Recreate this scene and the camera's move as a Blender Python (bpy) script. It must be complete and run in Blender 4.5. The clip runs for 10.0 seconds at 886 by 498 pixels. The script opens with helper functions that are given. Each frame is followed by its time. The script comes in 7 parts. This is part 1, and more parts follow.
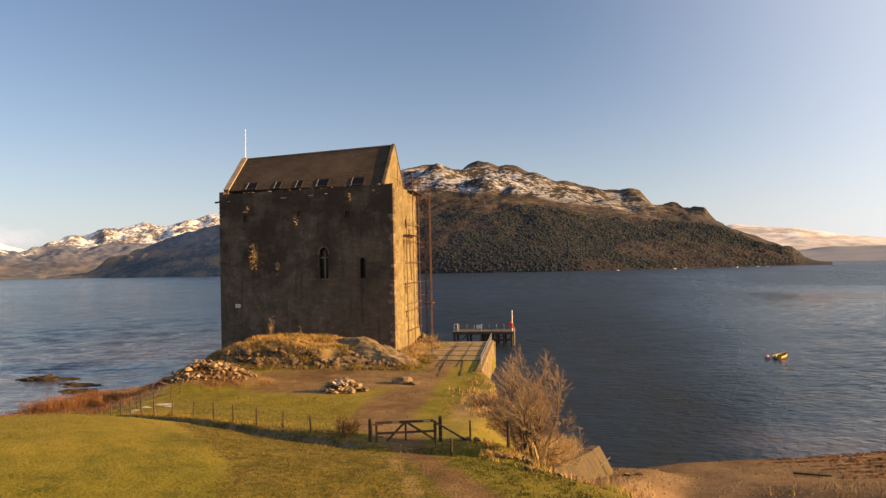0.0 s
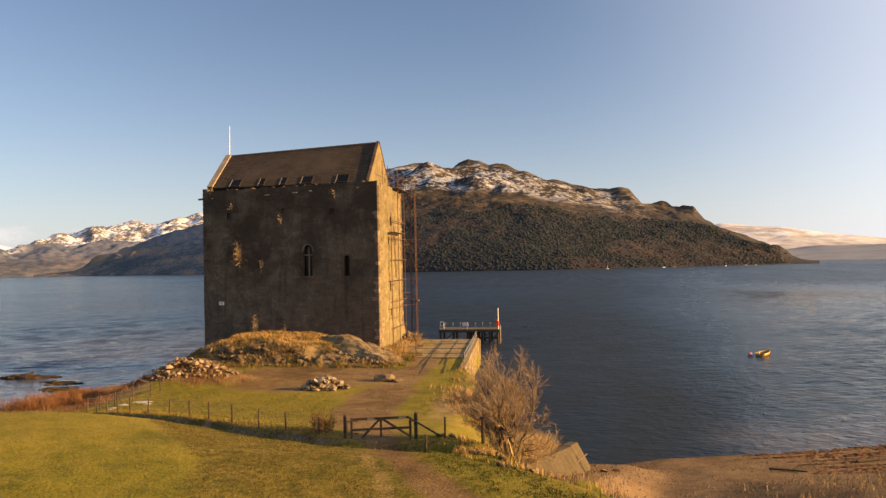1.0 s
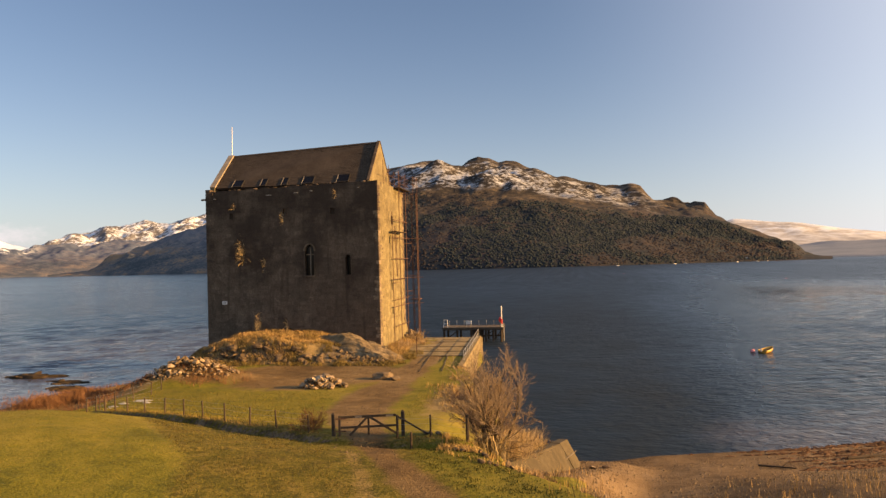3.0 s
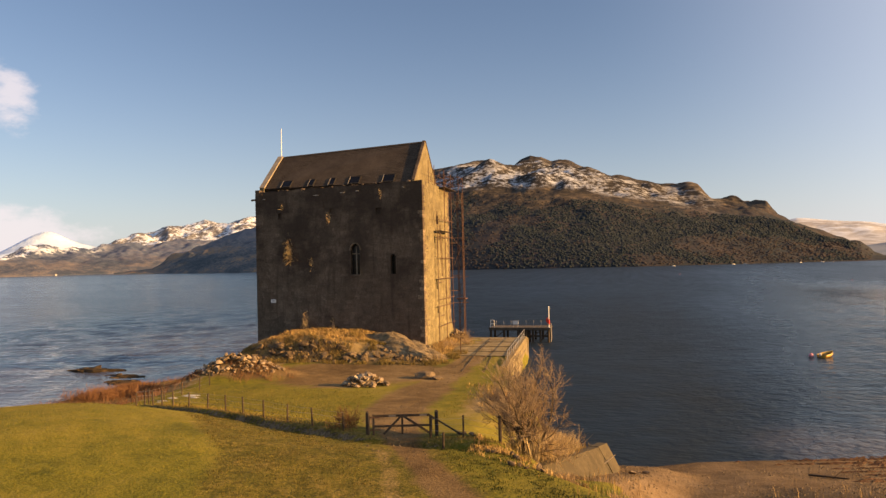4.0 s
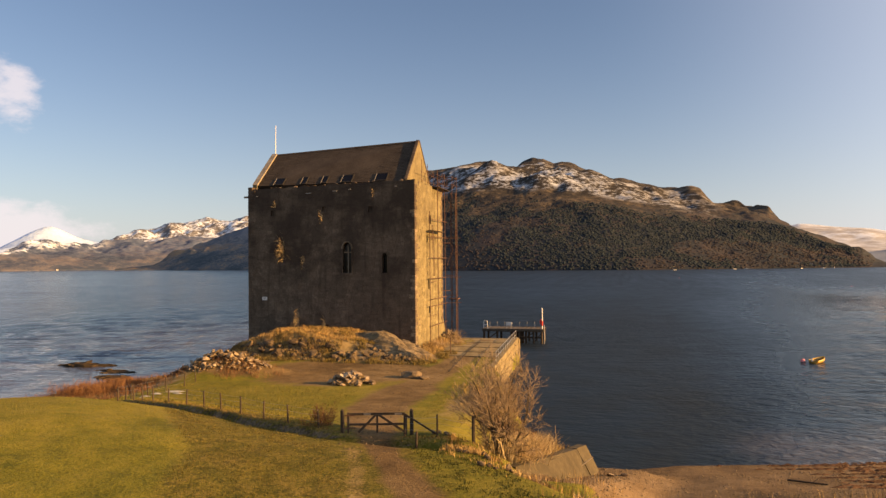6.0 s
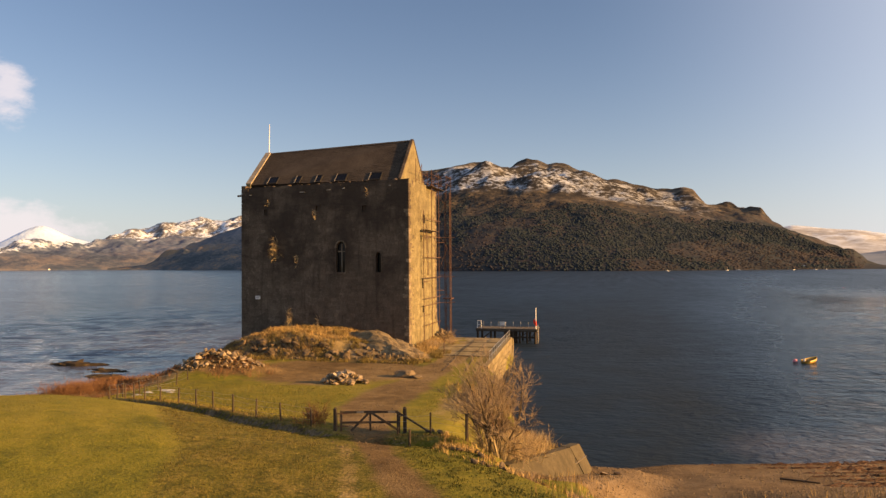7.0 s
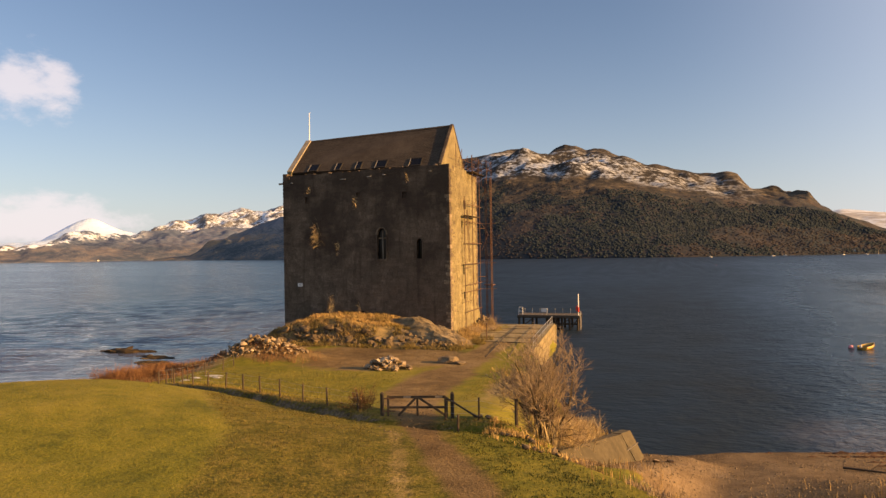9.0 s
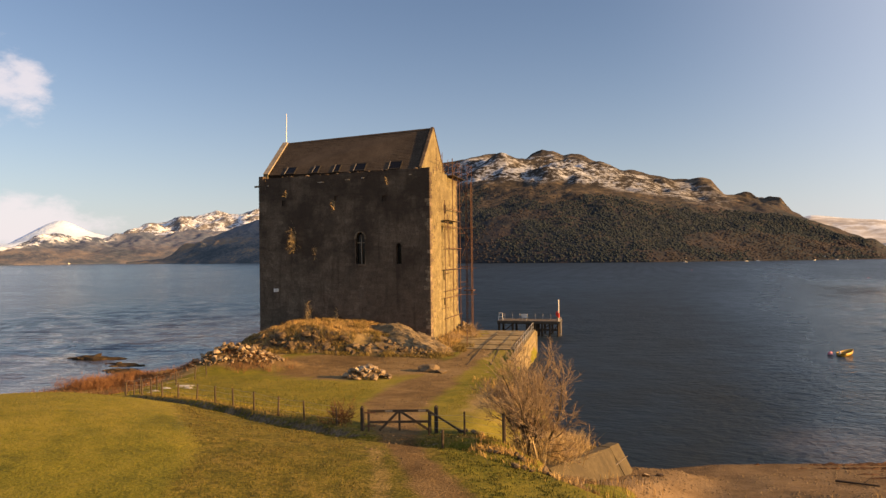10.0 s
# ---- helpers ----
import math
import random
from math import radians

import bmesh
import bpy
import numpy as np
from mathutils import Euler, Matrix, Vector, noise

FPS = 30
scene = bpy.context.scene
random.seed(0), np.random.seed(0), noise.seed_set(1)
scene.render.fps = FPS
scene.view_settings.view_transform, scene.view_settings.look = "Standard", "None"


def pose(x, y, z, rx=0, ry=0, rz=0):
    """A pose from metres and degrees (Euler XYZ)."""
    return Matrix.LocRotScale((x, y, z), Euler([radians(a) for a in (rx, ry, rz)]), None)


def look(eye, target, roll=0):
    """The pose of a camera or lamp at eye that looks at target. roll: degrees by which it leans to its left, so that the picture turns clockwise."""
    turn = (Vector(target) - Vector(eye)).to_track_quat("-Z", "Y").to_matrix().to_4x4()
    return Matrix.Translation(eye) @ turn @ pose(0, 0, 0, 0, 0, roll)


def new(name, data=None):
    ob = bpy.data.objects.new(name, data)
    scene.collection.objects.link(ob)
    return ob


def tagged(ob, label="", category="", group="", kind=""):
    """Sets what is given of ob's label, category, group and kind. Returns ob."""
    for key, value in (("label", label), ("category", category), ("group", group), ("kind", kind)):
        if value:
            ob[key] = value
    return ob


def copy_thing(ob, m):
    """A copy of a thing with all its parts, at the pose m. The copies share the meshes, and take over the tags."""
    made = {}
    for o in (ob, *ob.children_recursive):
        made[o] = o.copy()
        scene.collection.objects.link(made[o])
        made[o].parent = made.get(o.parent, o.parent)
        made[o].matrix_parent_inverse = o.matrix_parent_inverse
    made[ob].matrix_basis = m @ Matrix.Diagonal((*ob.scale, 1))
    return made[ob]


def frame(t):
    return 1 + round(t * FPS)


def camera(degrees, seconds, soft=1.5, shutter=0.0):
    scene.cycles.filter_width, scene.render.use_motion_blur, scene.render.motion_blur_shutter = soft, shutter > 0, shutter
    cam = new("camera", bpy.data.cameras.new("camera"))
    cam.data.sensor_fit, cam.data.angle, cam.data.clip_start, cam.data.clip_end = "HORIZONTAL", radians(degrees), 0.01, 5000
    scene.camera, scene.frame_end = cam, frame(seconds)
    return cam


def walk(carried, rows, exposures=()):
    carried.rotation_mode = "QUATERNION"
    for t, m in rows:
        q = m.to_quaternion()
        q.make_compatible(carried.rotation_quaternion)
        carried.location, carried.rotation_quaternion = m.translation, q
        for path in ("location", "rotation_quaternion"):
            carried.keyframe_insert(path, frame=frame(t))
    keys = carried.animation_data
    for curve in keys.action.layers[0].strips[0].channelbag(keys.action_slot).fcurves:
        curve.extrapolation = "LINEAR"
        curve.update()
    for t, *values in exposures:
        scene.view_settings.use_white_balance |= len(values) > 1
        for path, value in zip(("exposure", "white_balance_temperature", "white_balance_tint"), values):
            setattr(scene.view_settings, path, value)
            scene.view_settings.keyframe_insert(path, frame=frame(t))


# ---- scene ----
cam = camera(65.9, 10.0, soft=1.4)

PATH = [
    (0, (18.01, -71.659, 12.172), (17.664, -69.69, 12.219), -1.30),
    (0.2, (18.116, -71.647, 12.149), (17.786, -69.675, 12.199), -1.24),
    (0.3, (18.169, -71.641, 12.138), (17.837, -69.669, 12.188), -1.26),
    (0.5, (18.275, -71.628, 12.115), (17.916, -69.662, 12.165), -1.20),
    (0.7, (18.425, -71.569, 12.091), (18.065, -69.602, 12.138), -1.22),
    (0.8, (18.5, -71.539, 12.079), (18.151, -69.57, 12.125), -1.23),
    (1, (18.65, -71.479, 12.054), (18.331, -69.505, 12.096), -1.25),
    (1.2, (18.778, -71.495, 12.06), (18.484, -69.518, 12.103), -1.27),
    (1.3, (18.842, -71.504, 12.064), (18.551, -69.525, 12.107), -1.38),
    (1.5, (18.97, -71.52, 12.07), (18.66, -69.545, 12.118), -1.40),
    (1.6, (19.028, -71.531, 12.073), (18.725, -69.555, 12.124), -1.26),
    (1.7, (19.085, -71.542, 12.077), (18.823, -69.559, 12.127), -1.12),
    (1.8, (19.142, -71.552, 12.081), (18.988, -69.559, 12.134), -0.99),
    (1.9, (19.2, -71.563, 12.085), (19.136, -69.565, 12.139), -0.85),
    (2, (19.257, -71.573, 12.088), (19.319, -69.575, 12.147), -0.65),
    (2.1, (19.315, -71.584, 12.092), (19.433, -69.589, 12.153), -0.65),
    (2.2, (19.372, -71.595, 12.096), (19.508, -69.6, 12.151), -0.75),
    (2.3, (19.429, -71.605, 12.099), (19.541, -69.609, 12.154), -0.85),
    (2.4, (19.487, -71.616, 12.103), (19.548, -69.618, 12.155), -0.85),
    (2.5, (19.544, -71.627, 12.107), (19.528, -69.627, 12.159), -0.95),
    (2.6, (19.601, -71.637, 12.11), (19.457, -69.643, 12.156), -1.05),
    (2.7, (19.659, -71.648, 12.114), (19.425, -69.662, 12.152), -1.23),
    (2.8, (19.716, -71.659, 12.118), (19.42, -69.681, 12.155), -1.31),
    (2.9, (19.774, -71.669, 12.121), (19.456, -69.695, 12.158), -1.50),
    (3, (19.831, -71.68, 12.125), (19.481, -69.711, 12.161), -1.58),
    (3.1, (19.908, -71.648, 12.124), (19.53, -69.685, 12.16), -1.58),
    (3.2, (19.985, -71.617, 12.123), (19.566, -69.661, 12.163), -1.58),
    (4.3, (20.832, -71.269, 12.11), (20.331, -69.333, 12.148), -1.40),
    (4.5, (20.986, -71.206, 12.107), (20.483, -69.27, 12.147), -1.40),
    (4.7, (21.148, -71.129, 12.1), (20.634, -69.197, 12.145), -1.24),
    (5, (21.392, -71.015, 12.088), (20.859, -69.088, 12.134), -0.90),
    (5.2, (21.484, -71.018, 12.084), (20.956, -69.09, 12.128), -0.80),
    (5.3, (21.531, -71.02, 12.082), (21.015, -69.088, 12.126), -0.80),
    (5.5, (21.624, -71.023, 12.078), (21.125, -69.086, 12.12), -0.70),
    (5.7, (21.62, -71.007, 12.052), (21.114, -69.073, 12.093), -0.60),
    (6.8, (21.6, -70.922, 11.906), (21.113, -68.982, 11.945), -0.40),
    (7, (21.596, -70.906, 11.88), (21.11, -68.966, 11.922), -0.40),
    (7.2, (21.568, -70.863, 11.827), (21.066, -68.928, 11.873), -0.40),
    (7.5, (21.526, -70.799, 11.747), (21.009, -68.868, 11.791), -0.50),
    (7.7, (21.499, -70.84, 11.709), (20.969, -68.912, 11.755), -0.40),
    (8, (21.458, -70.9, 11.652), (20.923, -68.974, 11.695), -0.40),
    (8.1, (21.425, -70.909, 11.662), (20.89, -68.982, 11.695), -0.40),
    (8.2, (21.392, -70.918, 11.671), (20.861, -68.99, 11.693), -0.50),
    (8.3, (21.359, -70.927, 11.681), (20.834, -68.997, 11.696), -0.50),
    (8.4, (21.326, -70.936, 11.69), (20.808, -69.004, 11.705), -0.60),
    (8.5, (21.294, -70.945, 11.7), (20.783, -69.011, 11.715), -0.60),
    (8.6, (21.247, -70.834, 11.686), (20.729, -68.902, 11.698), -0.70),
    (8.7, (21.2, -70.723, 11.671), (20.679, -68.792, 11.681), -0.70),
    (8.8, (21.153, -70.612, 11.657), (20.616, -68.685, 11.664), -0.80),
    (8.9, (21.106, -70.501, 11.643), (20.544, -68.581, 11.648), -0.90),
    (9, (21.059, -70.39, 11.629), (20.466, -68.479, 11.638), -0.90),
    (9.1, (20.99, -70.323, 11.664), (20.416, -68.407, 11.67), -0.90),
    (9.2, (20.922, -70.256, 11.699), (20.395, -68.327, 11.704), -0.90),
    (9.3, (20.854, -70.189, 11.734), (20.351, -68.253, 11.742), -0.90),
    (9.4, (20.786, -70.122, 11.769), (20.303, -68.181, 11.78), -0.90),
    (9.5, (20.718, -70.055, 11.804), (20.234, -68.115, 11.815), -0.90),
    (9.6, (20.652, -69.88, 11.793), (20.171, -67.939, 11.802), -0.90),
    (9.7, (20.586, -69.704, 11.782), (20.097, -67.765, 11.792), -0.80),
    (9.8, (20.52, -69.529, 11.77), (20.019, -67.593, 11.786), -0.80),
    (9.9, (20.454, -69.353, 11.759), (19.94, -67.421, 11.776), -0.70),
    (10, (20.388, -69.178, 11.748), (19.859, -67.249, 11.768), -0.70),
]
walk(cam, [(t, look(eye, target, roll)) for t, eye, target, roll in PATH],
     exposures=[(0, 1.58, 6500, 17), (1.7, 1.58, 6500, 17), (2.8, 1.52, 6500, 17), (4.5, 1.45, 6500, 17), (10, 1.45, 6500, 17)])

# ---- light ----
SUN_EL, SUN_AZ = 14.5, 88.8          # degrees above the horizon, and clockwise from +y
_a, _e = radians(SUN_AZ), radians(SUN_EL)
HAZE_FALL = 10.0
SUN_DIR = Vector((math.sin(_a) * math.cos(_e), math.cos(_a) * math.cos(_e), math.sin(_e)))
sun = new("sun", bpy.data.lights.new("sun", "SUN"))
sun.data.energy, sun.data.angle, sun.data.color = 5.0, radians(0.5), (1.0, 0.565, 0.18)
sun.matrix_world = look(SUN_DIR * 100, (0, 0, 0))

world = bpy.data.worlds.new("world")
scene.world = world
world.use_nodes = True
wn, wl = world.node_tree.nodes, world.node_tree.links
wn.clear()
sky = wn.new("ShaderNodeTexSky")
sky.sky_type, sky.sun_disc = "NISHITA", False
sky.sun_elevation, sky.sun_rotation = radians(SUN_EL), radians(SUN_AZ)
sky.altitude, sky.air_density, sky.dust_density, sky.ozone_density = 0, 1.0, 0.8, 1.1
wbg, wout = wn.new("ShaderNodeBackground"), wn.new("ShaderNodeOutputWorld")
wbg.inputs["Strength"].default_value = 0.046
# pale haze that thickens towards the horizon and towards the sun
htc, hno, hxyz = wn.new("ShaderNodeTexCoord"), wn.new("ShaderNodeVectorMath"), wn.new("ShaderNodeSeparateXYZ")
hno.operation = "NORMALIZE"
wl.new(htc.outputs["Generated"], hno.inputs[0]), wl.new(hno.outputs["Vector"], hxyz.inputs[0])


def wmath(op, a, b=None, c=None):
    n = wn.new("ShaderNodeMath")
    n.operation = op
    for k, v in enumerate((a, b, c)):
        if v is None:
            continue
        if isinstance(v, (int, float)):
            n.inputs[k].default_value = v
        else:
            wl.new(v, n.inputs[k])
    return n.outputs["Value"]


low = wmath("POWER", 2.718, wmath("MULTIPLY", wmath("MAXIMUM", hxyz.outputs["Z"], 0.0), -HAZE_FALL))
sdot = wn.new("ShaderNodeVectorMath")
sdot.operation = "DOT_PRODUCT"
sdot.inputs[1].default_value = SUN_DIR
wl.new(hno.outputs["Vector"], sdot.inputs[0])
glow = wn.new("ShaderNodeMapRange")
glow.interpolation_type = "SMOOTHSTEP"
glow.inputs["From Min"].default_value, glow.inputs["From Max"].default_value = 0.03, 0.86
wl.new(sdot.outputs["Value"], glow.inputs["Value"])
clear = wmath("MULTIPLY", wmath("SUBTRACT", 1.0, wmath("MULTIPLY", low, 0.72)), wmath("SUBTRACT", 1.0, wmath("MULTIPLY", glow.outputs["Result"], 0.8)))
hcol, hmix = wn.new("ShaderNodeMix"), wn.new("ShaderNodeMix")
hcol.data_type = hmix.data_type = "RGBA"
hcol.inputs["A"].default_value, hcol.inputs["B"].default_value = (5.9, 6.0, 6.2, 1), (9.6, 9.5, 8.8, 1)
wl.new(glow.outputs["Result"], hcol.inputs["Factor"])
wl.new(wmath("SUBTRACT", 1.0, clear), hmix.inputs["Factor"])
wl.new(sky.outputs["Color"], hmix.inputs["A"]), wl.new(hcol.outputs["Result"], hmix.inputs["B"])
htint = wn.new("ShaderNodeMix")
htint.data_type, htint.blend_type = "RGBA", "MULTIPLY"
htint.inputs["Factor"].default_value, htint.inputs["B"].default_value = 1.0, (0.935, 0.975, 1.05, 1)
# a small fair-weather cloud and a thin low band over the head of the loch
wno, wflat = wn.new("ShaderNodeTexNoise"), wn.new("ShaderNodeVectorMath")
wflat.operation = "MULTIPLY"
wflat.inputs[1].default_value = (1.0, 1.0, 1.9)
wno.inputs["Scale"].default_value, wno.inputs["Detail"].default_value, wno.inputs["Roughness"].default_value = 11.0, 8.0, 0.62
wl.new(hno.outputs["Vector"], wflat.inputs[0]), wl.new(wflat.outputs["Vector"], wno.inputs["Vector"])
azimuth, upward = wmath("ARCTAN2", hxyz.outputs["X"], hxyz.outputs["Y"]), wmath("ARCSINE", hxyz.outputs["Z"])
cloud_sum = None
for caz, cel, wide, tall, thick in ((-49.0, 12.3, 5.2, 3.6, 0.62), (-46.6, 13.2, 2.6, 1.9, 0.50), (-46.8, 10.9, 2.4, 1.7, 0.48), (-48.5, 4.0, 7.5, 1.6, 0.50), (-46.5, 2.3, 11.0, 2.6, 0.85)):
    du = wmath("DIVIDE", wmath("SUBTRACT", azimuth, radians(caz)), radians(wide))
    dv = wmath("DIVIDE", wmath("SUBTRACT", upward, radians(cel)), radians(tall))
    away = wmath("SQRT", wmath("ADD", wmath("MULTIPLY", du, du), wmath("MULTIPLY", dv, dv)))
    puff = wmath("MULTIPLY", wmath("MAXIMUM", wmath("SUBTRACT", 1.0, away), 0.0), thick)
    cloud_sum = puff if cloud_sum is None else wmath("MAXIMUM", cloud_sum, puff)
cadd = wn.new("ShaderNodeMath")
cadd.operation = "ADD"
wl.new(cloud_sum, cadd.inputs[0]), wl.new(wmath("MULTIPLY_ADD", wno.outputs["Fac"], 1.9, -0.45), cadd.inputs[1])
crange = wn.new("ShaderNodeMapRange")
crange.interpolation_type = "SMOOTHSTEP"
crange.inputs["From Min"].default_value, crange.inputs["From Max"].default_value, crange.inputs["To Max"].default_value = 0.66, 1.12, 0.72
wl.new(cadd.outputs["Value"], crange.inputs["Value"])
cgate = wn.new("ShaderNodeMath")
cgate.operation = "MULTIPLY"
cstep = wn.new("ShaderNodeMath")
cstep.operation = "GREATER_THAN"
cstep.inputs[1].default_value = 0.0
wl.new(cloud_sum, cstep.inputs[0]), wl.new(crange.outputs["Result"], cgate.inputs[0]), wl.new(cstep.outputs["Value"], cgate.inputs[1])
cmix = wn.new("ShaderNodeMix")
cmix.data_type = "RGBA"
cmix.inputs["B"].default_value = (7.6, 7.0, 6.8, 1)
wl.new(cgate.outputs["Value"], cmix.inputs["Factor"])
wl.new(hmix.outputs["Result"], htint.inputs["A"]), wl.new(htint.outputs["Result"], cmix.inputs["A"]), wl.new(cmix.outputs["Result"], wbg.inputs["Color"])
wl.new(wbg.outputs["Background"], wout.inputs["Surface"])

# ---- materials ----
def surface(name, colours, scale=1.0, fine=9.0, rough=0.85, bump=0.4, depth=0.05, metal=0.0, spec=0.3, jitter=0.12, stretch=(1, 1, 1), soft=0.5):
    """A weathered surface: up to four colours over two scales of noise in world space, with bump and a tint of its own for each piece."""
    m = bpy.data.materials.new(name)
    m.use_nodes = True
    n, l = m.node_tree.nodes, m.node_tree.links
    b = n["Principled BSDF"]
    geo, obj = n.new("ShaderNodeNewGeometry"), n.new("ShaderNodeObjectInfo")
    sc = n.new("ShaderNodeVectorMath")
    sc.operation = "MULTIPLY"
    sc.inputs[1].default_value = stretch
    l.new(geo.outputs["Position"], sc.inputs[0])
    big, small = n.new("ShaderNodeTexNoise"), n.new("ShaderNodeTexNoise")
    for tex, s, d in ((big, scale, 6), (small, scale * fine, 5)):
        tex.inputs["Scale"].default_value, tex.inputs["Detail"].default_value, tex.inputs["Roughness"].default_value = s, d, 0.62
        l.new(sc.outputs["Vector"], tex.inputs["Vector"])
    mix = n.new("ShaderNodeMath")
    mix.operation = "MULTIPLY_ADD"
    mix.inputs[1].default_value = 0.55
    half = n.new("ShaderNodeMath")
    half.operation = "MULTIPLY"
    half.inputs[1].default_value = 0.45
    l.new(small.outputs["Fac"], half.inputs[0])
    l.new(big.outputs["Fac"], mix.inputs[0]), l.new(half.outputs["Value"], mix.inputs[2])
    ramp = n.new("ShaderNodeValToRGB")
    ramp.color_ramp.elements[0].position, ramp.color_ramp.elements[1].position = 0.5 - 0.28 * soft, 0.5 + 0.28 * soft
    ramp.color_ramp.elements[0].color, ramp.color_ramp.elements[1].color = (*colours[0], 1), (*colours[-1], 1)
    for k, c in enumerate(colours[1:-1], 1):
        e = ramp.color_ramp.elements.new(0.5 + 0.56 * soft * (k / (len(colours) - 1) - 0.5))
        e.color = (*c, 1)
    l.new(mix.outputs["Value"], ramp.inputs["Fac"])
    isl = n.new("ShaderNodeMath")
    isl.operation = "ADD"
    l.new(obj.outputs["Random"], isl.inputs[0]), l.new(geo.outputs["Random Per Island"], isl.inputs[1])
    rng = n.new("ShaderNodeMapRange")
    rng.inputs["From Max"].default_value = 2.0
    rng.inputs["To Min"].default_value, rng.inputs["To Max"].default_value = 1 - jitter * 2, 1 + jitter * 2
    l.new(isl.outputs["Value"], rng.inputs["Value"])
    hsv = n.new("ShaderNodeHueSaturation")
    l.new(rng.outputs["Result"], hsv.inputs["Value"]), l.new(ramp.outputs["Color"], hsv.inputs["Color"])
    l.new(hsv.outputs["Color"], b.inputs["Base Color"])
    bmp = n.new("ShaderNodeBump")
    bmp.inputs["Strength"].default_value, bmp.inputs["Distance"].default_value = bump, depth
    l.new(mix.outputs["Value"], bmp.inputs["Height"]), l.new(bmp.outputs["Normal"], b.inputs["Normal"])
    b.inputs["Roughness"].default_value, b.inputs["Metallic"].default_value = rough, metal
    b.inputs["Specular IOR Level"].default_value = spec
    return m




def masonry(name, colours, dark_patch, damp, much=0.74):
    """Old rubble walling: stone of several tones, broad blotches, runs of damp below the wall head and dark patches
    that thicken up the wall.
    """
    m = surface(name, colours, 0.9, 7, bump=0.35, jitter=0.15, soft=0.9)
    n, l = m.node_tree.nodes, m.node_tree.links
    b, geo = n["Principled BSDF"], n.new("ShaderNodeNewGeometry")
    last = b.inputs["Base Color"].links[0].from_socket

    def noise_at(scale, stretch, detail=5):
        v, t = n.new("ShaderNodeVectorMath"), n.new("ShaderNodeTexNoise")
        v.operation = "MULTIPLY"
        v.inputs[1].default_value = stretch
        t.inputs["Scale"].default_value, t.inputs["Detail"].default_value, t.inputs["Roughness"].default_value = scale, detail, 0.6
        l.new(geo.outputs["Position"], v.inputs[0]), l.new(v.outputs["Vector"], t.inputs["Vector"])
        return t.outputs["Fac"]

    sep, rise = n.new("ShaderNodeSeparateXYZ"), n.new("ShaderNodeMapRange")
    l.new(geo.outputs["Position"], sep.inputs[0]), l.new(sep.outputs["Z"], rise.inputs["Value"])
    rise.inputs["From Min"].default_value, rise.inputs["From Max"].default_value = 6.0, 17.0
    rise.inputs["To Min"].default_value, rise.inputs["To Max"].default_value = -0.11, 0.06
    for fac, lift, lo, hi, most, colour in ((noise_at(0.24, (1, 1, 0.8)), rise.outputs["Result"], 0.42, 0.62, much, dark_patch), (noise_at(1.5, (1, 1, 0.10)), None, 0.52, 0.70, much * 0.75, damp)):
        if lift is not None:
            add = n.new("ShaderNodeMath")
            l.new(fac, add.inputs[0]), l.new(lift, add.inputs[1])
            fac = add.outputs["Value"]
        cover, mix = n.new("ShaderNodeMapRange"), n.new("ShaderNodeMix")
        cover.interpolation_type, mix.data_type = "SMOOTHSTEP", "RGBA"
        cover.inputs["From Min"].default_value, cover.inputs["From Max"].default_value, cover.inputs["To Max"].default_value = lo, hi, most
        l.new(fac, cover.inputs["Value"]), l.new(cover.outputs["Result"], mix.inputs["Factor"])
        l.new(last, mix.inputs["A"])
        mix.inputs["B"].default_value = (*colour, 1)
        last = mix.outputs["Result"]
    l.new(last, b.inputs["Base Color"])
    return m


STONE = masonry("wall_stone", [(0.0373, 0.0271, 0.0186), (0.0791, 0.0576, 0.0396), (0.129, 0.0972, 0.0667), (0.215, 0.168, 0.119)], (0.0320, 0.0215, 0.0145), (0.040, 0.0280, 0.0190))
# paler copy of the wall stone: the east side's sunlight put into colour
SUNLIT_STONE = masonry("sunlit_east_stone", [(0.0448, 0.0347, 0.0168), (0.121, 0.0986, 0.0470), (0.207, 0.174, 0.0874), (0.347, 0.297, 0.168)], (0.075, 0.056, 0.026), (0.080, 0.060, 0.029), 0.36)
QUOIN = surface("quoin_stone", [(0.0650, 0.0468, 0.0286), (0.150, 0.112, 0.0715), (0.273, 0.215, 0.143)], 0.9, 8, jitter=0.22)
ROCK = surface("outcrop_rock", [(0.0390, 0.0260, 0.0143), (0.0884, 0.0624, 0.0338), (0.163, 0.120, 0.0702)], 0.7, 7, bump=0.8, depth=0.12, jitter=0.14)
SHORE_ROCK = surface("shore_rock", [(0.0252, 0.0196, 0.0126), (0.0588, 0.0434, 0.0252), (0.101, 0.0728, 0.0420)], 0.9, 7, bump=0.9, depth=0.15, rough=0.95, spec=0.05, jitter=0.15)
PALE_STRAW = surface("bleached_grass", [(0.312, 0.228, 0.106), (0.552, 0.432, 0.228)], 2.0, 8, bump=0.1, jitter=0.2)
RUBBLE = surface("rubble_stone", [(0.0575, 0.0403, 0.0218), (0.127, 0.0920, 0.0517), (0.213, 0.161, 0.0978)], 1.6, 6, bump=0.6, jitter=0.22)
PALE_STONE = surface("pale_broken_stone", [(0.123, 0.0889, 0.0521), (0.246, 0.187, 0.117), (0.415, 0.326, 0.218)], 1.6, 6, bump=0.6, jitter=0.18)
SLAB_ROCK = surface("slab_rock", [(0.0625, 0.0450, 0.0200), (0.169, 0.125, 0.0650), (0.288, 0.222, 0.131)], 1.1, 7, bump=0.8, depth=0.1, stretch=(0.6, 1.6, 1), jitter=0.05)
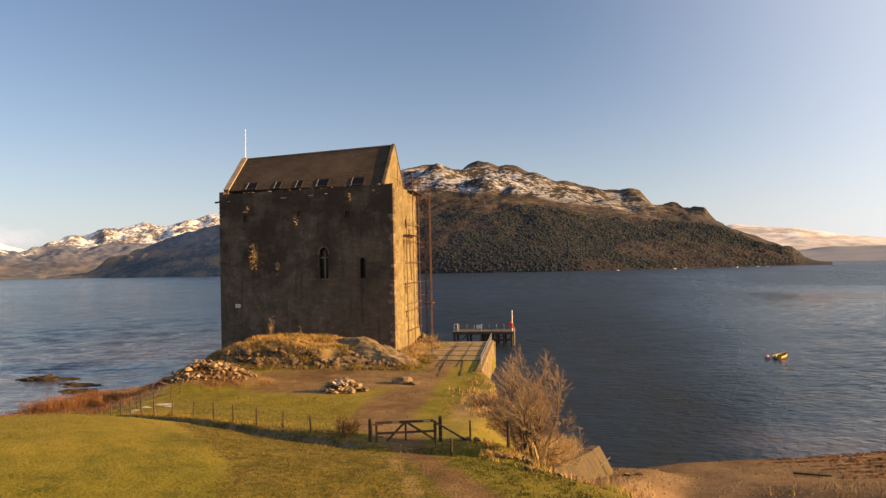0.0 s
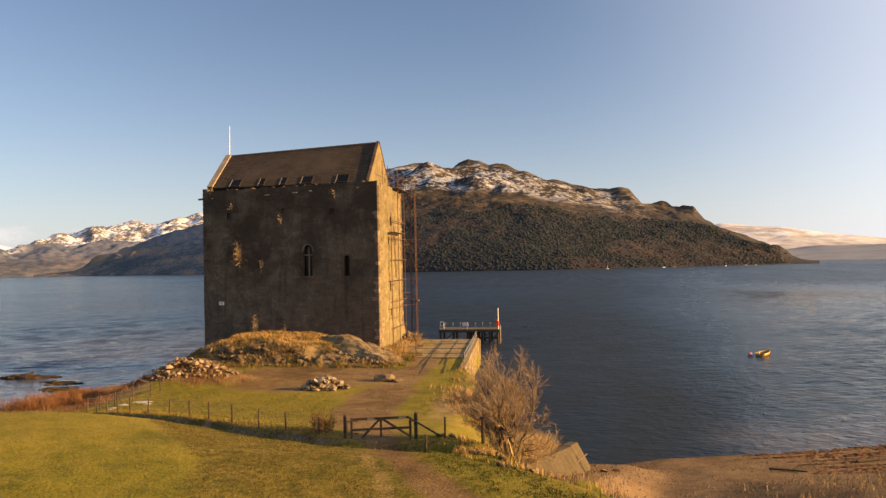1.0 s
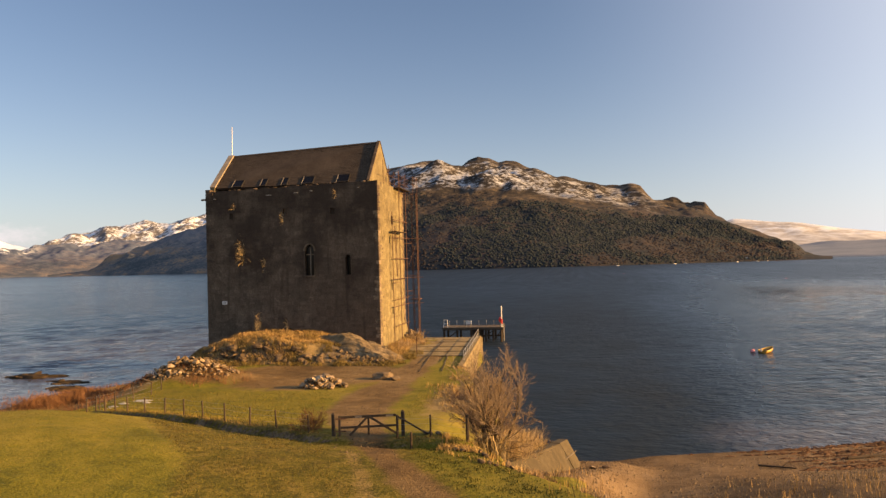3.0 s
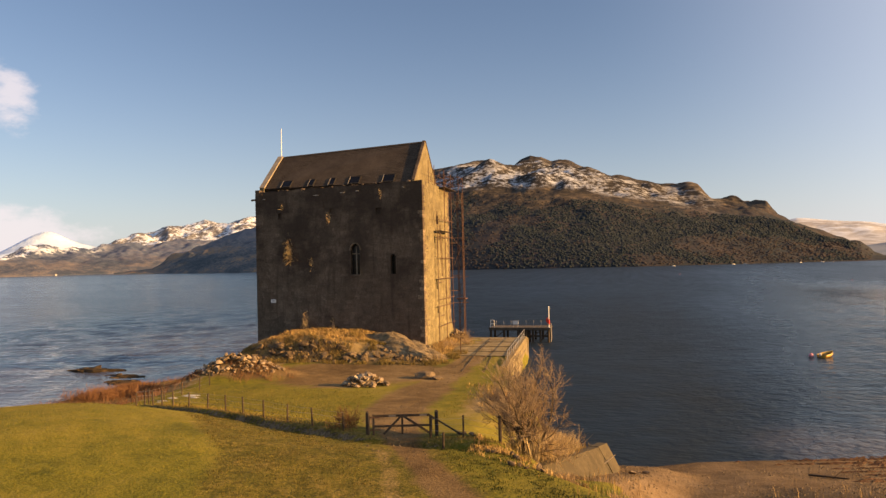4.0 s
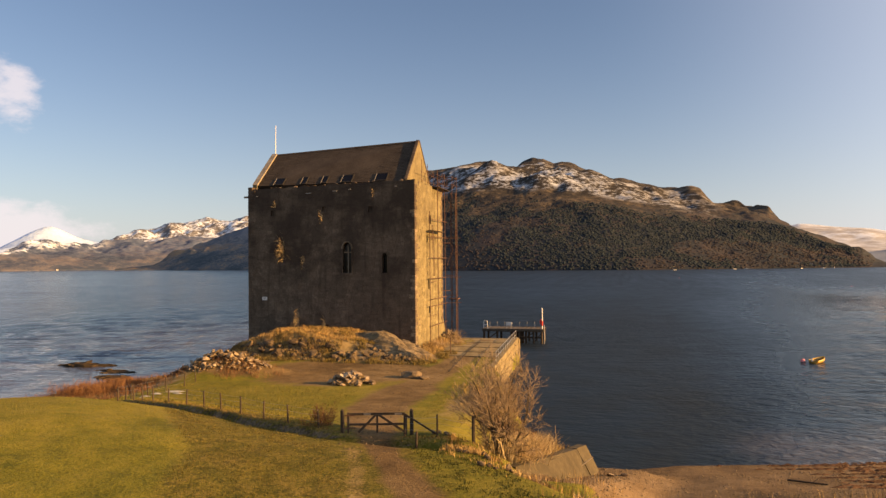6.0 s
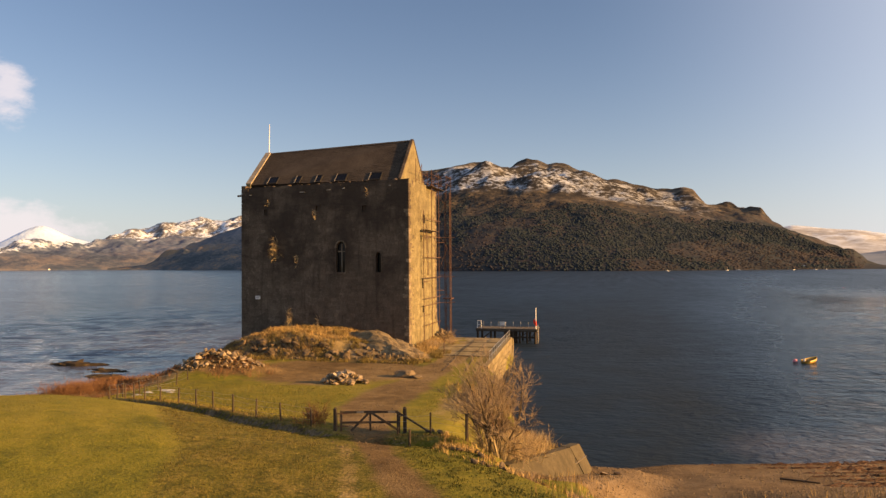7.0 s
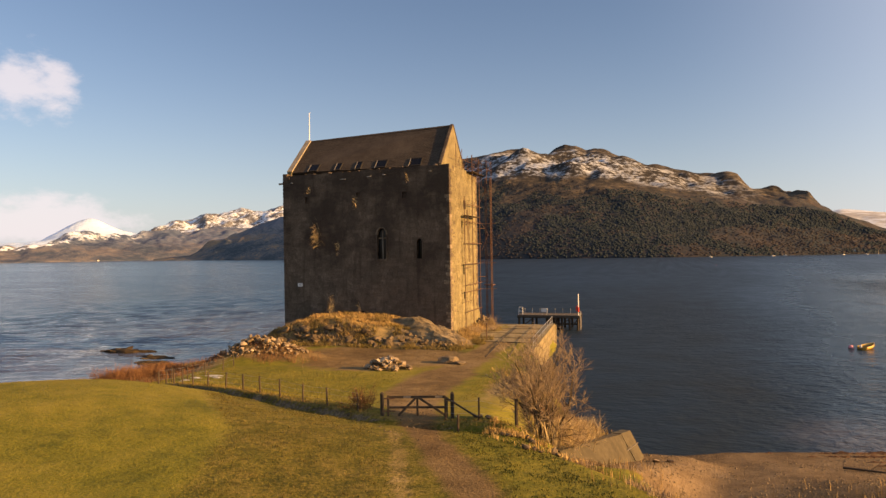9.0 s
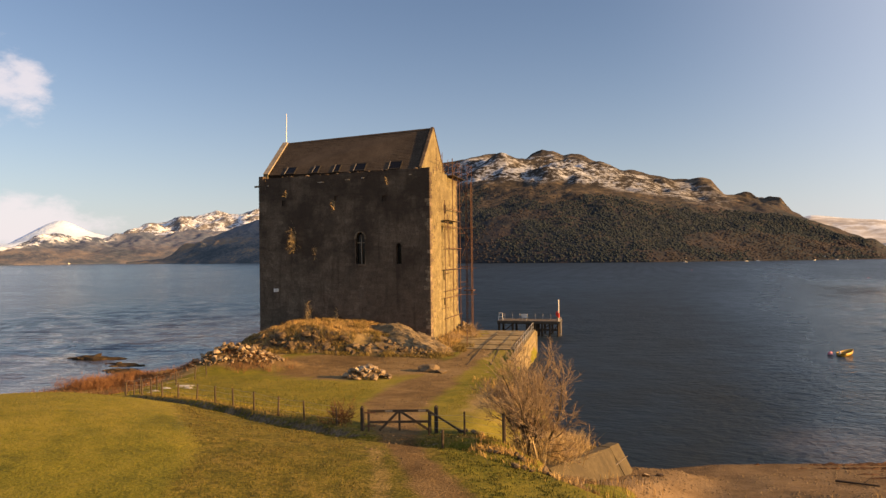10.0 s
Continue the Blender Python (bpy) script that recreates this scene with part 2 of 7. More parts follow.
SLATE = surface("roof_slate", [(0.036, 0.028, 0.021), (0.058, 0.046, 0.035), (0.078, 0.062, 0.047)], 0.5, 14, rough=0.8, bump=0.15, depth=0.03, spec=0.15, jitter=0.06)
COPING = surface("pale_coping", [(0.17, 0.145, 0.110), (0.27, 0.235, 0.185)], 1.5, 7)
WOOD = surface("weathered_wood", [(0.032, 0.023, 0.015), (0.075, 0.055, 0.036)], 3.0, 9, bump=0.4, depth=0.01, jitter=0.2)
GREYWOOD = surface("grey_timber", [(0.050, 0.040, 0.029), (0.105, 0.088, 0.067)], 2.0, 9, bump=0.4, depth=0.02, jitter=0.15)
STEEL = surface("galvanised_steel", [(0.30, 0.29, 0.27), (0.46, 0.45, 0.42)], 3.0, 9, rough=0.45, metal=0.7, bump=0.1, depth=0.005)
RUST = surface("rusty_scaffold_steel", [(0.050, 0.026, 0.017), (0.120, 0.064, 0.040)], 3.0, 8, rough=0.7, metal=0.1, bump=0.2, depth=0.005)
CONCRETE = surface("stained_concrete", [(0.028, 0.022, 0.010), (0.064, 0.050, 0.024), (0.11, 0.087, 0.046)], 0.9, 7, bump=0.5, depth=0.04, soft=0.7)
PAVING = surface("causeway_paving", [(0.12, 0.096, 0.040), (0.20, 0.158, 0.078), (0.27, 0.212, 0.12)], 0.9, 9, bump=0.4, depth=0.03, jitter=0.12)
WHITE = surface("white_paint", [(0.60, 0.58, 0.54), (0.74, 0.72, 0.68)], 3.0, 6, rough=0.5, bump=0.1, depth=0.005)
RED = surface("red_paint", [(0.45, 0.035, 0.025), (0.62, 0.06, 0.04)], 3.0, 6, rough=0.45, bump=0.1, depth=0.005)
PINK = surface("pink_float_plastic", [(0.72, 0.24, 0.27), (0.84, 0.36, 0.38)], 3.0, 6, rough=0.4, bump=0.05, depth=0.005)
YELLOW = surface("yellow_paint", [(0.40, 0.23, 0.03), (0.60, 0.39, 0.08)], 3.0, 6, rough=0.45, bump=0.1, depth=0.005)
DARK = surface("dark_recess", [(0.012, 0.011, 0.010), (0.03, 0.026, 0.022)], 2.0, 6)
BARK = surface("brown_bark", [(0.0400, 0.0288, 0.0184), (0.100, 0.0736, 0.0464)], 4.0, 8, bump=0.5, depth=0.02, jitter=0.15)
TWIG = surface("brown_twig", [(0.16, 0.114, 0.066), (0.32, 0.240, 0.145)], 3.0, 6, jitter=0.2)
STRAW = surface("dry_straw_grass", [(0.172, 0.107, 0.0346), (0.298, 0.199, 0.0713), (0.401, 0.286, 0.119)], 0.8, 8, bump=0.1, jitter=0.2)
BRACKEN = surface("dead_bracken", [(0.075, 0.034, 0.015), (0.15, 0.072, 0.030), (0.22, 0.118, 0.050)], 0.6, 8, bump=0.1, jitter=0.2)
REED = surface("dead_reed", [(0.15, 0.098, 0.054), (0.26, 0.18, 0.102), (0.37, 0.275, 0.165)], 0.6, 8, bump=0.1, jitter=0.2)
BLADE = surface("grass_blade", [(0.085, 0.078, 0.009), (0.13, 0.110, 0.014), (0.165, 0.133, 0.022)], 0.35, 10, bump=0.1, jitter=0.10)
TUSSOCK = surface("ochre_tussock", [(0.0896, 0.0672, 0.0134), (0.157, 0.114, 0.0291), (0.230, 0.166, 0.0538)], 0.5, 9, bump=0.1, jitter=0.2)
ROUGH_GRASS = surface("rough_grass", [(0.0490, 0.0418, 0.0065), (0.0806, 0.0648, 0.0115), (0.115, 0.0864, 0.0230)], 0.5, 9, bump=0.1, jitter=0.15)
VERGE = surface("coarse_verge_grass", [(0.040, 0.044, 0.006), (0.066, 0.066, 0.010), (0.105, 0.094, 0.020)], 0.6, 9, bump=0.1, jitter=0.15)
FROST = surface("old_snow", [(0.20, 0.19, 0.15), (0.48, 0.47, 0.44)], 4.0, 6, bump=0.3)
HEATHER = surface("dark_heather", [(0.030, 0.021, 0.014), (0.062, 0.043, 0.028)], 0.1, 9, bump=0.1, jitter=0.15)
WEED = surface("seaweed_wrack", [(0.04, 0.018, 0.010), (0.10, 0.048, 0.025)], 1.0, 8, bump=0.8, depth=0.06, jitter=0.2)


def glass(name):
    m = bpy.data.materials.new(name)
    m.use_nodes = True
    b = m.node_tree.nodes["Principled BSDF"]
    b.inputs["Base Color"].default_value = (0.008, 0.008, 0.009, 1)
    b.inputs["Roughness"].default_value, b.inputs["Specular IOR Level"].default_value = 0.12, 0.25
    return m


PANE = glass("window_glass")


def grounds():
    """Turf, bare earth, sand, rock and dead grass, laid by the masks that the ground carries."""
    m = bpy.data.materials.new("ground")
    m.use_nodes = True
    n, l = m.node_tree.nodes, m.node_tree.links
    b = n["Principled BSDF"]
    geo = n.new("ShaderNodeNewGeometry")

    def noise_at(scale, detail=6, rough=0.62):
        t = n.new("ShaderNodeTexNoise")
        t.inputs["Scale"].default_value, t.inputs["Detail"].default_value, t.inputs["Roughness"].default_value = scale, detail, rough
        l.new(geo.outputs["Position"], t.inputs["Vector"])
        return t.outputs["Fac"]

    def two(a, b2, w):
        t = n.new("ShaderNodeMath")
        t.operation = "MULTIPLY_ADD"
        t.inputs[1].default_value = w
        s = n.new("ShaderNodeMath")
        s.operation = "MULTIPLY"
        s.inputs[1].default_value = 1 - w
        l.new(a, t.inputs[0]), l.new(b2, s.inputs[0]), l.new(s.outputs["Value"], t.inputs[2])
        return t.outputs["Value"]

    broad, mid, tiny = noise_at(0.16), noise_at(1.1), noise_at(9.0)
    grain = two(mid, tiny, 0.45)
    mixed = two(broad, grain, 0.5)

    def ramp(fac, stops):
        stops = [(0.5 + (p - 0.5) * 0.72, c) for p, c in stops]
        r = n.new("ShaderNodeValToRGB")
        r.color_ramp.elements[0].position, r.color_ramp.elements[0].color = stops[0][0], (*stops[0][1], 1)
        r.color_ramp.elements[1].position, r.color_ramp.elements[1].color = stops[-1][0], (*stops[-1][1], 1)
        for p, c in stops[1:-1]:
            r.color_ramp.elements.new(p).color = (*c, 1)
        l.new(fac, r.inputs["Fac"])
        return r.outputs["Color"]

    turf = ramp(mixed, [(0.36, (0.072, 0.076, 0.008)), (0.45, (0.132, 0.123, 0.012)), (0.56, (0.184, 0.156, 0.020)), (0.68, (0.215, 0.172, 0.034))])
    earth = ramp(mixed, [(0.36, (0.076, 0.048, 0.019)), (0.5, (0.140, 0.092, 0.038)), (0.66, (0.22, 0.154, 0.072))])
    sand = ramp(mixed, [(0.36, (0.070, 0.045, 0.022)), (0.5, (0.140, 0.094, 0.047)), (0.66, (0.22, 0.156, 0.086))])
    rock = ramp(grain, [(0.34, (0.04, 0.031, 0.019)), (0.5, (0.12, 0.092, 0.058)), (0.68, (0.23, 0.182, 0.12))])
    dry = ramp(mixed, [(0.36, (0.115, 0.075, 0.026)), (0.5, (0.235, 0.165, 0.062)), (0.66, (0.34, 0.25, 0.11))])
    # rough unmown turf, browner than the mown lawn
    worn = n.new("ShaderNodeAttribute")
    worn.attribute_name = "worn"
    tussock = ramp(grain, [(0.38, (0.060, 0.056, 0.007)), (0.5, (0.112, 0.092, 0.013)), (0.64, (0.180, 0.130, 0.030))])
    tm = n.new("ShaderNodeMix")
    tm.data_type = "RGBA"
    l.new(worn.outputs["Fac"], tm.inputs["Factor"]), l.new(turf, tm.inputs["A"]), l.new(tussock, tm.inputs["B"])
    # darker tufts standing in the rough turf
    tuft, dark, spot = n.new("ShaderNodeMapRange"), n.new("ShaderNodeMix"), n.new("ShaderNodeMath")
    tuft.inputs["From Min"].default_value, tuft.inputs["From Max"].default_value, tuft.inputs["To Max"].default_value = 0.52, 0.61, 0.72
    dark.data_type, spot.operation = "RGBA", "MULTIPLY_ADD"
    spot.inputs[1].default_value, spot.inputs[2].default_value = 0.75, 0.25
    l.new(noise_at(3.2, 3), tuft.inputs["Value"]), l.new(worn.outputs["Fac"], spot.inputs[0])
    amount = n.new("ShaderNodeMath")
    amount.operation = "MULTIPLY"
    l.new(tuft.outputs["Result"], amount.inputs[0]), l.new(spot.outputs["Value"], amount.inputs[1]), l.new(amount.outputs["Value"], dark.inputs["Factor"])
    l.new(tm.outputs["Result"], dark.inputs["A"])
    dark.inputs["B"].default_value = (0.040, 0.038, 0.006, 1)
    last = dark.outputs["Result"]
    for mask, colour in (("dry", dry), ("earth", earth), ("sand", sand), ("rock", rock)):
        at = n.new("ShaderNodeAttribute")
        at.attribute_name = mask
        # ragged edges: the mask is eaten into by noise
        add = n.new("ShaderNodeMath")
        add.operation = "MULTIPLY_ADD"
        add.inputs[1].default_value = 0.9
        l.new(grain, add.inputs[0]), l.new(at.outputs["Fac"], add.inputs[2])
        rg = n.new("ShaderNodeMapRange")
        rg.inputs["From Min"].default_value, rg.inputs["From Max"].default_value = 0.78, 1.12
        l.new(add.outputs["Value"], rg.inputs["Value"])
        mx = n.new("ShaderNodeMix")
        mx.data_type = "RGBA"
        l.new(rg.outputs["Result"], mx.inputs["Factor"]), l.new(last, mx.inputs["A"]), l.new(colour, mx.inputs["B"])
        last = mx.outputs["Result"]
    l.new(last, b.inputs["Base Color"])
    bmp = n.new("ShaderNodeBump")
    bmp.inputs["Strength"].default_value, bmp.inputs["Distance"].default_value = 0.8, 0.15
    l.new(grain, bmp.inputs["Height"]), l.new(bmp.outputs["Normal"], b.inputs["Normal"])
    b.inputs["Roughness"].default_value, b.inputs["Specular IOR Level"].default_value = 0.95, 0.15
    return m


GROUND = grounds()


def sea():
    m = bpy.data.materials.new("loch_water")
    m.use_nodes = True
    n, l = m.node_tree.nodes, m.node_tree.links
    b = n["Principled BSDF"]
    geo = n.new("ShaderNodeNewGeometry")
    height = None
    for scale, turn, weight in ((0.22, -12, 0.26), (0.75, -20, 0.80), (1.9, 10, 0.56)):
        mp = n.new("ShaderNodeMapping")
        mp.inputs["Rotation"].default_value = (0, 0, radians(turn))
        mp.inputs["Scale"].default_value = (0.38 if scale < 0.5 else 0.62, 1.0, 1.0)
        l.new(geo.outputs["Position"], mp.inputs["Vector"])
        t = n.new("ShaderNodeTexNoise")
        t.inputs["Scale"].default_value, t.inputs["Detail"].default_value, t.inputs["Roughness"].default_value = scale, 4, 0.55
        l.new(mp.outputs["Vector"], t.inputs["Vector"])
        s = n.new("ShaderNodeMath")
        s.operation = "MULTIPLY_ADD"
        s.inputs[1].default_value = weight
        l.new(t.outputs["Fac"], s.inputs[0])
        if height is not None:
            l.new(height, s.inputs[2])
        else:
            s.inputs[2].default_value = 0
        height = s.outputs["Value"]
    gust = n.new("ShaderNodeTexNoise")
    gust.inputs["Scale"].default_value, gust.inputs["Detail"].default_value = 0.018, 3
    l.new(geo.outputs["Position"], gust.inputs["Vector"])
    gr = n.new("ShaderNodeMapRange")
    gr.inputs["From Min"].default_value, gr.inputs["From Max"].default_value = 0.35, 0.65
    gr.inputs["To Min"].default_value, gr.inputs["To Max"].default_value = 0.75, 1.0
    l.new(gust.outputs["Fac"], gr.inputs["Value"])
    bmp = n.new("ShaderNodeBump")
    bmp.inputs["Distance"].default_value = 1.0
    ruffle = n.new("ShaderNodeAttribute")
    ruffle.attribute_name = "ruffle"
    lap = n.new("ShaderNodeMath")
    lap.operation = "MULTIPLY"
    l.new(gr.outputs["Result"], lap.inputs[0]), l.new(ruffle.outputs["Fac"], lap.inputs[1])
    l.new(lap.outputs["Value"], bmp.inputs["Strength"])
    chop = n.new("ShaderNodeAttribute")
    chop.attribute_name = "chop"
    l.new(chop.outputs["Fac"], b.inputs["Roughness"])
    l.new(height, bmp.inputs["Height"]), l.new(bmp.outputs["Normal"], b.inputs["Normal"])
    # sandy bottom by the beach; western water painted paler to imitate brighter reflection
    shoal_sheen, bed_sheen = n.new("ShaderNodeAttribute"), n.new("ShaderNodeMix")
    shoal_sheen.attribute_name, bed_sheen.data_type = "shoal_sheen", "RGBA"
    bed_sheen.inputs["A"].default_value, bed_sheen.inputs["B"].default_value = (0.005, 0.012, 0.019, 1), (0.052, 0.048, 0.049, 1)
    l.new(shoal_sheen.outputs["Fac"], bed_sheen.inputs["Factor"]), l.new(bed_sheen.outputs["Result"], b.inputs["Base Color"])
    b.inputs["IOR"].default_value = 1.31
    return m


WATER = sea()


def hillside(name, low, mid, high, snow_from, snow_to, snow, scale=1.0, relief=9.0, woods=None, drift=False):
    """Heather, grass and crag by noise and height, with snow lying on the flatter ground above a line."""
    m = bpy.data.materials.new(name)
    m.use_nodes = True
    n, l = m.node_tree.nodes, m.node_tree.links
    b = n["Principled BSDF"]
    geo = n.new("ShaderNodeNewGeometry")
    sep = n.new("ShaderNodeSeparateXYZ")
    l.new(geo.outputs["Position"], sep.inputs[0])

    def noise_at(s, d=7):
        t = n.new("ShaderNodeTexNoise")
        t.inputs["Scale"].default_value, t.inputs["Detail"].default_value, t.inputs["Roughness"].default_value = s * scale, d, 0.65
        l.new(geo.outputs["Position"], t.inputs["Vector"])
        return t.outputs["Fac"]

    big, small = noise_at(0.006), noise_at(0.03)
    mixn = n.new("ShaderNodeMath")
    mixn.operation = "ADD"
    l.new(big, mixn.inputs[0]), l.new(small, mixn.inputs[1])
    ramp = n.new("ShaderNodeValToRGB")
    ramp.color_ramp.elements[0].position, ramp.color_ramp.elements[1].position = 0.42, 0.58
    ramp.color_ramp.elements[0].color, ramp.color_ramp.elements[1].color = (*low, 1), (*high, 1)
    ramp.color_ramp.elements.new(0.5).color = (*mid, 1)
    hf = n.new("ShaderNodeMath")
    hf.operation = "MULTIPLY"
    hf.inputs[1].default_value = 0.5
    l.new(mixn.outputs["Value"], hf.inputs[0]), l.new(hf.outputs["Value"], ramp.inputs["Fac"])
    ground_colour = ramp.outputs["Color"]
    if woods:
        # winter woods on the lower slopes, in stands of conifer and bare larch
        stand = noise_at(0.0045, 4)
        kinds = n.new("ShaderNodeValToRGB")
        kinds.color_ramp.elements[0].position, kinds.color_ramp.elements[1].position = 0.43, 0.58
        kinds.color_ramp.elements[0].color, kinds.color_ramp.elements[1].color = (*woods[2], 1), (*woods[4], 1)
        kinds.color_ramp.elements.new(0.5).color = (*woods[3], 1)
        grainy = n.new("ShaderNodeMath")
        grainy.operation = "MULTIPLY_ADD"
        grainy.inputs[1].default_value = 0.35
        l.new(noise_at(0.09, 4), grainy.inputs[0])
        part_stand = n.new("ShaderNodeMath")
        part_stand.operation = "MULTIPLY"
        part_stand.inputs[1].default_value = 0.65
        l.new(stand, part_stand.inputs[0]), l.new(part_stand.outputs["Value"], grainy.inputs[2])
        l.new(grainy.outputs["Value"], kinds.inputs["Fac"])
        treeline = n.new("ShaderNodeMath")
        treeline.operation = "MULTIPLY_ADD"
        treeline.inputs[1].default_value = 90.0
        l.new(small, treeline.inputs[0]), l.new(sep.outputs["Z"], treeline.inputs[2])
        wooded = n.new("ShaderNodeMapRange")
        wooded.inputs["From Min"].default_value, wooded.inputs["From Max"].default_value = woods[1] + 45, woods[0] + 45
        l.new(treeline.outputs["Value"], wooded.inputs["Value"])
        wm = n.new("ShaderNodeMix")
        wm.data_type = "RGBA"
        l.new(wooded.outputs["Result"], wm.inputs["Factor"]), l.new(ground_colour, wm.inputs["A"]), l.new(kinds.outputs["Color"], wm.inputs["B"])
        ground_colour = wm.outputs["Result"]
    # snow: height plus noise, on the flatter ground
    if drift:
        # where the wind has left snow lying
        lain = n.new("ShaderNodeAttribute")
        lain.attribute_name = "drift"
        lying = lain.outputs["Fac"]
    else:
        hgt = n.new("ShaderNodeMapRange")
        hgt.inputs["From Min"].default_value, hgt.inputs["From Max"].default_value = snow_from, snow_to
        l.new(sep.outputs["Z"], hgt.inputs["Value"])
        lying = hgt.outputs["Result"]
    nz = n.new("ShaderNodeSeparateXYZ")
    l.new(geo.outputs["Normal"], nz.inputs[0])
    flat = n.new("ShaderNodeMapRange")
    flat.inputs["From Min"].default_value, flat.inputs["From Max"].default_value = 0.62, 0.9
    l.new(nz.outputs["Z"], flat.inputs["Value"])
    ns = n.new("ShaderNodeMapRange")
    ns.inputs["From Min"].default_value, ns.inputs["From Max"].default_value = 0.485, 0.56
    l.new(hf.outputs["Value"], ns.inputs["Value"])
    a = n.new("ShaderNodeMath")
    a.operation = "MULTIPLY"
    c = n.new("ShaderNodeMath")
    c.operation = "MULTIPLY"
    c.inputs[1].default_value = snow
    d = n.new("ShaderNodeMath")
    d.operation = "MULTIPLY"
    l.new(lying, a.inputs[0]), l.new(ns.outputs["Result"], a.inputs[1])
    l.new(a.outputs["Value"], d.inputs[0]), l.new(flat.outputs["Result"], d.inputs[1])
    l.new(d.outputs["Value"], c.inputs[0])
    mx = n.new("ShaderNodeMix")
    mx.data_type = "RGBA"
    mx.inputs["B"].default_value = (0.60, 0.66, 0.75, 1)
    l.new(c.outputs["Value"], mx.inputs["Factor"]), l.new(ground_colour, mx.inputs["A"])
    l.new(mx.outputs["Result"], b.inputs["Base Color"])
    bmp = n.new("ShaderNodeBump")
    bmp.inputs["Strength"].default_value, bmp.inputs["Distance"].default_value = 0.8, relief / scale
    l.new(hf.outputs["Value"], bmp.inputs["Height"]), l.new(bmp.outputs["Normal"], b.inputs["Normal"])
    b.inputs["Roughness"].default_value, b.inputs["Specular IOR Level"].default_value = 0.95, 0.1
    return m

# ---- building helpers ----
def part(name, bm, material, parent=None, label="", smooth=False):
    """Links a bmesh as one mesh object under a thing or a part."""
    me = bpy.data.meshes.new(name)
    bm.to_mesh(me)
    bm.free()
    return part_of(name, me, material, parent, label, smooth)


def part_of(name, me, material, parent=None, label="", smooth=False):
    if material is not None and not me.materials:
        me.materials.append(material)
    if smooth:
        me.polygons.foreach_set("use_smooth", [True] * len(me.polygons))
    ob = new(name, me)
    ob.parent = parent
    if label:
        ob["label"] = label
    return ob


def thing(name, label, category, at=(0, 0, 0), group="", kind=""):
    return tagged(place_empty(name, at), label, category, group, kind)


def place_empty(name, at):
    ob = new(name)
    ob.location = at
    ob.empty_display_size = 0.2
    return ob


def raw_mesh(name, verts, faces):
    me = bpy.data.meshes.new(name)
    me.from_pydata([tuple(map(float, v)) for v in verts], [], [tuple(map(int, f)) for f in faces])
    me.update()
    return me


def box(bm, lo, hi, bevel=0.0):
    m = Matrix.Translation([(a + b) / 2 for a, b in zip(lo, hi)]) @ Matrix.Diagonal([abs(b - a) for a, b in zip(lo, hi)] + [1])
    vs = bmesh.ops.create_cube(bm, size=1, matrix=m)["verts"]
    if bevel:
        es = list({e for v in vs for e in v.link_edges})
        bmesh.ops.bevel(bm, geom=es, offset=bevel, segments=1, affect="EDGES")
    return bm


def bar(bm, a, b, r, sides=6, r2=None):
    a, b = Vector(a), Vector(b)
    d = b - a
    m = Matrix.Translation((a + b) / 2) @ d.to_track_quat("Z", "Y").to_matrix().to_4x4()
    bmesh.ops.create_cone(bm, cap_ends=True, segments=sides, radius1=r, radius2=r if r2 is None else r2, depth=d.length, matrix=m)
    return bm


def beam(bm, a, b, w, h):
    """A squared timber from a to b."""
    a, b = Vector(a), Vector(b)
    d = b - a
    m = Matrix.Translation((a + b) / 2) @ d.to_track_quat("Z", "Y").to_matrix().to_4x4() @ Matrix.Diagonal((w, h, d.length, 1))
    bmesh.ops.create_cube(bm, size=1, matrix=m)
    return bm


def prism(bm, rings):
    """Joins rings of equally many corners into a closed solid."""
    vs = [[bm.verts.new(p) for p in r] for r in rings]
    n = len(vs[0])
    bm.faces.new(vs[0][::-1]), bm.faces.new(vs[-1])
    for a, b in zip(vs, vs[1:]):
        for k in range(n):
            bm.faces.new((a[k], a[(k + 1) % n], b[(k + 1) % n], b[k]))
    bmesh.ops.recalc_face_normals(bm, faces=bm.faces)
    return bm


def stone_mesh(seed, sub=1, rough=0.35, flat=0.7):
    """An angular stone about 1 m across, as mesh data."""
    rnd = random.Random(seed)
    bm = bmesh.new()
    bmesh.ops.create_icosphere(bm, subdivisions=sub, radius=0.5)
    off = Vector((rnd.random() * 50, rnd.random() * 50, rnd.random() * 50))
    for v in bm.verts:
        v.co *= 1 + rough * noise.noise(v.co * 2.2 + off) + rough * 0.5 * noise.noise(v.co * 5 + off)
        v.co.z *= flat
    # cut a few flat faces, as broken stone has
    for _ in range(4):
        d = Vector((rnd.uniform(-1, 1), rnd.uniform(-1, 1), rnd.uniform(-1, 1))).normalized()
        for v in bm.verts:
            over = v.co.dot(d) - 0.33
            if over > 0:
                v.co -= d * over
    me = bpy.data.meshes.new("stone")
    bm.to_mesh(me)
    bm.free()
    return me


def smooth01(x):
    x = np.clip(x, 0, 1)
    return x * x * (3 - 2 * x)


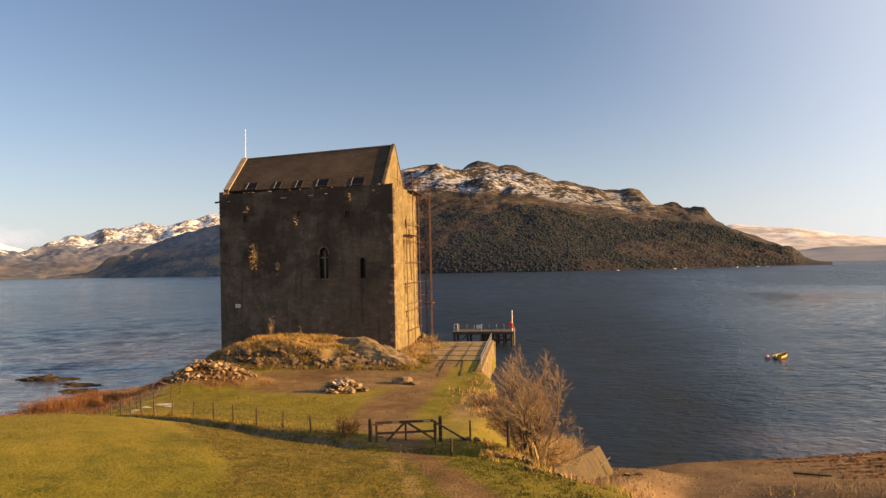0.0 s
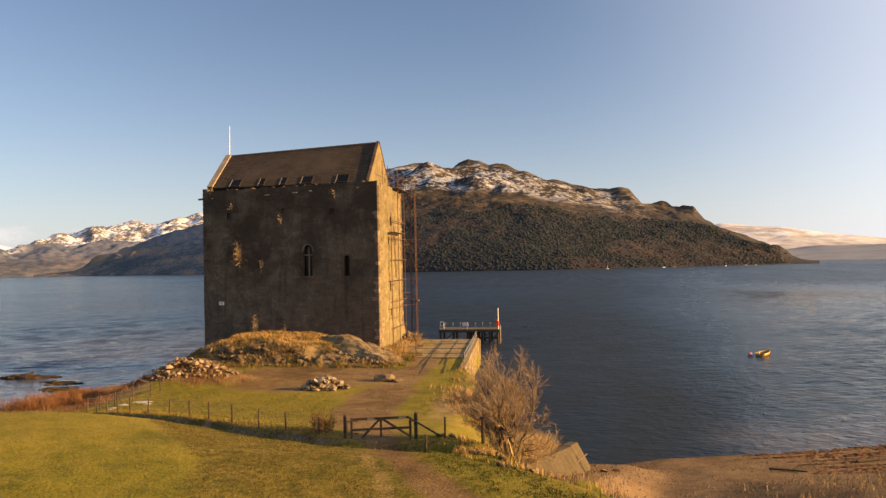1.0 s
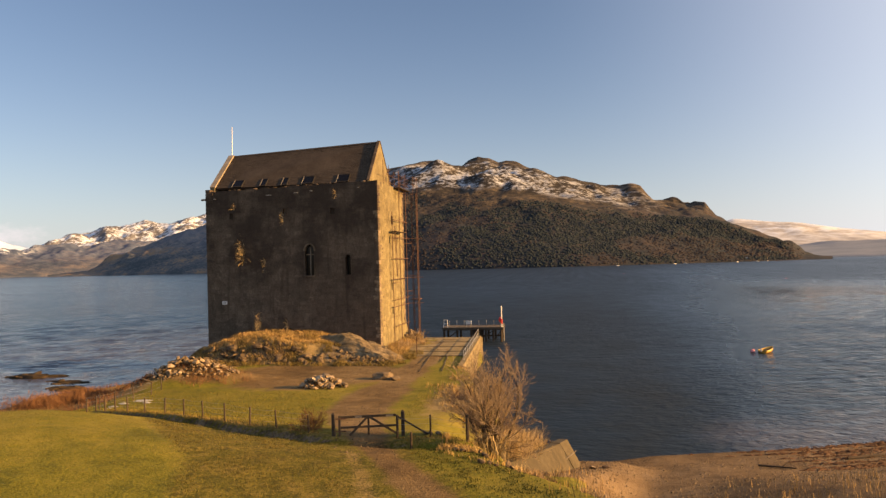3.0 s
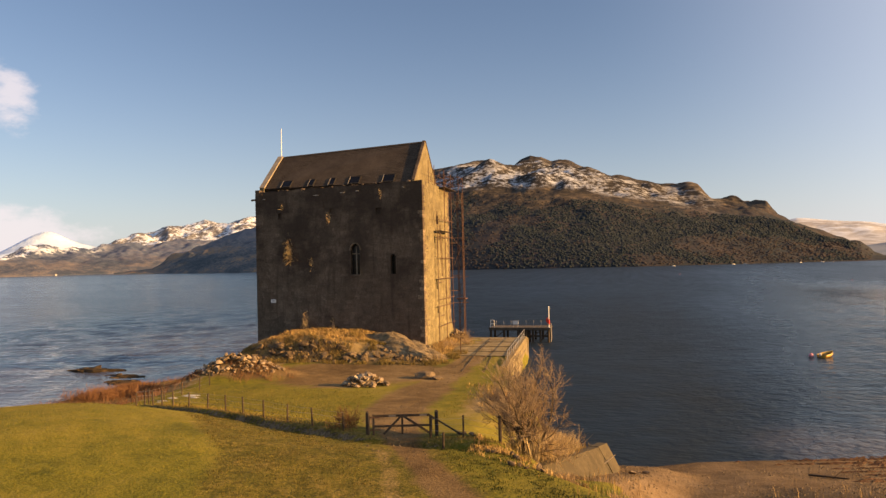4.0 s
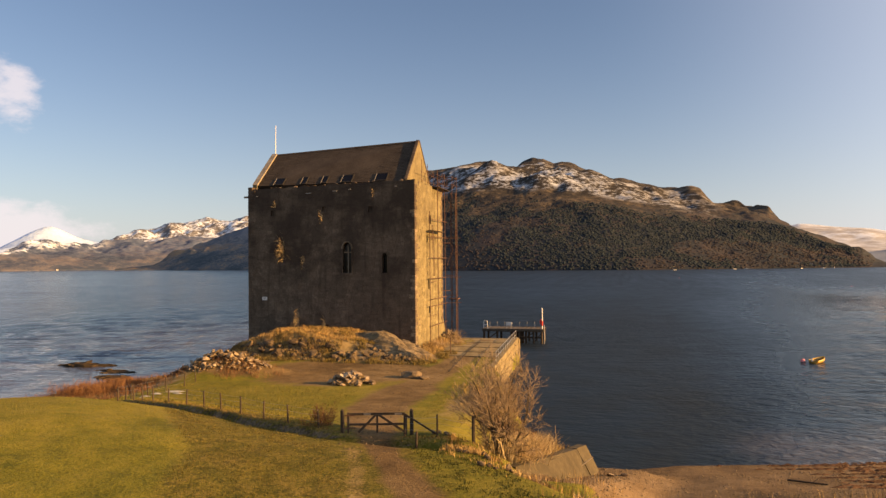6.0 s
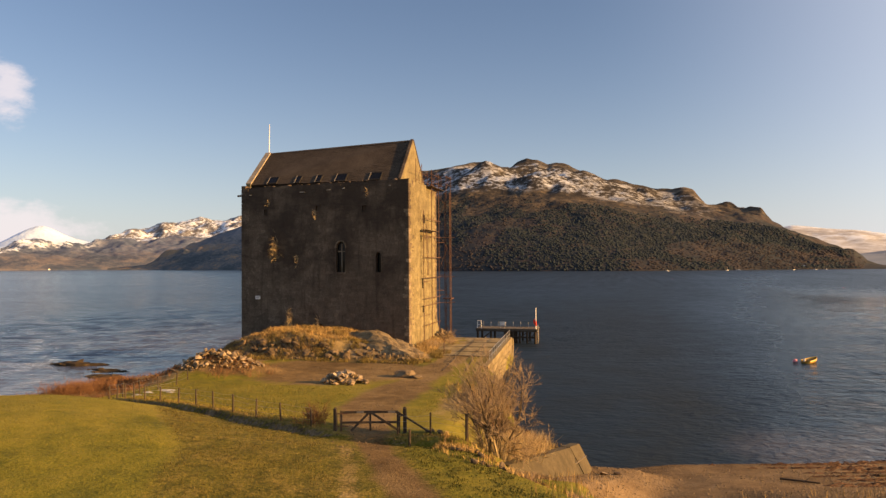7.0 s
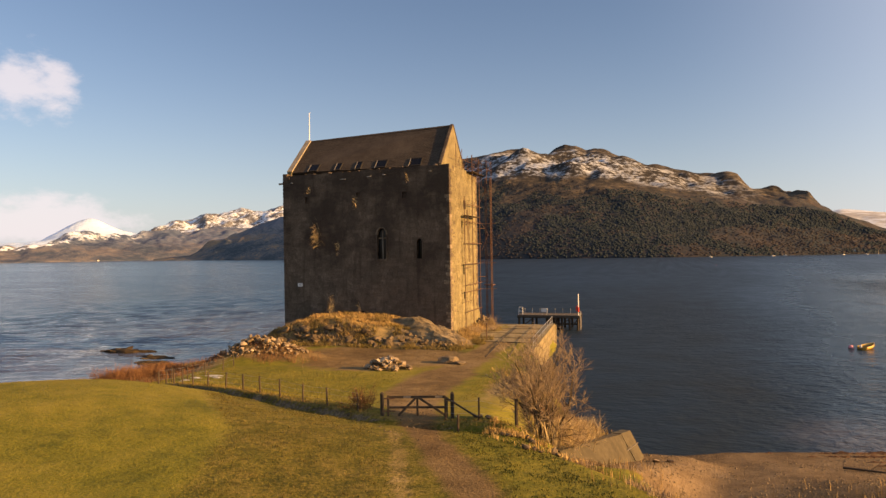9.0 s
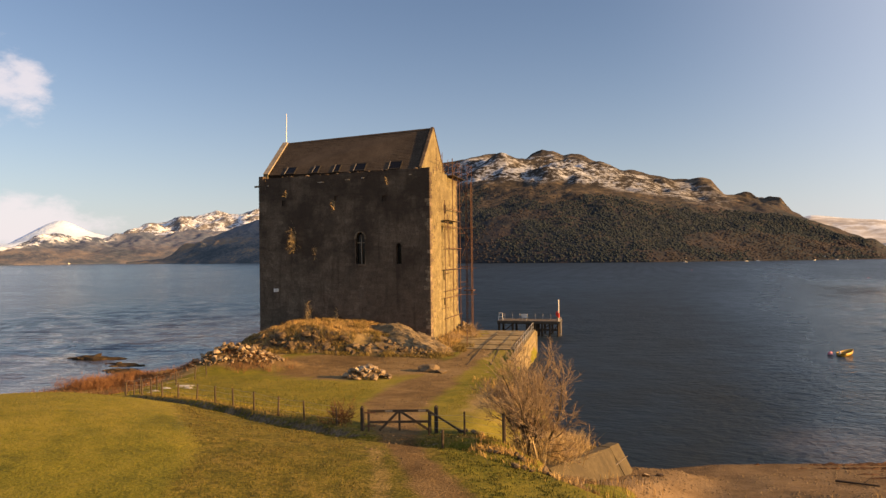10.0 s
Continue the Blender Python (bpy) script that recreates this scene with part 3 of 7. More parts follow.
def fbm(x, y, scale, seed=0, octaves=4):
    """Value noise over arrays, about -1 to 1."""
    out, amp, tot = np.zeros_like(np.asarray(x, float)), 1.0, 0.0
    for o in range(octaves):
        f = 2.0 ** o / scale
        u, v = x * f + seed * 17.3 + o * 5.1, y * f - seed * 9.7 + o * 3.3
        i, j = np.floor(u), np.floor(v)
        a, b = u - i, v - j
        a, b = a * a * (3 - 2 * a), b * b * (3 - 2 * b)

        def h(p, q):
            s = np.sin(p * 127.1 + q * 311.7 + seed * 74.7) * 43758.5453
            return s - np.floor(s)

        out += amp * 2 * ((h(i, j) * (1 - a) + h(i + 1, j) * a) * (1 - b) + (h(i, j + 1) * (1 - a) + h(i + 1, j + 1) * a) * b - 0.5)
        tot += amp
        amp *= 0.5
    return out / tot


# ---- the ground: one sheet, with the promontory, the lawn and the beach ----
COAST = [(3000, 640), (700, 430), (420, 290), (300, 245), (225, 224), (200, 211), (136, 85), (116, 48), (86, 8), (62, -14), (50, -19.4), (41, -23.6), (32, -26.8),
         (24.5, -28.5), (20.8, -31.2), (19.4, -32.6), (17.0, -29.5), (15.0, -23), (13.2, -16), (11.6, -9), (10.6, 0), (9.9, 13.2), (3, 14.2), (-3, 14.6),
         (-20, 14.8), (-22.4, 9), (-23.4, 0), (-25.6, -7), (-29.5, -15), (-31.5, -24), (-34, -36), (-42, -56), (-70, -100), (-300, -330), (-3000, -1500)]


def inland(x, y):
    """Metres from the water's edge; negative over the water."""
    px, py = np.array(COAST + [(-3000, -4000), (3000, -4000)], float).T
    best, inside = np.full(np.shape(x), 1e9), np.zeros(np.shape(x), bool)
    n = len(px)
    for i in range(n):
        ax, ay, bx, by = px[i], py[i], px[(i + 1) % n], py[(i + 1) % n]
        if i < len(COAST) - 1:
            dx, dy = bx - ax, by - ay
            t = np.clip(((x - ax) * dx + (y - ay) * dy) / (dx * dx + dy * dy), 0, 1)
            best = np.minimum(best, np.hypot(x - ax - t * dx, y - ay - t * dy))
        cross = (ay > y) != (by > y)
        inside ^= cross & (x < (bx - ax) * (y - ay) / np.where(by == ay, 1e-9, by - ay) + ax)
    return np.where(inside, best, -best)


def blob(x, y, cx, cy, rx, ry, turn=0):
    c, s = math.cos(radians(turn)), math.sin(radians(turn))
    u, v = ((x - cx) * c + (y - cy) * s) / rx, (-(x - cx) * s + (y - cy) * c) / ry
    return np.exp(-(u * u + v * v))


def wall_line(y):
    """The line of the sea wall, which parts the bank from the beach."""
    return np.interp(y, [-90, -60, -52, -50, -48, -46, -44.5, -42, -33.5, -20], [27.0, 24.5, 21.6, 20.2, 18.5, 17.3, 16.9, 16.95, 19.45, 19.9])


FENCE_X, FENCE_Y = [-9, -5, -1.5, 1, 3.5, 5.5, 9, 15], [-34.6, -36.9, -38.3, -39.3, -40.5, -41.3, -42.3, -43.2]


def height(x, y):
    x, y = np.asarray(x, float), np.asarray(y, float)
    d = inland(x, y) + 0.5 * fbm(x, y, 5, 3)
    # the land's own level, apart from its edges
    level = np.interp(y, [-400, -75, -58, -47, -43, -38, -30, -20, -8, 15], [16, 5.2, 4.9, 4.6, 4.2, 3.75, 3.0, 2.55, 2.5, 2.5])
    level = level - np.clip(level - 1.3, 0, 9) * smooth01((-10.5 - x - 0.12 * (y + 30)) / 9) * smooth01((y + 47) / 9)
    level = level + 1.45 * blob(x, y, -7, -50, 11, 8.0) + 0.7 * blob(x, y, -5, -42, 6, 4) + 0.25 * blob(x, y, 4, -48, 8, 6)
    bankcap = 1.85 + 0.155 * np.clip(-33.5 - y, 0, 30)
    level = level - np.clip(level - bankcap, 0, 9) * smooth01((x - 12.5 - 0.35 * np.clip(-38 - y, 0, 9)) / 4) * smooth01((y + 48) / 4)
    # edges: rocks in the west, a wall by the causeway, a long beach in the east
    beach = smooth01((x - wall_line(y)) / np.interp(y, [-49, -43], [5.0, 0.45])) * smooth01((-18 - y + np.maximum(x - 45, 0) * 1.2) / 6)
    west = smooth01((-8 - x) / 8)
    width = 1.2 + 5.5 * west
    edge = smooth01(d / width)
    shore = np.interp(d, [-8, 0, 3, 8, 12, 16, 20, 26, 40], [-1.6, 0.0, 0.35, 1.15, 2.1, 3.0, 3.7, 4.3, 4.8])
    by_wall = smooth01((4.5 - np.abs(x - wall_line(y) - 1.0)) / 3.0) * smooth01((y + 47) / 3) * smooth01((-31 - y) / 2.5)
    shore = shore + by_wall * (np.maximum(shore, 0.95 + 0.235 * np.clip(-34.5 - y, 0, 12)) - shore)
    z = (1 - beach) * (level * edge - 1.6 * (1 - edge)) + beach * np.minimum(shore, np.maximum(level, 3.5))
    # the grassy knoll in front of the keep, steep towards the yard
    knoll = smooth01((y + 9.2) / 3.4) * smooth01((x + 21.2) / 2.6) * smooth01((3.5 - x) / 7) * smooth01((14 - y) / 4)
    crest = np.interp(x, [-22, -16, -12, -7, -3.5, 0, 3], [3.2, 4.35, 4.72, 4.5, 3.9, 3.1, 2.5])
    z = z + knoll * (crest + 0.38 * fbm(x, y, 2.2, 8) + 0.2 * fbm(x, y, 0.9, 9) - 2.5)
    # rubble bank by the yard, and the low bank under the bare tree
    z = z + 1.55 * blob(x, y, -11.4, -18.9, 4.4, 1.9, 20) + 0.35 * blob(x, y, 17.0, -43.5, 2.5, 2.0)
    # fence ditch
    fy = np.interp(x, FENCE_X, FENCE_Y)
    dyke = smooth01((y - fy + 0.50) / 0.35) * (1 - smooth01((y - fy - 0.4) / 5)) * smooth01((x + 10) / 3) * (1 - 0.8 * np.exp(-((x - 10.9) / 1.6) ** 2)) * smooth01((17 - x) / 2)
    z = z + 0.30 * dyke - 0.16 * np.exp(-((y - fy + 0.62) / 0.35) ** 2) * smooth01((16 - x) / 2) * smooth01((x + 10) / 3)
    rough = 0.05 + 0.25 * west * np.exp(-((d - 3) / 3) ** 2) + 0.10 * knoll
    z = z + (rough * fbm(x, y, 1.3, 5) + 0.06 * fbm(x, y, 6, 6)) * (1 - 0.75 * beach)
    far = smooth01((np.hypot(x, y) - 150) / 400)
    return z + far * np.where(d > 0, np.minimum(d * 0.02, 12) * (1 + 0.4 * fbm(x, y, 120, 2)), 0)


def meadow_line(x):
    """Where the green meadow behind the beach ends."""
    return np.interp(x, [27, 31, 33.7, 37, 40.8, 60], [-48, -45.6, -44.4, -42.3, -39.8, -27])


def reed_line(x):
    """Where the reeds give way to open sand."""
    return np.interp(x, [27, 31.6, 34.7, 39.7, 44.9, 60], [-47.5, -44.5, -42.8, -37.9, -33.7, -22])


def axis(lo, hi, step, far):
    a = np.arange(lo, hi + 1e-6, step)
    out, s, g = [hi], hi, step
    while s < far:
        g = min(g * 1.35, 5.0 if s < 240 else 1e9)
        s += g
        out.append(s)
    out2, s, g = [lo], lo, step
    while s > -far:
        g *= 1.35
        s -= g
        out2.append(s)
    return np.concatenate([out2[:0:-1], a, out[1:]])


def ground():
    xs, ys = axis(-46, 66, 0.34, 3500), axis(-76, 22, 0.34, 3500)
    ys = np.unique(np.concatenate([ys[(ys < -47) | (ys > -33)], np.arange(-47, -32.9, 0.14)]))
    X, Y = np.meshgrid(xs, ys)
    Z = height(X, Y)
    d = inland(X, Y)
    nx, ny = len(xs), len(ys)
    me = bpy.data.meshes.new("ground")
    me.vertices.add(nx * ny)
    me.vertices.foreach_set("co", np.stack([X, Y, Z], -1).ravel())
    i = (np.arange(ny - 1)[:, None] * nx + np.arange(nx - 1)).ravel()
    quads = np.stack([i, i + 1, i + nx + 1, i + nx], -1)
    me.loops.add(quads.size)
    me.loops.foreach_set("vertex_index", quads.ravel())
    me.polygons.add(len(quads))
    me.polygons.foreach_set("loop_start", np.arange(len(quads)) * 4)
    me.update()
    me.validate()
    wob = fbm(X, Y, 3, 11)
    # what lies on it
    behind = smooth01((X - 26) / 3)
    beach = smooth01((X - wall_line(Y) - 0.2) / np.interp(Y, [-49, -42], [1.2, 0.5])) * smooth01((-18 - Y + np.maximum(X - 45, 0) * 1.2) / 6) * (smooth01((2.75 - Z + 0.5 * wob) / 0.5) * (1 - behind) + smooth01((Y - reed_line(X) + 0.8 * wob) / 0.9) * behind)
    beach = np.maximum(beach, smooth01((0.5 - Z) / 0.4) * smooth01((X - 14) / 3))
    track_x = np.interp(Y, [-75, -60, -52, -46, -42, -36, -30, -25, -19, -10, 0, 12], [22.0, 19.0, 15.9, 12.4, 10.8, 8.4, 7.0, 6.4, 6.0, 6.0, 6.0, 6.0])
    track = smooth01(1.2 - np.abs(X - track_x - np.interp(Y, [-46, -43], [0.35, 0.0])) / np.interp(Y, [-60, -52, -45, -42, -30, -22, -12, 0], [1.7, 1.45, 1.15, 1.6, 2.6, 3.0, 2.0, 2.6]) + 0.35 * wob) * smooth01((16 - Y) / 2)
    ruts = smooth01(1.25 - np.abs(X - track_x + np.interp(Y, [-52, -48.4, -46], [1.95, 1.3, 1.0]) + 0.12 * wob) / 0.46) * smooth01((-43.5 - Y) / 2)
    yard = smooth01(1.6 - np.hypot((X + 2.0) / 11.5, (Y + 15.0) / 8.8) * 1.35 + 0.3 * wob)
    rubble = smooth01(1.5 - np.hypot((X + 11.9) / 4.8, (Y + 18.9) / 2.4) + 0.2 * wob)
    earth = np.clip(np.maximum(0.9 * rubble, np.maximum(track * np.interp(Y, [-60, -47, -42], [0.80, 0.80, 0.95]), yard * 0.9)), 0, 1)
    gy, gx = np.gradient(Z, ys, xs)
    steep = np.hypot(gx, gy)
    rock = smooth01((steep - 0.62) / 0.4) * smooth01((X + 40) / 4) * (1 - beach) * smooth01((-Y - 2) / 1) * smooth01((14 - X) / 2)
    slab = smooth01(1.35 - np.hypot((X + 0.6) / 4.6, (Y + 6.2) / 2.9))
    west = smooth01((-18 - X) / 3) * smooth01((4.5 - d) / 2)
    spit = smooth01((X - 85) / 25) * smooth01((34 - d) / 12) * (d > 0)
    rock = np.clip(np.maximum.reduce([spit, rock * 0.9, slab, west, smooth01((0.4 - Z) / 0.3) * smooth01((10 - X) / 3)]), 0, 1)
    knoll = smooth01((Y + 9.6) / 1.2) * smooth01((X + 26) / 3) * smooth01((4.5 - X) / 3)
    fy = np.interp(X, FENCE_X, FENCE_Y)
    strip = np.exp(-((Y - fy) / 0.9) ** 2) * smooth01((17 - X) / 2)
    reeds = smooth01((-13 - X + 0.15 * (Y + 30)) / 3) * smooth01((Y + 43) / 6)
    bank = smooth01(1.4 - np.hypot((X - 12.2) / 2.2, (Y + 26) / 8.5) * 1.1 + 0.3 * wob)
    dune = behind * smooth01((Y - meadow_line(X) + 0.3 * wob) / 0.5) * smooth01((reed_line(X) + 0.6 - Y) / 0.6)
    dry = np.clip(np.maximum.reduce([knoll * 0.95, strip * 0.45, reeds, 0.7 * bank, dune, 0.16 + 0.16 * wob]), 0, 1)
    rim = np.interp(Y, [-60, -49, -41], [10.0, 6.0, -1.0])
    worn = smooth01((X - rim) / 0.5 + 0.3 * wob) * smooth01((-38 - Y) / 2) * (0.8 + 0.25 * wob)
    worn = np.where(X > track_x + 1.6, 0.0, np.clip(worn, 0, 1))
    lawnright = 0.32 * np.exp(-((X - rim) / 0.22) ** 2) * smooth01((-41 - Y) / 1.5)
    dry = np.clip(dry + lawnright * (0.6 + 0.8 * wob) + 0.36 * ruts, 0, 1)
    for mask, v in (("worn", worn), ("dry", dry), ("earth", earth), ("sand", beach), ("rock", rock)):
        me.attributes.new(mask, "FLOAT", "POINT").data.foreach_set("value", v.ravel().astype(np.float32))
    ob = part_of("ground", me, GROUND, smooth=True)
    return tagged(ob, "green lawn, earth yard, rocky shore and sandy beach of a promontory", "ground", kind="structure")


ground()


def ground_z(x, y):
    return float(height(np.array([x]), np.array([y]))[0])


# ---- water ----
def loch():
    xs, ys = axis(-130, 150, 0.7, 4800), axis(-32, 200, 0.7, 4800)
    X, Y = np.meshgrid(xs, ys)
    rng = np.random.default_rng(4)
    Z = 0 * X
    for k in range(30):
        wave = rng.uniform(1.7, 2.9)
        a = radians(109 + rng.normal(0, 9))
        Z += 0.0052 * wave ** 0.9 * np.sin(2 * math.pi * (X * math.cos(a) + Y * math.sin(a)) / wave + rng.uniform(0, 6.28) + 0.5 * fbm(X, Y, 30, 200 + k, 1))
    gust = 0.95 + 0.15 * fbm(X, Y, 45, 14)
    near = smooth01((150 - np.abs(X - 10)) / 70) * smooth01((200 - Y) / 200)
    # open water ruffled by the wind in the west, a calm lee behind the promontory, light ripples in the east
    bearing = np.degrees(np.arctan2(X - 20, Y + 70))
    swing = bearing + 2.5 * fbm(X, Y, 60, 15)
    lee = 0.55 + 0.45 * smooth01((-inland(X, Y) - 3) / 22)
    ruffle = np.interp(swing, [-40, -16, -2, 6, 12, 20, 45], [0.45, 0.45, 0.40, 0.40, 0.8, 1.25, 1.35]) * lee
    swell = np.interp(swing, [-40, -16, -2, 10, 17, 24, 45], [1.4, 1.35, 0.40, 0.4, 0.7, 1.05, 1.15]) * lee
    Z *= gust * near * swell
    nx = len(xs)
    i = (np.arange(len(ys) - 1)[:, None] * nx + np.arange(nx - 1)).ravel()
    me = raw_mesh("loch_water", np.stack([X.ravel(), Y.ravel(), Z.ravel()], -1), np.stack([i, i + 1, i + nx + 1, i + nx], -1))
    far = np.hypot(X - 20, Y + 70)
    chop = np.interp(bearing + 3 * fbm(X, Y, 90, 16), np.arange(-45, 50, 1), np.convolve(np.interp(np.arange(-48, 53, 1), [-40, -22, -20, 4, 9, 13, 18, 34], [0.05, 0.06, 0.48, 0.60, 0.42, 0.24, 0.13, 0.08]), [1 / 7] * 7, "valid")) - 0.10 * smooth01((far - 110) / 160) * smooth01((bearing + 14) / 8) + 0.13 * smooth01((far - 90) / 110) * smooth01((-20 - bearing) / 5)
    chop = chop + 0.12 * smooth01((85 - far) / 30) * smooth01((bearing - 2) / 5) * smooth01((17 - bearing) / 6)
    chop = np.maximum(chop, 0.34 * smooth01((far - 150) / 250) * smooth01((bearing - 6) / 8))
    chop = np.clip(chop + 0.07 * fbm(X, Y, 2.6, 17, 2), 0.05, 0.8)
    me.attributes.new("chop", "FLOAT", "POINT").data.foreach_set("value", chop.ravel().astype(np.float32))
    shoal_sheen = smooth01((11 + inland(X, Y) + 2.5 * fbm(X, Y, 9, 19)) / 9) * smooth01((X - 28 - 2 * fbm(X, Y, 5, 18)) / 5)
    # western water is painted paler, standing in for more reflected sky
    shoal_sheen = np.maximum(shoal_sheen, smooth01((80 + inland(X, Y)) / 60) * smooth01((-X - 12) / 10) * smooth01((130 - Y) / 90))
    me.attributes.new("shoal_sheen", "FLOAT", "POINT").data.foreach_set("value", shoal_sheen.ravel().astype(np.float32))
    me.attributes.new("ruffle", "FLOAT", "POINT").data.foreach_set("value", ruffle.ravel().astype(np.float32))
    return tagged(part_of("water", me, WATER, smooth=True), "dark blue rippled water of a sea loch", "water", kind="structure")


loch()


# ---- hills across the loch ----
HUB = (20.0, -70.0, 12.0)


def hills(name, label, crest, shore, reach, material, seed, steps=(260, 90), lumps=(90, 10), fall=0.55, power=0.85, category="hill", sharp=3, lie=None):
    """A range of hills round the loch. crest: azimuth and elevation of its skyline as seen from the promontory; shore: azimuth and
    distance of its foot; reach: how far behind the foot the skyline stands."""
    az = np.linspace(crest[0][0], crest[-1][0], steps[0])
    el = np.interp(az, *np.array(crest).T)
    reach_az = 4.0 / (az[1] - az[0])
    win = np.exp(-0.5 * (np.arange(-3 * reach_az, 3 * reach_az + 1) / reach_az) ** 2)
    broad = np.convolve(np.pad(el, len(win) // 2, mode="edge"), win / win.sum(), "same")[len(win) // 2:][:len(el)]
    broad = np.minimum(broad, el + 0.4)
    foot, back = (np.convolve(np.pad(np.interp(az, *np.array(q).T), len(win) // 2, mode="edge"), win / win.sum(), "same")[len(win) // 2:][:len(el)] for q in (shore, reach))
    s = np.concatenate([np.linspace(-0.03, 1, steps[1]), np.linspace(1.05, 1.8, 12)])
    A, S = np.meshgrid(np.radians(az), s)
    R = foot[None] + S * back[None]
    near = np.clip(S, 0, 1) ** sharp
    top = np.maximum((foot + back)[None] * np.tan(np.radians(broad[None] * (1 - near) + el[None] * near)) + HUB[2], 0.3)
    X, Y = HUB[0] + R * np.sin(A), HUB[1] + R * np.cos(A)
    up = np.where(S < 1, np.clip(S, 0, 1) ** power, 1 - fall * np.maximum(S - 1, 0) ** 0.8)
    n1, n2 = fbm(X, Y, lumps[0] * 3, seed), fbm(X, Y, lumps[0], seed + 1, 5)
    ends = smooth01((az - az[0]) / 2.5) * smooth01((az[-1] - az) / 2.5)
    keep = np.clip(S, 0, 1) * (1 - 0.75 * np.exp(-((S - 1) / 0.1) ** 2)) * ends[None]
    Z = top * up + lumps[1] * keep * (1.4 * n1 + n2) + np.where(S < 0, -6, 0) + lumps[1] * 0.12 * fbm(X, Y, lumps[0] * 0.25, seed + 2) * np.clip(S * 6, 0, 1) * ends[None] + lumps[1] * 0.3 * np.abs(fbm(X, Y, lumps[0] * 0.6, seed + 3)) * keep + lumps[1] * 0.8 * np.clip(fbm(X, Y, lumps[0] * 0.7, seed + 4, 2) - 0.1, 0, 1) * smooth01((S - 0.5) / 0.15) * (S < 1.2) * ends[None]
    nx = len(az)
    i = (np.arange(len(s) - 1)[:, None] * nx + np.arange(nx - 1)).ravel()
    me = raw_mesh(name, np.stack([X.ravel(), Y.ravel(), Z.ravel()], -1), np.stack([i, i + 1, i + nx + 1, i + nx], -1))
    if lie:
        # snow: how much by azimuth, between two shares of the crest's height
        ratio = Z / np.maximum(top, 1.0) + 0.05 * fbm(X, Y, 60, seed + 5)
        drift = np.interp(np.degrees(A), *np.array(lie[0]).T) * smooth01((ratio - lie[1]) / 0.08) * (1 - smooth01((ratio - lie[2]) / 0.05) * lie[3])
        me.attributes.new("drift", "FLOAT", "POINT").data.foreach_set("value", drift.ravel().astype(np.float32))
    tagged(part_of(name, me, material, smooth=True), label, category, kind="structure")
    return X, Y, Z, S, A


# rock tones lifted and wood tones blued to stand in for haze
MOOR = hillside("hazed_moor_and_crag", (0.030, 0.028, 0.026), (0.054, 0.046, 0.037), (0.105, 0.083, 0.058), 118, 165, 0.64, 3.3, woods=(88, 118, (0.0215, 0.0275, 0.0330), (0.0310, 0.0345, 0.0385), (0.050, 0.0420, 0.0410)), drift=True)
# distance haze is put into these two moors as paler, bluer base colours
HAZED_UP_MOOR = hillside("hazed_moor_up_loch", (0.088, 0.104, 0.134), (0.122, 0.134, 0.160), (0.185, 0.172, 0.166), 200, 260, 0.0, 1.9, relief=4.5, woods=(50, 88, (0.052, 0.068, 0.080), (0.100, 0.110, 0.122), (0.24, 0.172, 0.112)))
HAZED_FAR_MOOR = hillside("hazed_far_moor", (0.060, 0.080, 0.130), (0.084, 0.105, 0.162), (0.130, 0.140, 0.184), 92, 165, 1.0, 2.2, relief=6.0, drift=True, woods=(35, 70, (0.048, 0.064, 0.096), (0.074, 0.086, 0.118), (0.145, 0.134, 0.142)))
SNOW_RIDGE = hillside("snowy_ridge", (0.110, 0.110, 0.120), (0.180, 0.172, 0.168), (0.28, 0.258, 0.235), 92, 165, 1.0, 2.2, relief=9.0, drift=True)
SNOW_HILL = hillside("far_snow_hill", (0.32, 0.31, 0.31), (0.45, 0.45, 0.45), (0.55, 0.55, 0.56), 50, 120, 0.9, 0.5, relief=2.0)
# the haze on these hills is painted: a pale blue base colour
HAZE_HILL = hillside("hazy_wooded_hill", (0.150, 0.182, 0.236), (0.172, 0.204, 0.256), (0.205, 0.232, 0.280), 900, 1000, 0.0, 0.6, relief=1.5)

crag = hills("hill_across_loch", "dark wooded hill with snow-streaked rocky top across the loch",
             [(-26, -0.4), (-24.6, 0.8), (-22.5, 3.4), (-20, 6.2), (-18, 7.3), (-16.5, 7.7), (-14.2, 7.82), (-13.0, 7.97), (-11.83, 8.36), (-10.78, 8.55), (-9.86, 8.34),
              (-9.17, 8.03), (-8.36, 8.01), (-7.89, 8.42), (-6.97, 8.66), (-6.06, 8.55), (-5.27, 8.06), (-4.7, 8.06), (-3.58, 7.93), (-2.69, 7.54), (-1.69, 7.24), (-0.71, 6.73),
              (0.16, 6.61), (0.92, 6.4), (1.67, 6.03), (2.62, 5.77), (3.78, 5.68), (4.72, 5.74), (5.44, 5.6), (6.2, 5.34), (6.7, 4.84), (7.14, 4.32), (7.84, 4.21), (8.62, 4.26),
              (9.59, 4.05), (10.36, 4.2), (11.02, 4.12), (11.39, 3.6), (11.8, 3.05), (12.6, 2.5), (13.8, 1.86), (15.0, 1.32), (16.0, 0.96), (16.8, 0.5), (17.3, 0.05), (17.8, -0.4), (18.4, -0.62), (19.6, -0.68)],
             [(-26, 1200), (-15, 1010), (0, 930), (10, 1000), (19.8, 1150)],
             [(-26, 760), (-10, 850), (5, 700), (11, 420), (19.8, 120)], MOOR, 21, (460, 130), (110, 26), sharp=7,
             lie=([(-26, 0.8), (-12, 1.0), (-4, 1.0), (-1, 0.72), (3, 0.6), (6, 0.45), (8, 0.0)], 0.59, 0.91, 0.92))
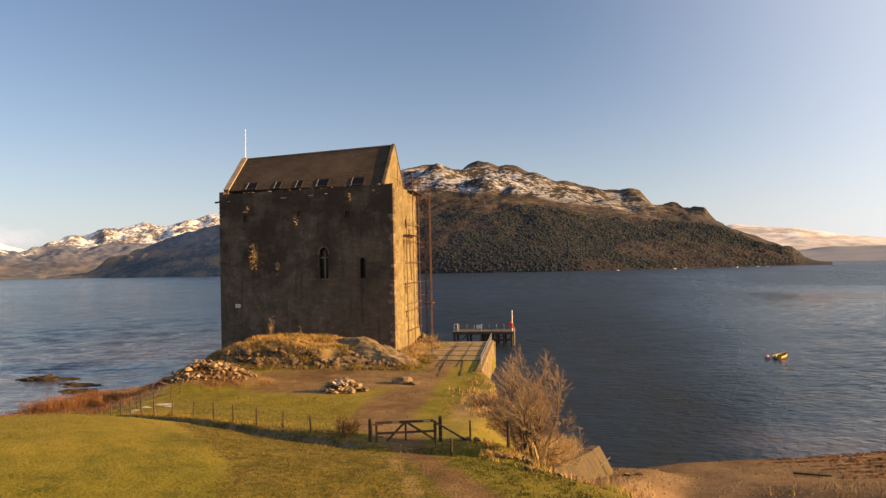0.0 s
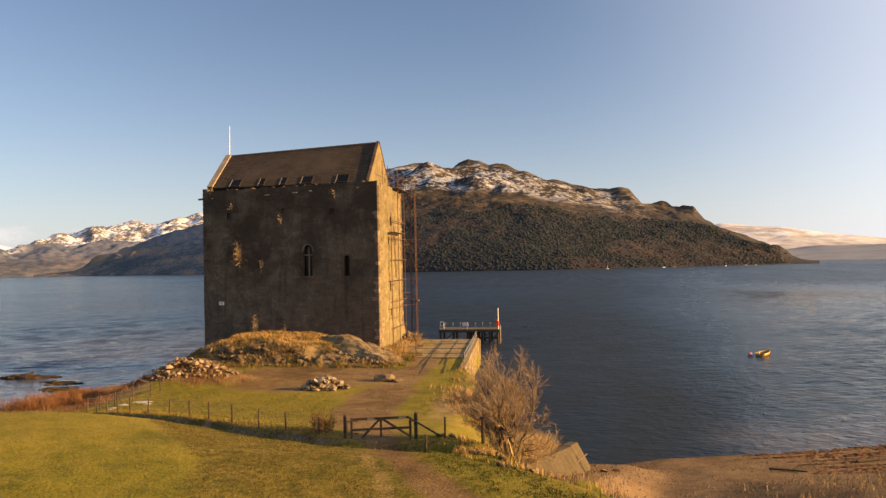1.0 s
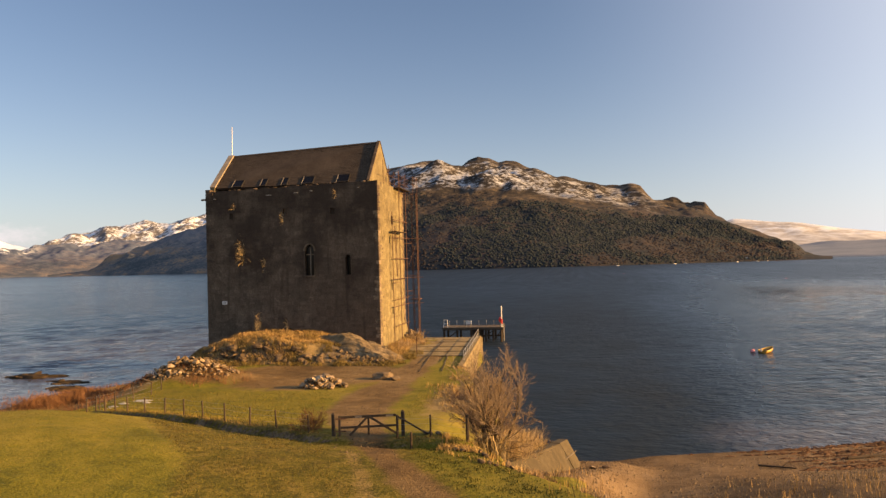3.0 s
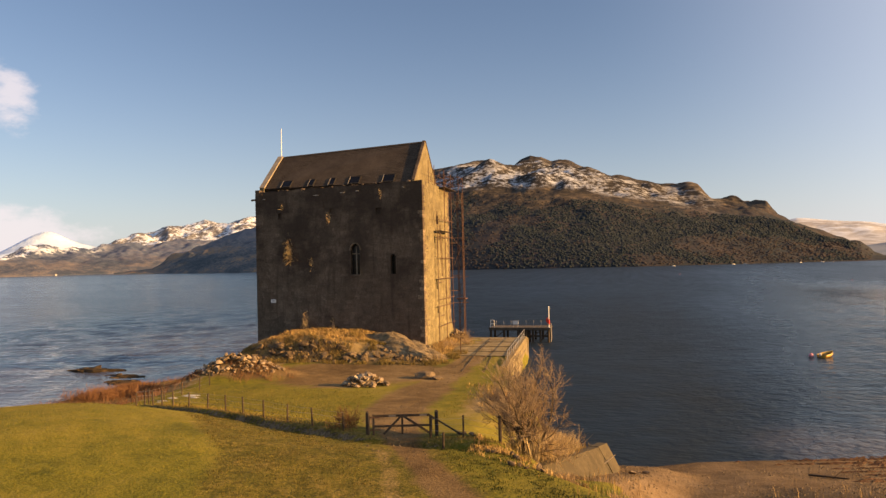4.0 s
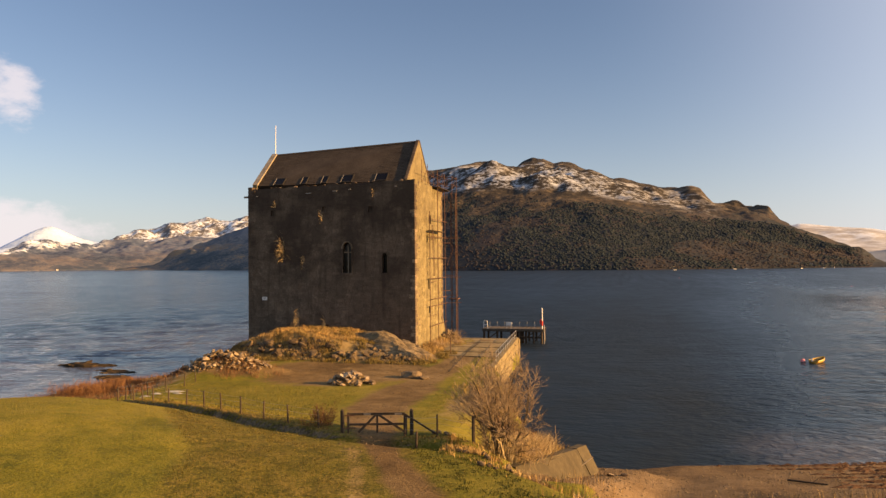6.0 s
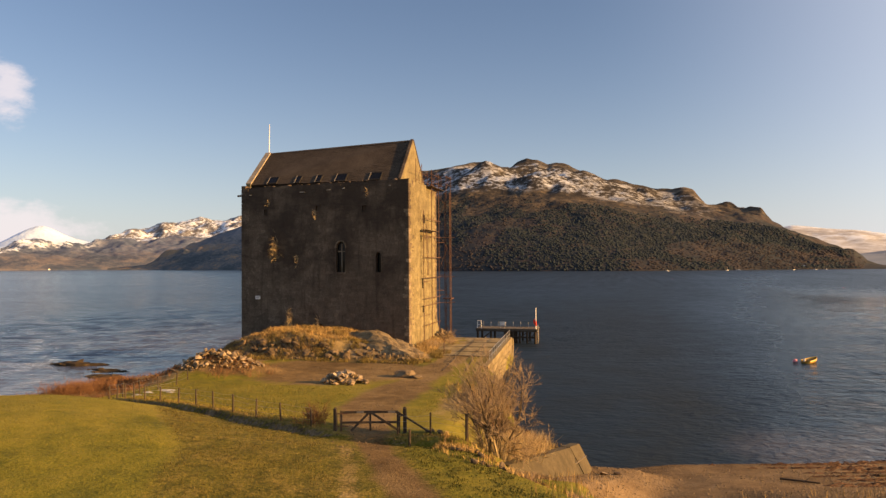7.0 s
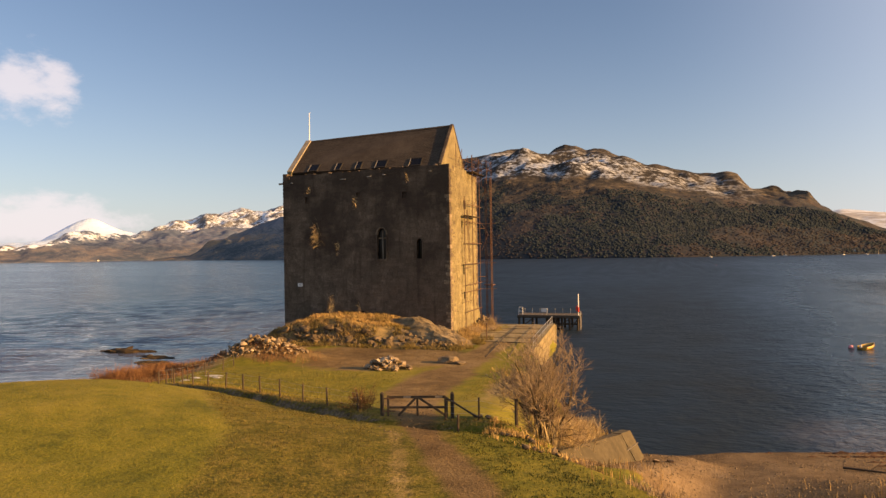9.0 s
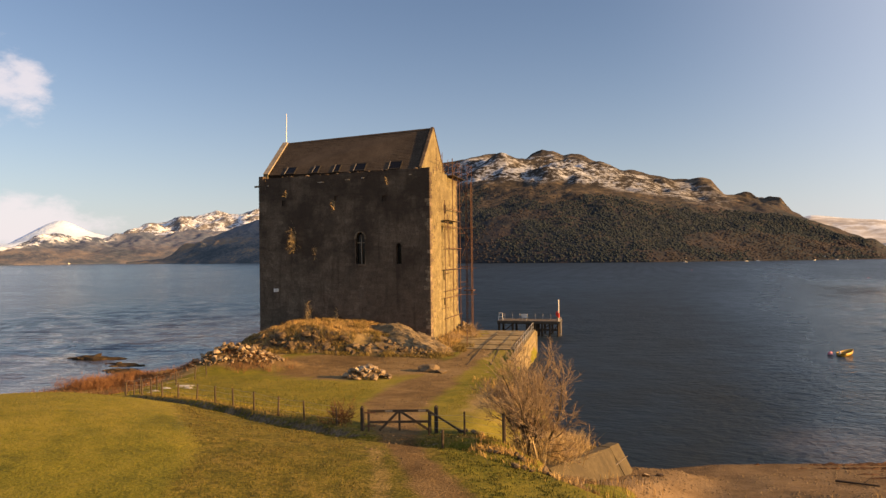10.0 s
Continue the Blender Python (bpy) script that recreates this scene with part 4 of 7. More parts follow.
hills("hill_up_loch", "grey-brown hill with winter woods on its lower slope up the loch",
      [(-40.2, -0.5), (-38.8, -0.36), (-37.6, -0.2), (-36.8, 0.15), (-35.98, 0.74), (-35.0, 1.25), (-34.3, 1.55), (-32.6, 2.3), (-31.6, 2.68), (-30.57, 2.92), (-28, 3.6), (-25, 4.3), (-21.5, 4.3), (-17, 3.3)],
      [(-40.2, 2100), (-36, 1750), (-30, 1600), (-17, 1700)], [(-40.2, 200), (-28, 420), (-17, 420)], HAZED_UP_MOOR, 27, (280, 80), (70, 20), sharp=6)
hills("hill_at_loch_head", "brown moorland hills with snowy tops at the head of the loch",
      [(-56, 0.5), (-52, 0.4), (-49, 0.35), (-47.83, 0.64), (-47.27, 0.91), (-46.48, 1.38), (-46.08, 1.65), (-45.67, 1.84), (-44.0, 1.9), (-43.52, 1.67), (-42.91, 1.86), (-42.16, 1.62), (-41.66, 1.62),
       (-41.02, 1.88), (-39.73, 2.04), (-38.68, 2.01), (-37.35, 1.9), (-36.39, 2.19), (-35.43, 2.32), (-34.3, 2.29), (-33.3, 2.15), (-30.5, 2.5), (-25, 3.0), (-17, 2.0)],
      [(-56, 2200), (-17, 2600)], [(-56, 320), (-17, 500)], HAZED_FAR_MOOR, 33, (320, 70), (75, 22), sharp=5,
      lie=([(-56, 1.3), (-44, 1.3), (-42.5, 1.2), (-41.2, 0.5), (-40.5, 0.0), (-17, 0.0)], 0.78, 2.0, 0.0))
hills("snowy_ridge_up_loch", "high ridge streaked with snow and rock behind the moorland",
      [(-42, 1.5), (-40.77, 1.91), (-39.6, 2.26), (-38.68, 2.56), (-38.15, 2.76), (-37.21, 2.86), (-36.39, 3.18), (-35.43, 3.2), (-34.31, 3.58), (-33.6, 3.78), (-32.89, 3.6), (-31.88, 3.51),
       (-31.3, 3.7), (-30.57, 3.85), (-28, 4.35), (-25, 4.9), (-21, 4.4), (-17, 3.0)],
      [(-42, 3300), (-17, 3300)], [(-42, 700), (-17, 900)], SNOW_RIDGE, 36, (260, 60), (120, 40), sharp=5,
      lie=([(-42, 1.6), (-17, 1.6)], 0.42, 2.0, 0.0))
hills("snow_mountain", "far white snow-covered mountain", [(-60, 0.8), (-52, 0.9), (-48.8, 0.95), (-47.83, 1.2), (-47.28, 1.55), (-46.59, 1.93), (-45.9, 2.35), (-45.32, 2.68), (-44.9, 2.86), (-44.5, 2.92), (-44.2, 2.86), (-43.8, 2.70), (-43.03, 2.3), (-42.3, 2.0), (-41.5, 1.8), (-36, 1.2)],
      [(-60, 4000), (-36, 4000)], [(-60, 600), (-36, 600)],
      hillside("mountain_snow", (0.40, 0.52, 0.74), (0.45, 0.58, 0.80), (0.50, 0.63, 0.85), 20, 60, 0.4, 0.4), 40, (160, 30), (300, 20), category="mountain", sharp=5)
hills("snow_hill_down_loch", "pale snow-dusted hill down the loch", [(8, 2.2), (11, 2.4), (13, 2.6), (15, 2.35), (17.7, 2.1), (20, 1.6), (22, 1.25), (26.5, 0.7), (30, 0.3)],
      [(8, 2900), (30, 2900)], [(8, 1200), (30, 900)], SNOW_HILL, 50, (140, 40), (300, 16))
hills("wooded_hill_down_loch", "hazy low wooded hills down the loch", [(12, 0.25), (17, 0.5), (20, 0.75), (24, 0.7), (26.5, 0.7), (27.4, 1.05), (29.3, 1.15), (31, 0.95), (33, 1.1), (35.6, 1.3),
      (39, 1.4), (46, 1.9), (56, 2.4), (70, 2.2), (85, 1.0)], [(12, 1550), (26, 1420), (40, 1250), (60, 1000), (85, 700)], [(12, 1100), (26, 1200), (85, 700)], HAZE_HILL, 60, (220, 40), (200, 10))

# ---- the keep ----
KX0, KX1, KY0, KY1 = -20.1, 0.0, 0.0, 11.8          # plan of the keep
BASE = 1.2                                          # walls go down into the rock


def top_at(x):
    return 20.72 + 0.40 * (x - KX0) / (KX1 - KX0)


def arch(x0, x1, z0, z1):
    """An opening with a pointed head: says whether a point of the wall lies in it."""
    half, mid = (x1 - x0) / 2, (x0 + x1) / 2
    spring = z1 - half * 1.35

    def inside(x, z):
        if not (x0 < x < x1 and z0 < z < z1):
            return False
        return z < spring or abs(x - mid) < half * math.sqrt(max(0.0, 1 - ((z - spring) / (z1 - spring)) ** 2))
    return inside


def rect(x0, x1, z0, z1):
    return lambda x, z: x0 < x < x1 and z0 < z < z1


FRONT_HOLES = [((-8.40, -7.34, 10.98, 14.40), arch), ((-3.78, -3.17, 10.95, 13.15), arch), ((-17.25, -16.85, 17.55, 18.15), rect),
               ((-10.85, -10.45, 17.85, 18.45), rect), ((-5.35, -4.85, 17.65, 18.3), rect), ((-10.42, -10.1, 4.95, 5.2), rect)]
SIDE_HOLES = [((5.6, 6.5, 16.6, 17.6), rect), ((5.0, 5.5, 9.0, 10.2), rect), ((4.6, 5.0, 14.4, 15.2), rect), ((5.3, 5.7, 6.2, 7.0), rect)]


def wall_shell(length, depth, top, holes, seed):
    """A thick wall along x from 0 to length, its face at y = 0, with openings through it."""
    shapes = [kind(*b) for b, kind in holes]
    us = set(np.arange(0, length + 0.01, length / 26).round(3))
    zs = set(np.linspace(BASE, top(0), 34).round(3))
    for (a, b, c, d), kind in holes:
        us |= set(np.linspace(a, b, 9 if kind is arch else 2).round(3))
        zs |= set(np.linspace(c, d, 19 if kind is arch else 2).round(3))
    us, zs = sorted(us), sorted(zs)
    bm = bmesh.new()
    rnd = random.Random(seed)
    grid = {}

    def vert(i, j, k):
        if (i, j, k) not in grid:
            u, z = us[i], zs[j]
            if j == len(zs) - 1:
                z = top(u) + rnd.uniform(-0.1, 0.08)
            y = depth if k else 0.05 * noise.noise(Vector((u * 0.5, z * 0.5, seed)))
            grid[i, j, k] = bm.verts.new((u, y, z))
        return grid[i, j, k]

    solid = {}
    for i in range(len(us) - 1):
        for j in range(len(zs) - 1):
            u, z = (us[i] + us[i + 1]) / 2, (zs[j] + zs[j + 1]) / 2
            solid[i, j] = not any(f(u, z) for f in shapes)
    for (i, j), full in solid.items():
        if not full:
            continue
        bm.faces.new([vert(i, j, 0), vert(i + 1, j, 0), vert(i + 1, j + 1, 0), vert(i, j + 1, 0)])
        bm.faces.new([vert(i, j, 1), vert(i, j + 1, 1), vert(i + 1, j + 1, 1), vert(i + 1, j, 1)])
        for di, dj, a, b in ((-1, 0, (i, j), (i, j + 1)), (1, 0, (i + 1, j + 1), (i + 1, j)), (0, -1, (i + 1, j), (i, j)), (0, 1, (i, j + 1), (i + 1, j + 1))):
            if not solid.get((i + di, j + dj), False):
                bm.faces.new([vert(*a, 0), vert(*b, 0), vert(*b, 1), vert(*a, 1)])
    return bm


def rubble_facing(length, top, holes, seed, single=None, course=(0.2, 0.42), run=(0.28, 1.1)):
    """The stones of a wall's face, each with its own edges, proud of the mortar by a little."""
    rnd = random.Random(seed)
    verts, faces, loose = [], [], []
    z = BASE
    while z < top(0) + 0.4:
        h = rnd.uniform(*course)
        u = rnd.uniform(-0.3, 0)
        while u < length:
            w = rnd.uniform(*run)
            a, b, c, d = max(u, 0.0) + 0.008, min(u + w, length) - 0.008, z + 0.006 + rnd.uniform(-0.07, 0.02), z + h - 0.006 + rnd.uniform(-0.02, 0.07)
            u += w
            if b - a < 0.1 or d > top((a + b) / 2) or rnd.random() < 0.03:
                continue
            if any(a < q[1] + 0.03 and b > q[0] - 0.03 and c < q[3] + 0.03 and d > q[2] - 0.03 for q, _ in holes):
                continue
            out, n0 = rnd.uniform(0.0, 0.022), len(verts)
            t = 0.02
            j = lambda: rnd.uniform(-0.008, 0.008)
            for k, (p, q) in enumerate(((a, c), (b, c), (b, d), (a, d))):
                verts.append((p + j() * 0.5, 0.06, q + j() * 0.5))
            for k, (p, q) in enumerate(((a + t, c + t), (b - t, c + t), (b - t, d - t), (a + t, d - t))):
                verts.append((p + j(), -out + j(), q + j()))
            quads = [(4, 5, 6, 7)] + [(k, (k + 1) % 4, 4 + (k + 1) % 4, 4 + k) for k in range(4)]
            if single and single[0] < a < single[1] and single[2] < c < single[3] and len(loose) < 300:
                loose.append(raw_mesh("stone", verts[n0:], quads))
                del verts[n0:]
            else:
                faces += [tuple(n0 + i for i in q) for q in quads]
        z += h
    return raw_mesh("facing", verts, faces), loose


def keep():
    root = thing("castle_keep", "tall dark rubble-stone castle tower house with slate roof", "castle", (0, 0, 0))
    L, W, T = KX1 - KX0, KY1 - KY0, 1.9
    sides = (
        ("front", L, pose(KX0, KY0, 0), lambda u: top_at(KX0 + u), [((a - KX0, b - KX0, c, d), k) for (a, b, c, d), k in FRONT_HOLES], 1),
        ("right", W - 0.24, pose(KX1, KY0 + 0.12, 0, 0, 0, 90), lambda u: 21.1 - 0.25 * max(0, u - 8) / 4, [(q, k) for q, k in SIDE_HOLES], 2),
        ("back", L, pose(KX1, KY1, 0, 0, 0, 180), lambda u: 21.0, [], 3),
        ("left", W - 0.24, pose(KX0, KY1 - 0.12, 0, 0, 0, 270), lambda u: 20.75, [], 4),
    )
    for side, length, m, top, holes, seed in sides:
        # sunlit east side takes the paler copy, the shaded sides the darker
        face = SUNLIT_STONE if side == "right" else STONE
        w = part("wall", wall_shell(length, T, top, holes, seed), face, root, "east wall coloured paler to look sunlit" if side == "right" else "")
        w.matrix_basis = m
        rest, loose = rubble_facing(length, top, holes, seed * 7, (L - 7.5, L, 3.2, 14.0) if side == "front" else None)
        f = part_of("facing", rest, face, w)
        for me in loose:
            part_of("stone", me, face, w)
        f["kind"] = "stuff"
        # loose stones along the broken wall head
        rnd = random.Random(seed)
        u = 0.2
        while u < length - 0.3:
            s = rnd.uniform(0.3, 0.75)
            if rnd.random() < (0.75 if side in ("front", "right") else 0.3):
                st = part_of("cope_stone", COPES[rnd.randrange(5)], None, w)
                st.matrix_basis = pose(u, rnd.uniform(0.25, 0.6), top(u) + 0.02, rnd.uniform(-15, 15), rnd.uniform(-15, 15), rnd.uniform(0, 360)) @ Matrix.Diagonal((s, s * 0.8, rnd.uniform(0.2, 0.5), 1))
            u += s * rnd.uniform(0.9, 1.8)
    # corner stones, long and short by turns
    for cx, cy, turns in ((KX1, KY0, 0), (KX1, KY1, 90), (KX0, KY0, 270)):
        z, k = BASE + 1.5, 0
        while z < 20.6:
            h = 0.42 + 0.14 * noise.noise(Vector((z, cx, cy)))
            a, b = (0.85, 0.5) if k % 2 else (0.5, 0.85)
            pick = noise.noise(Vector((z * 3.1, cx + 0.5, cy + 7)))
            if cx == KX1 and cy == KY0:
                a *= 0.5 + 0.5 * pick
            bm = bmesh.new()
            box(bm, (-a, -0.05, z + 0.012), (0.05, b, z + h - 0.012), 0.03)
            for v in bm.verts:
                v.co += Vector((noise.noise(v.co * 3), noise.noise(v.co * 3 + Vector((9, 0, 0))), 0)) * 0.02
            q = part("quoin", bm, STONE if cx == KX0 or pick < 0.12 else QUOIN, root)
            q.matrix_basis = pose(cx, cy, 0, 0, 0, turns)
            z, k = z + h, k + 1
    # the wall flares out in a ragged batter at the foot of its back corner
    bm, rings = bmesh.new(), []
    for k in range(7):
        y = 8.6 + 3.3 * k / 6
        reach = 1.35 * (k / 6) ** 1.3 + 0.1
        rings.append([(-0.3, y, 0.8), (-0.3, y, 3.2 + 2.6 * (k / 6))] + [(reach * (1 - f) ** 2.2 + 0.12 * noise.noise(Vector((k, f * 5, 3))), y + 0.1 * noise.noise(Vector((k, f * 7, 8))), 0.8 + (2.4 + 2.6 * (k / 6)) * f) for f in (0.98, 0.75, 0.5, 0.25, 0.0)])
    part("batter", prism(bm, rings), SUNLIT_STONE, root, "ragged flared foot of the wall")
    roof(root)
    windows(root)
    return root


COPES = [stone_mesh(200 + k, 1) for k in range(5)]
for _m in COPES:
    _m.materials.append(STONE)

EAVE_Y, EAVE_Z, RIDGE_Y, BACK_Y = 0.75, 21.15, 5.5, 10.3
RX0, RX1 = -19.8, -1.15


def ridge_z(x):
    return 25.50 + 0.75 * (x - RX0) / (RX1 - RX0)


def roof_point(x, f, out=0.0, back=False):
    """A place on the roof: x along it, f from the eaves (0) to the ridge (1), out from its surface."""
    y0 = BACK_Y if back else EAVE_Y
    rz = ridge_z(x)
    n = Vector((0, (-1 if not back else 1) * (rz - EAVE_Z), abs(RIDGE_Y - y0))).normalized()
    return Vector((x, y0 + f * (RIDGE_Y - y0), EAVE_Z + f * (rz - EAVE_Z))) + n * out


def roof(root):
    for back in (False, True):
        verts, faces = [], []
        rows, cols = 26, 62
        rnd = random.Random(5 + back)
        for r in range(rows):
            f0, f1 = r / rows, min(1.0, (r + 1.25) / rows)
            shift = (r % 2) * 0.5
            for c in range(cols + 1):
                a = RX0 + 0.2 + (RX1 - RX0 - 0.4) * max(0.0, (c - shift) / cols)
                b = RX0 + 0.2 + (RX1 - RX0 - 0.4) * min(1.0, (c + 1 - shift) / cols)
                if b - a < 0.02:
                    continue
                lift, n0 = rnd.uniform(0.03, 0.05), len(verts)
                for x, f, o in ((a + 0.004, f0, lift), (b - 0.004, f0, lift), (b - 0.004, f1, 0.012), (a + 0.004, f1, 0.012), (a + 0.004, f0, 0.0), (b - 0.004, f0, 0.0)):
                    verts.append(roof_point(x, f, o, back))
                faces += [(n0, n0 + 1, n0 + 2, n0 + 3), (n0 + 4, n0 + 5, n0 + 1, n0)]
        me = raw_mesh("slates", verts, faces)
        s = part_of("slating", me, SLATE, root)
        s["kind"] = "stuff"
        bm = bmesh.new()
        vs = [bm.verts.new(roof_point(x, f, o, back)) for o in (-0.02, -0.25) for x, f in ((RX0, 0), (RX1, 0), (RX1, 1), (RX0, 1))]
        for q in ((0, 1, 2, 3), (7, 6, 5, 4), (0, 4, 5, 1), (1, 5, 6, 2), (2, 6, 7, 3), (3, 7, 4, 0)):
            bm.faces.new([vs[k] for k in q])
        part("roof_deck", bm, SLATE, root)
    # ridge
    n = 30
    for k in range(n):
        a, b = RX0 + 0.25 + (RX1 - RX0 - 0.5) * k / n, RX0 + 0.25 + (RX1 - RX0 - 0.5) * (k + 1) / n
        bm = bmesh.new()
        for x in (a + 0.006, b - 0.006):
            z = ridge_z(x)
            for y, dz in ((-0.2, -0.1), (0, 0.10), (0.2, -0.1), (0, 0.02)):
                bm.verts.new((x, RIDGE_Y + y, z + dz))
        bm.verts.ensure_lookup_table()
        v = bm.verts
        for q in ((0, 4, 5, 1), (1, 5, 6, 2), (2, 6, 7, 3), (3, 7, 4, 0), (0, 1, 2, 3), (7, 6, 5, 4)):
            bm.faces.new([v[i] for i in q])
        part("ridge_tile", bm, SLATE, root)
    # gables with raised copings
    # east coping gets the darker stone to imitate its shaded slope
    for x0, x1, stone in ((RX0 - 0.1, RX0 + 0.45, COPING), (RX1 - 0.12, RX1 + 0.1, STONE)):
        bm = bmesh.new()
        xm, zr = (x0 + x1) / 2, ridge_z((x0 + x1) / 2)
        prof = [(EAVE_Y - 0.15, 20.4), (BACK_Y + 0.15, 20.4), (BACK_Y + 0.15, EAVE_Z + 0.05), (RIDGE_Y, zr + 0.1), (EAVE_Y - 0.15, EAVE_Z + 0.05)]
        a, b = [bm.verts.new((x0, y, z)) for y, z in prof], [bm.verts.new((x1, y, z)) for y, z in prof]
        bm.faces.new(a[::-1]), bm.faces.new(b)
        for k in range(5):
            bm.faces.new([a[k], a[(k + 1) % 5], b[(k + 1) % 5], b[k]])
        part("gable", bm, SUNLIT_STONE, root)
        for back in (False, True):
            n = 11
            for k in range(n):
                p, q = roof_point(xm, k / n, 0.16, back), roof_point(xm, (k + 1) / n, 0.16, back)
                bm = bmesh.new()
                d = q - p
                m = Matrix.Translation((p + q) / 2) @ Matrix.Rotation(math.atan2(d.z, d.y) if not back else math.atan2(d.z, d.y), 4, "X") @ Matrix.Diagonal((x1 - x0 + 0.1, d.length - 0.015, 0.16, 1))
                bmesh.ops.create_cube(bm, size=1, matrix=m)
                part("coping", bm, stone, root)
    # roof windows
    for a, b in ((-17.35, -16.1), (-13.95, -13.2), (-11.4, -10.65), (-8.95, -7.6), (-4.9, -3.45)):
        wdw = part("roof_window", bmesh.new(), None, root)
        for lo, hi, f0, f1 in ((a, a + 0.08, 0.0, 0.20), (b - 0.1, b, 0.0, 0.20), (a + 0.13, b - 0.1, 0.0, 0.02), (a + 0.13, b - 0.1, 0.18, 0.20)):
            bm = bmesh.new()
            vs = [bm.verts.new(roof_point(x, f, o)) for o in (0.0, 0.12) for x, f in ((lo, f0), (hi, f0), (hi, f1), (lo, f1))]
            for q in ((4, 5, 6, 7), (0, 1, 5, 4), (1, 2, 6, 5), (2, 3, 7, 6), (3, 0, 4, 7)):
                bm.faces.new([vs[k] for k in q])
            # left strip is pale to imitate the sunlit edge, the other strips dark
            part("frame", bm, COPING if lo == a and hi < a + 0.2 else DARK, wdw)
        bm = bmesh.new()
        bm.faces.new([bm.verts.new(roof_point(x, f, 0.10)) for x, f in ((a + 0.1, 0.01), (b - 0.08, 0.01), (b - 0.08, 0.19), (a + 0.1, 0.19))])
        part("pane", bm, PANE, wdw)


def windows(root):
    # the large two-light window: dressed margins, mullion, transom and panes
    w = part("arched_window", bmesh.new(), None, root)
    x0, x1, z0, z1 = -8.40, -7.34, 10.98, 14.40
    mid, half = (x0 + x1) / 2, (x1 - x0) / 2
    spring = z1 - half * 1.35
    for lo, hi, name in (((x0 - 0.16, -0.13, z0 - 0.2), (x1 + 0.16, 0.25, z0), "sill"),):
        part(name, box(bmesh.new(), lo, hi, 0.02), STONE, w)
    for s in (-1, 1):
        z, k = z0, 0
        while z < spring - 0.1:
            h = 0.4
            a = 0.22 if k % 2 else 0.12
            xo = mid + s * half
            part("jamb_stone", box(bmesh.new(), (min(xo, xo + s * a), -0.12, z + 0.01), (max(xo, xo + s * a), 0.3, min(z + h, spring) - 0.01), 0.015), STONE, w)
            z, k = z + h, k + 1
        n = 6
        for k in range(n):
            t0, t1 = math.pi / 2 * k / n, math.pi / 2 * (k + 1) / n
            bm = bmesh.new()
            vs = []
            for y in (-0.12, 0.3):
                for t, r in ((t0, 1.0), (t1, 1.0), (t1, 1.32), (t0, 1.32)):
                    vs.append(bm.verts.new((mid + s * half * r * math.cos(t), y, spring + (z1 - spring) * (1 + (r - 1) * 0.55) * math.sin(t))))
            for q in ((0, 1, 2, 3), (7, 6, 5, 4), (0, 4, 5, 1), (1, 5, 6, 2), (2, 6, 7, 3), (3, 7, 4, 0)):
                bm.faces.new([vs[i] for i in q])
            part("arch_stone", bm, QUOIN, w)
    part("mullion", box(bmesh.new(), (mid - 0.06, 0.3, z0), (mid + 0.06, 0.48, z1 - 0.25), 0.01), COPING, w)
    part("transom", box(bmesh.new(), (x0, 0.31, z0 + 2.25), (x1, 0.47, z0 + 2.37), 0.01), QUOIN, w)
    for lo, hi in ((x0, mid - 0.06), (mid + 0.06, x1)):
        part("pane", box(bmesh.new(), (lo, 0.40, z0), (hi, 0.42, z0 + 2.25)), PANE, w)
        part("pane", box(bmesh.new(), (lo, 0.40, z0 + 2.37), (hi, 0.42, z1)), PANE, w)
    # the lancet and the small upper lights
    for (a, b, c, d), kind in FRONT_HOLES[1:5]:
        v = part("small_window", bmesh.new(), None, root)
        for s, xo in ((-1, a), (1, b)):
            part("jamb_stone", box(bmesh.new(), (min(xo, xo + s * 0.16), -0.05, c), (max(xo, xo + s * 0.16), 0.25, d - (0.4 if kind is arch else 0)), 0.015), STONE, v)
        part("sill", box(bmesh.new(), (a - 0.14, -0.06, c - 0.16), (b + 0.14, 0.25, c), 0.015), STONE, v)
        if kind is rect:
            part("lintel", box(bmesh.new(), (a - 0.18, -0.05, d), (b + 0.18, 0.25, d + 0.2), 0.015), STONE, v)
        if kind is rect:
            part("infill", box(bmesh.new(), (a, 0.16, c), (b, 0.4, d), 0.01), STONE, v, "stone blocking of the old light")
        else:
            part("pane", box(bmesh.new(), (a, 0.6, c), (b, 0.62, d)), PANE, v)
    # old snow caught on ledges under the wall head
    for x, z, w in ((-12.5, 20.03, 0.34), (-9.3, 20.17, 0.26), (-19.0, 19.87, 0.12), (-7.5, 20.3, 0.14), (-2.1, 20.45, 0.12)):
        part("ledge_snow", box(bmesh.new(), (x - w, -0.10, z - 0.03), (x + w, 0.02, z + 0.03), 0.012), FROST, root, "thin old snow on a ledge")
    # rain spouts at the wall head
    for x, z in ((-20.05, 19.9),):
        sp = part("rain_spout", bar(bmesh.new(), (KX0 + 0.2, 0.25, z), (KX0 - 0.7, 0.25, z - 0.05), 0.11, 8), QUOIN, root)


keep()

# flagpole on the west gable
pole = thing("flagpole", "slim white flagpole on the gable of the roof", "flagpole", (RX0 + 0.2, RIDGE_Y, ridge_z(RX0) + 0.1))
part("pole", bar(bmesh.new(), (0, 0, -0.1), (0.06, 0, 3.5), 0.06, 10, 0.035), WHITE, pole)
part("finial", bar(bmesh.new(), (0.06, 0, 3.5), (0.06, 0, 3.58), 0.06, 8, 0.02), WHITE, pole)

# plaque on the front wall
plq = thing("wall_sign", "small pale rectangular notice board fixed to the castle wall", "sign", (-18.0, -0.14, 8.12))
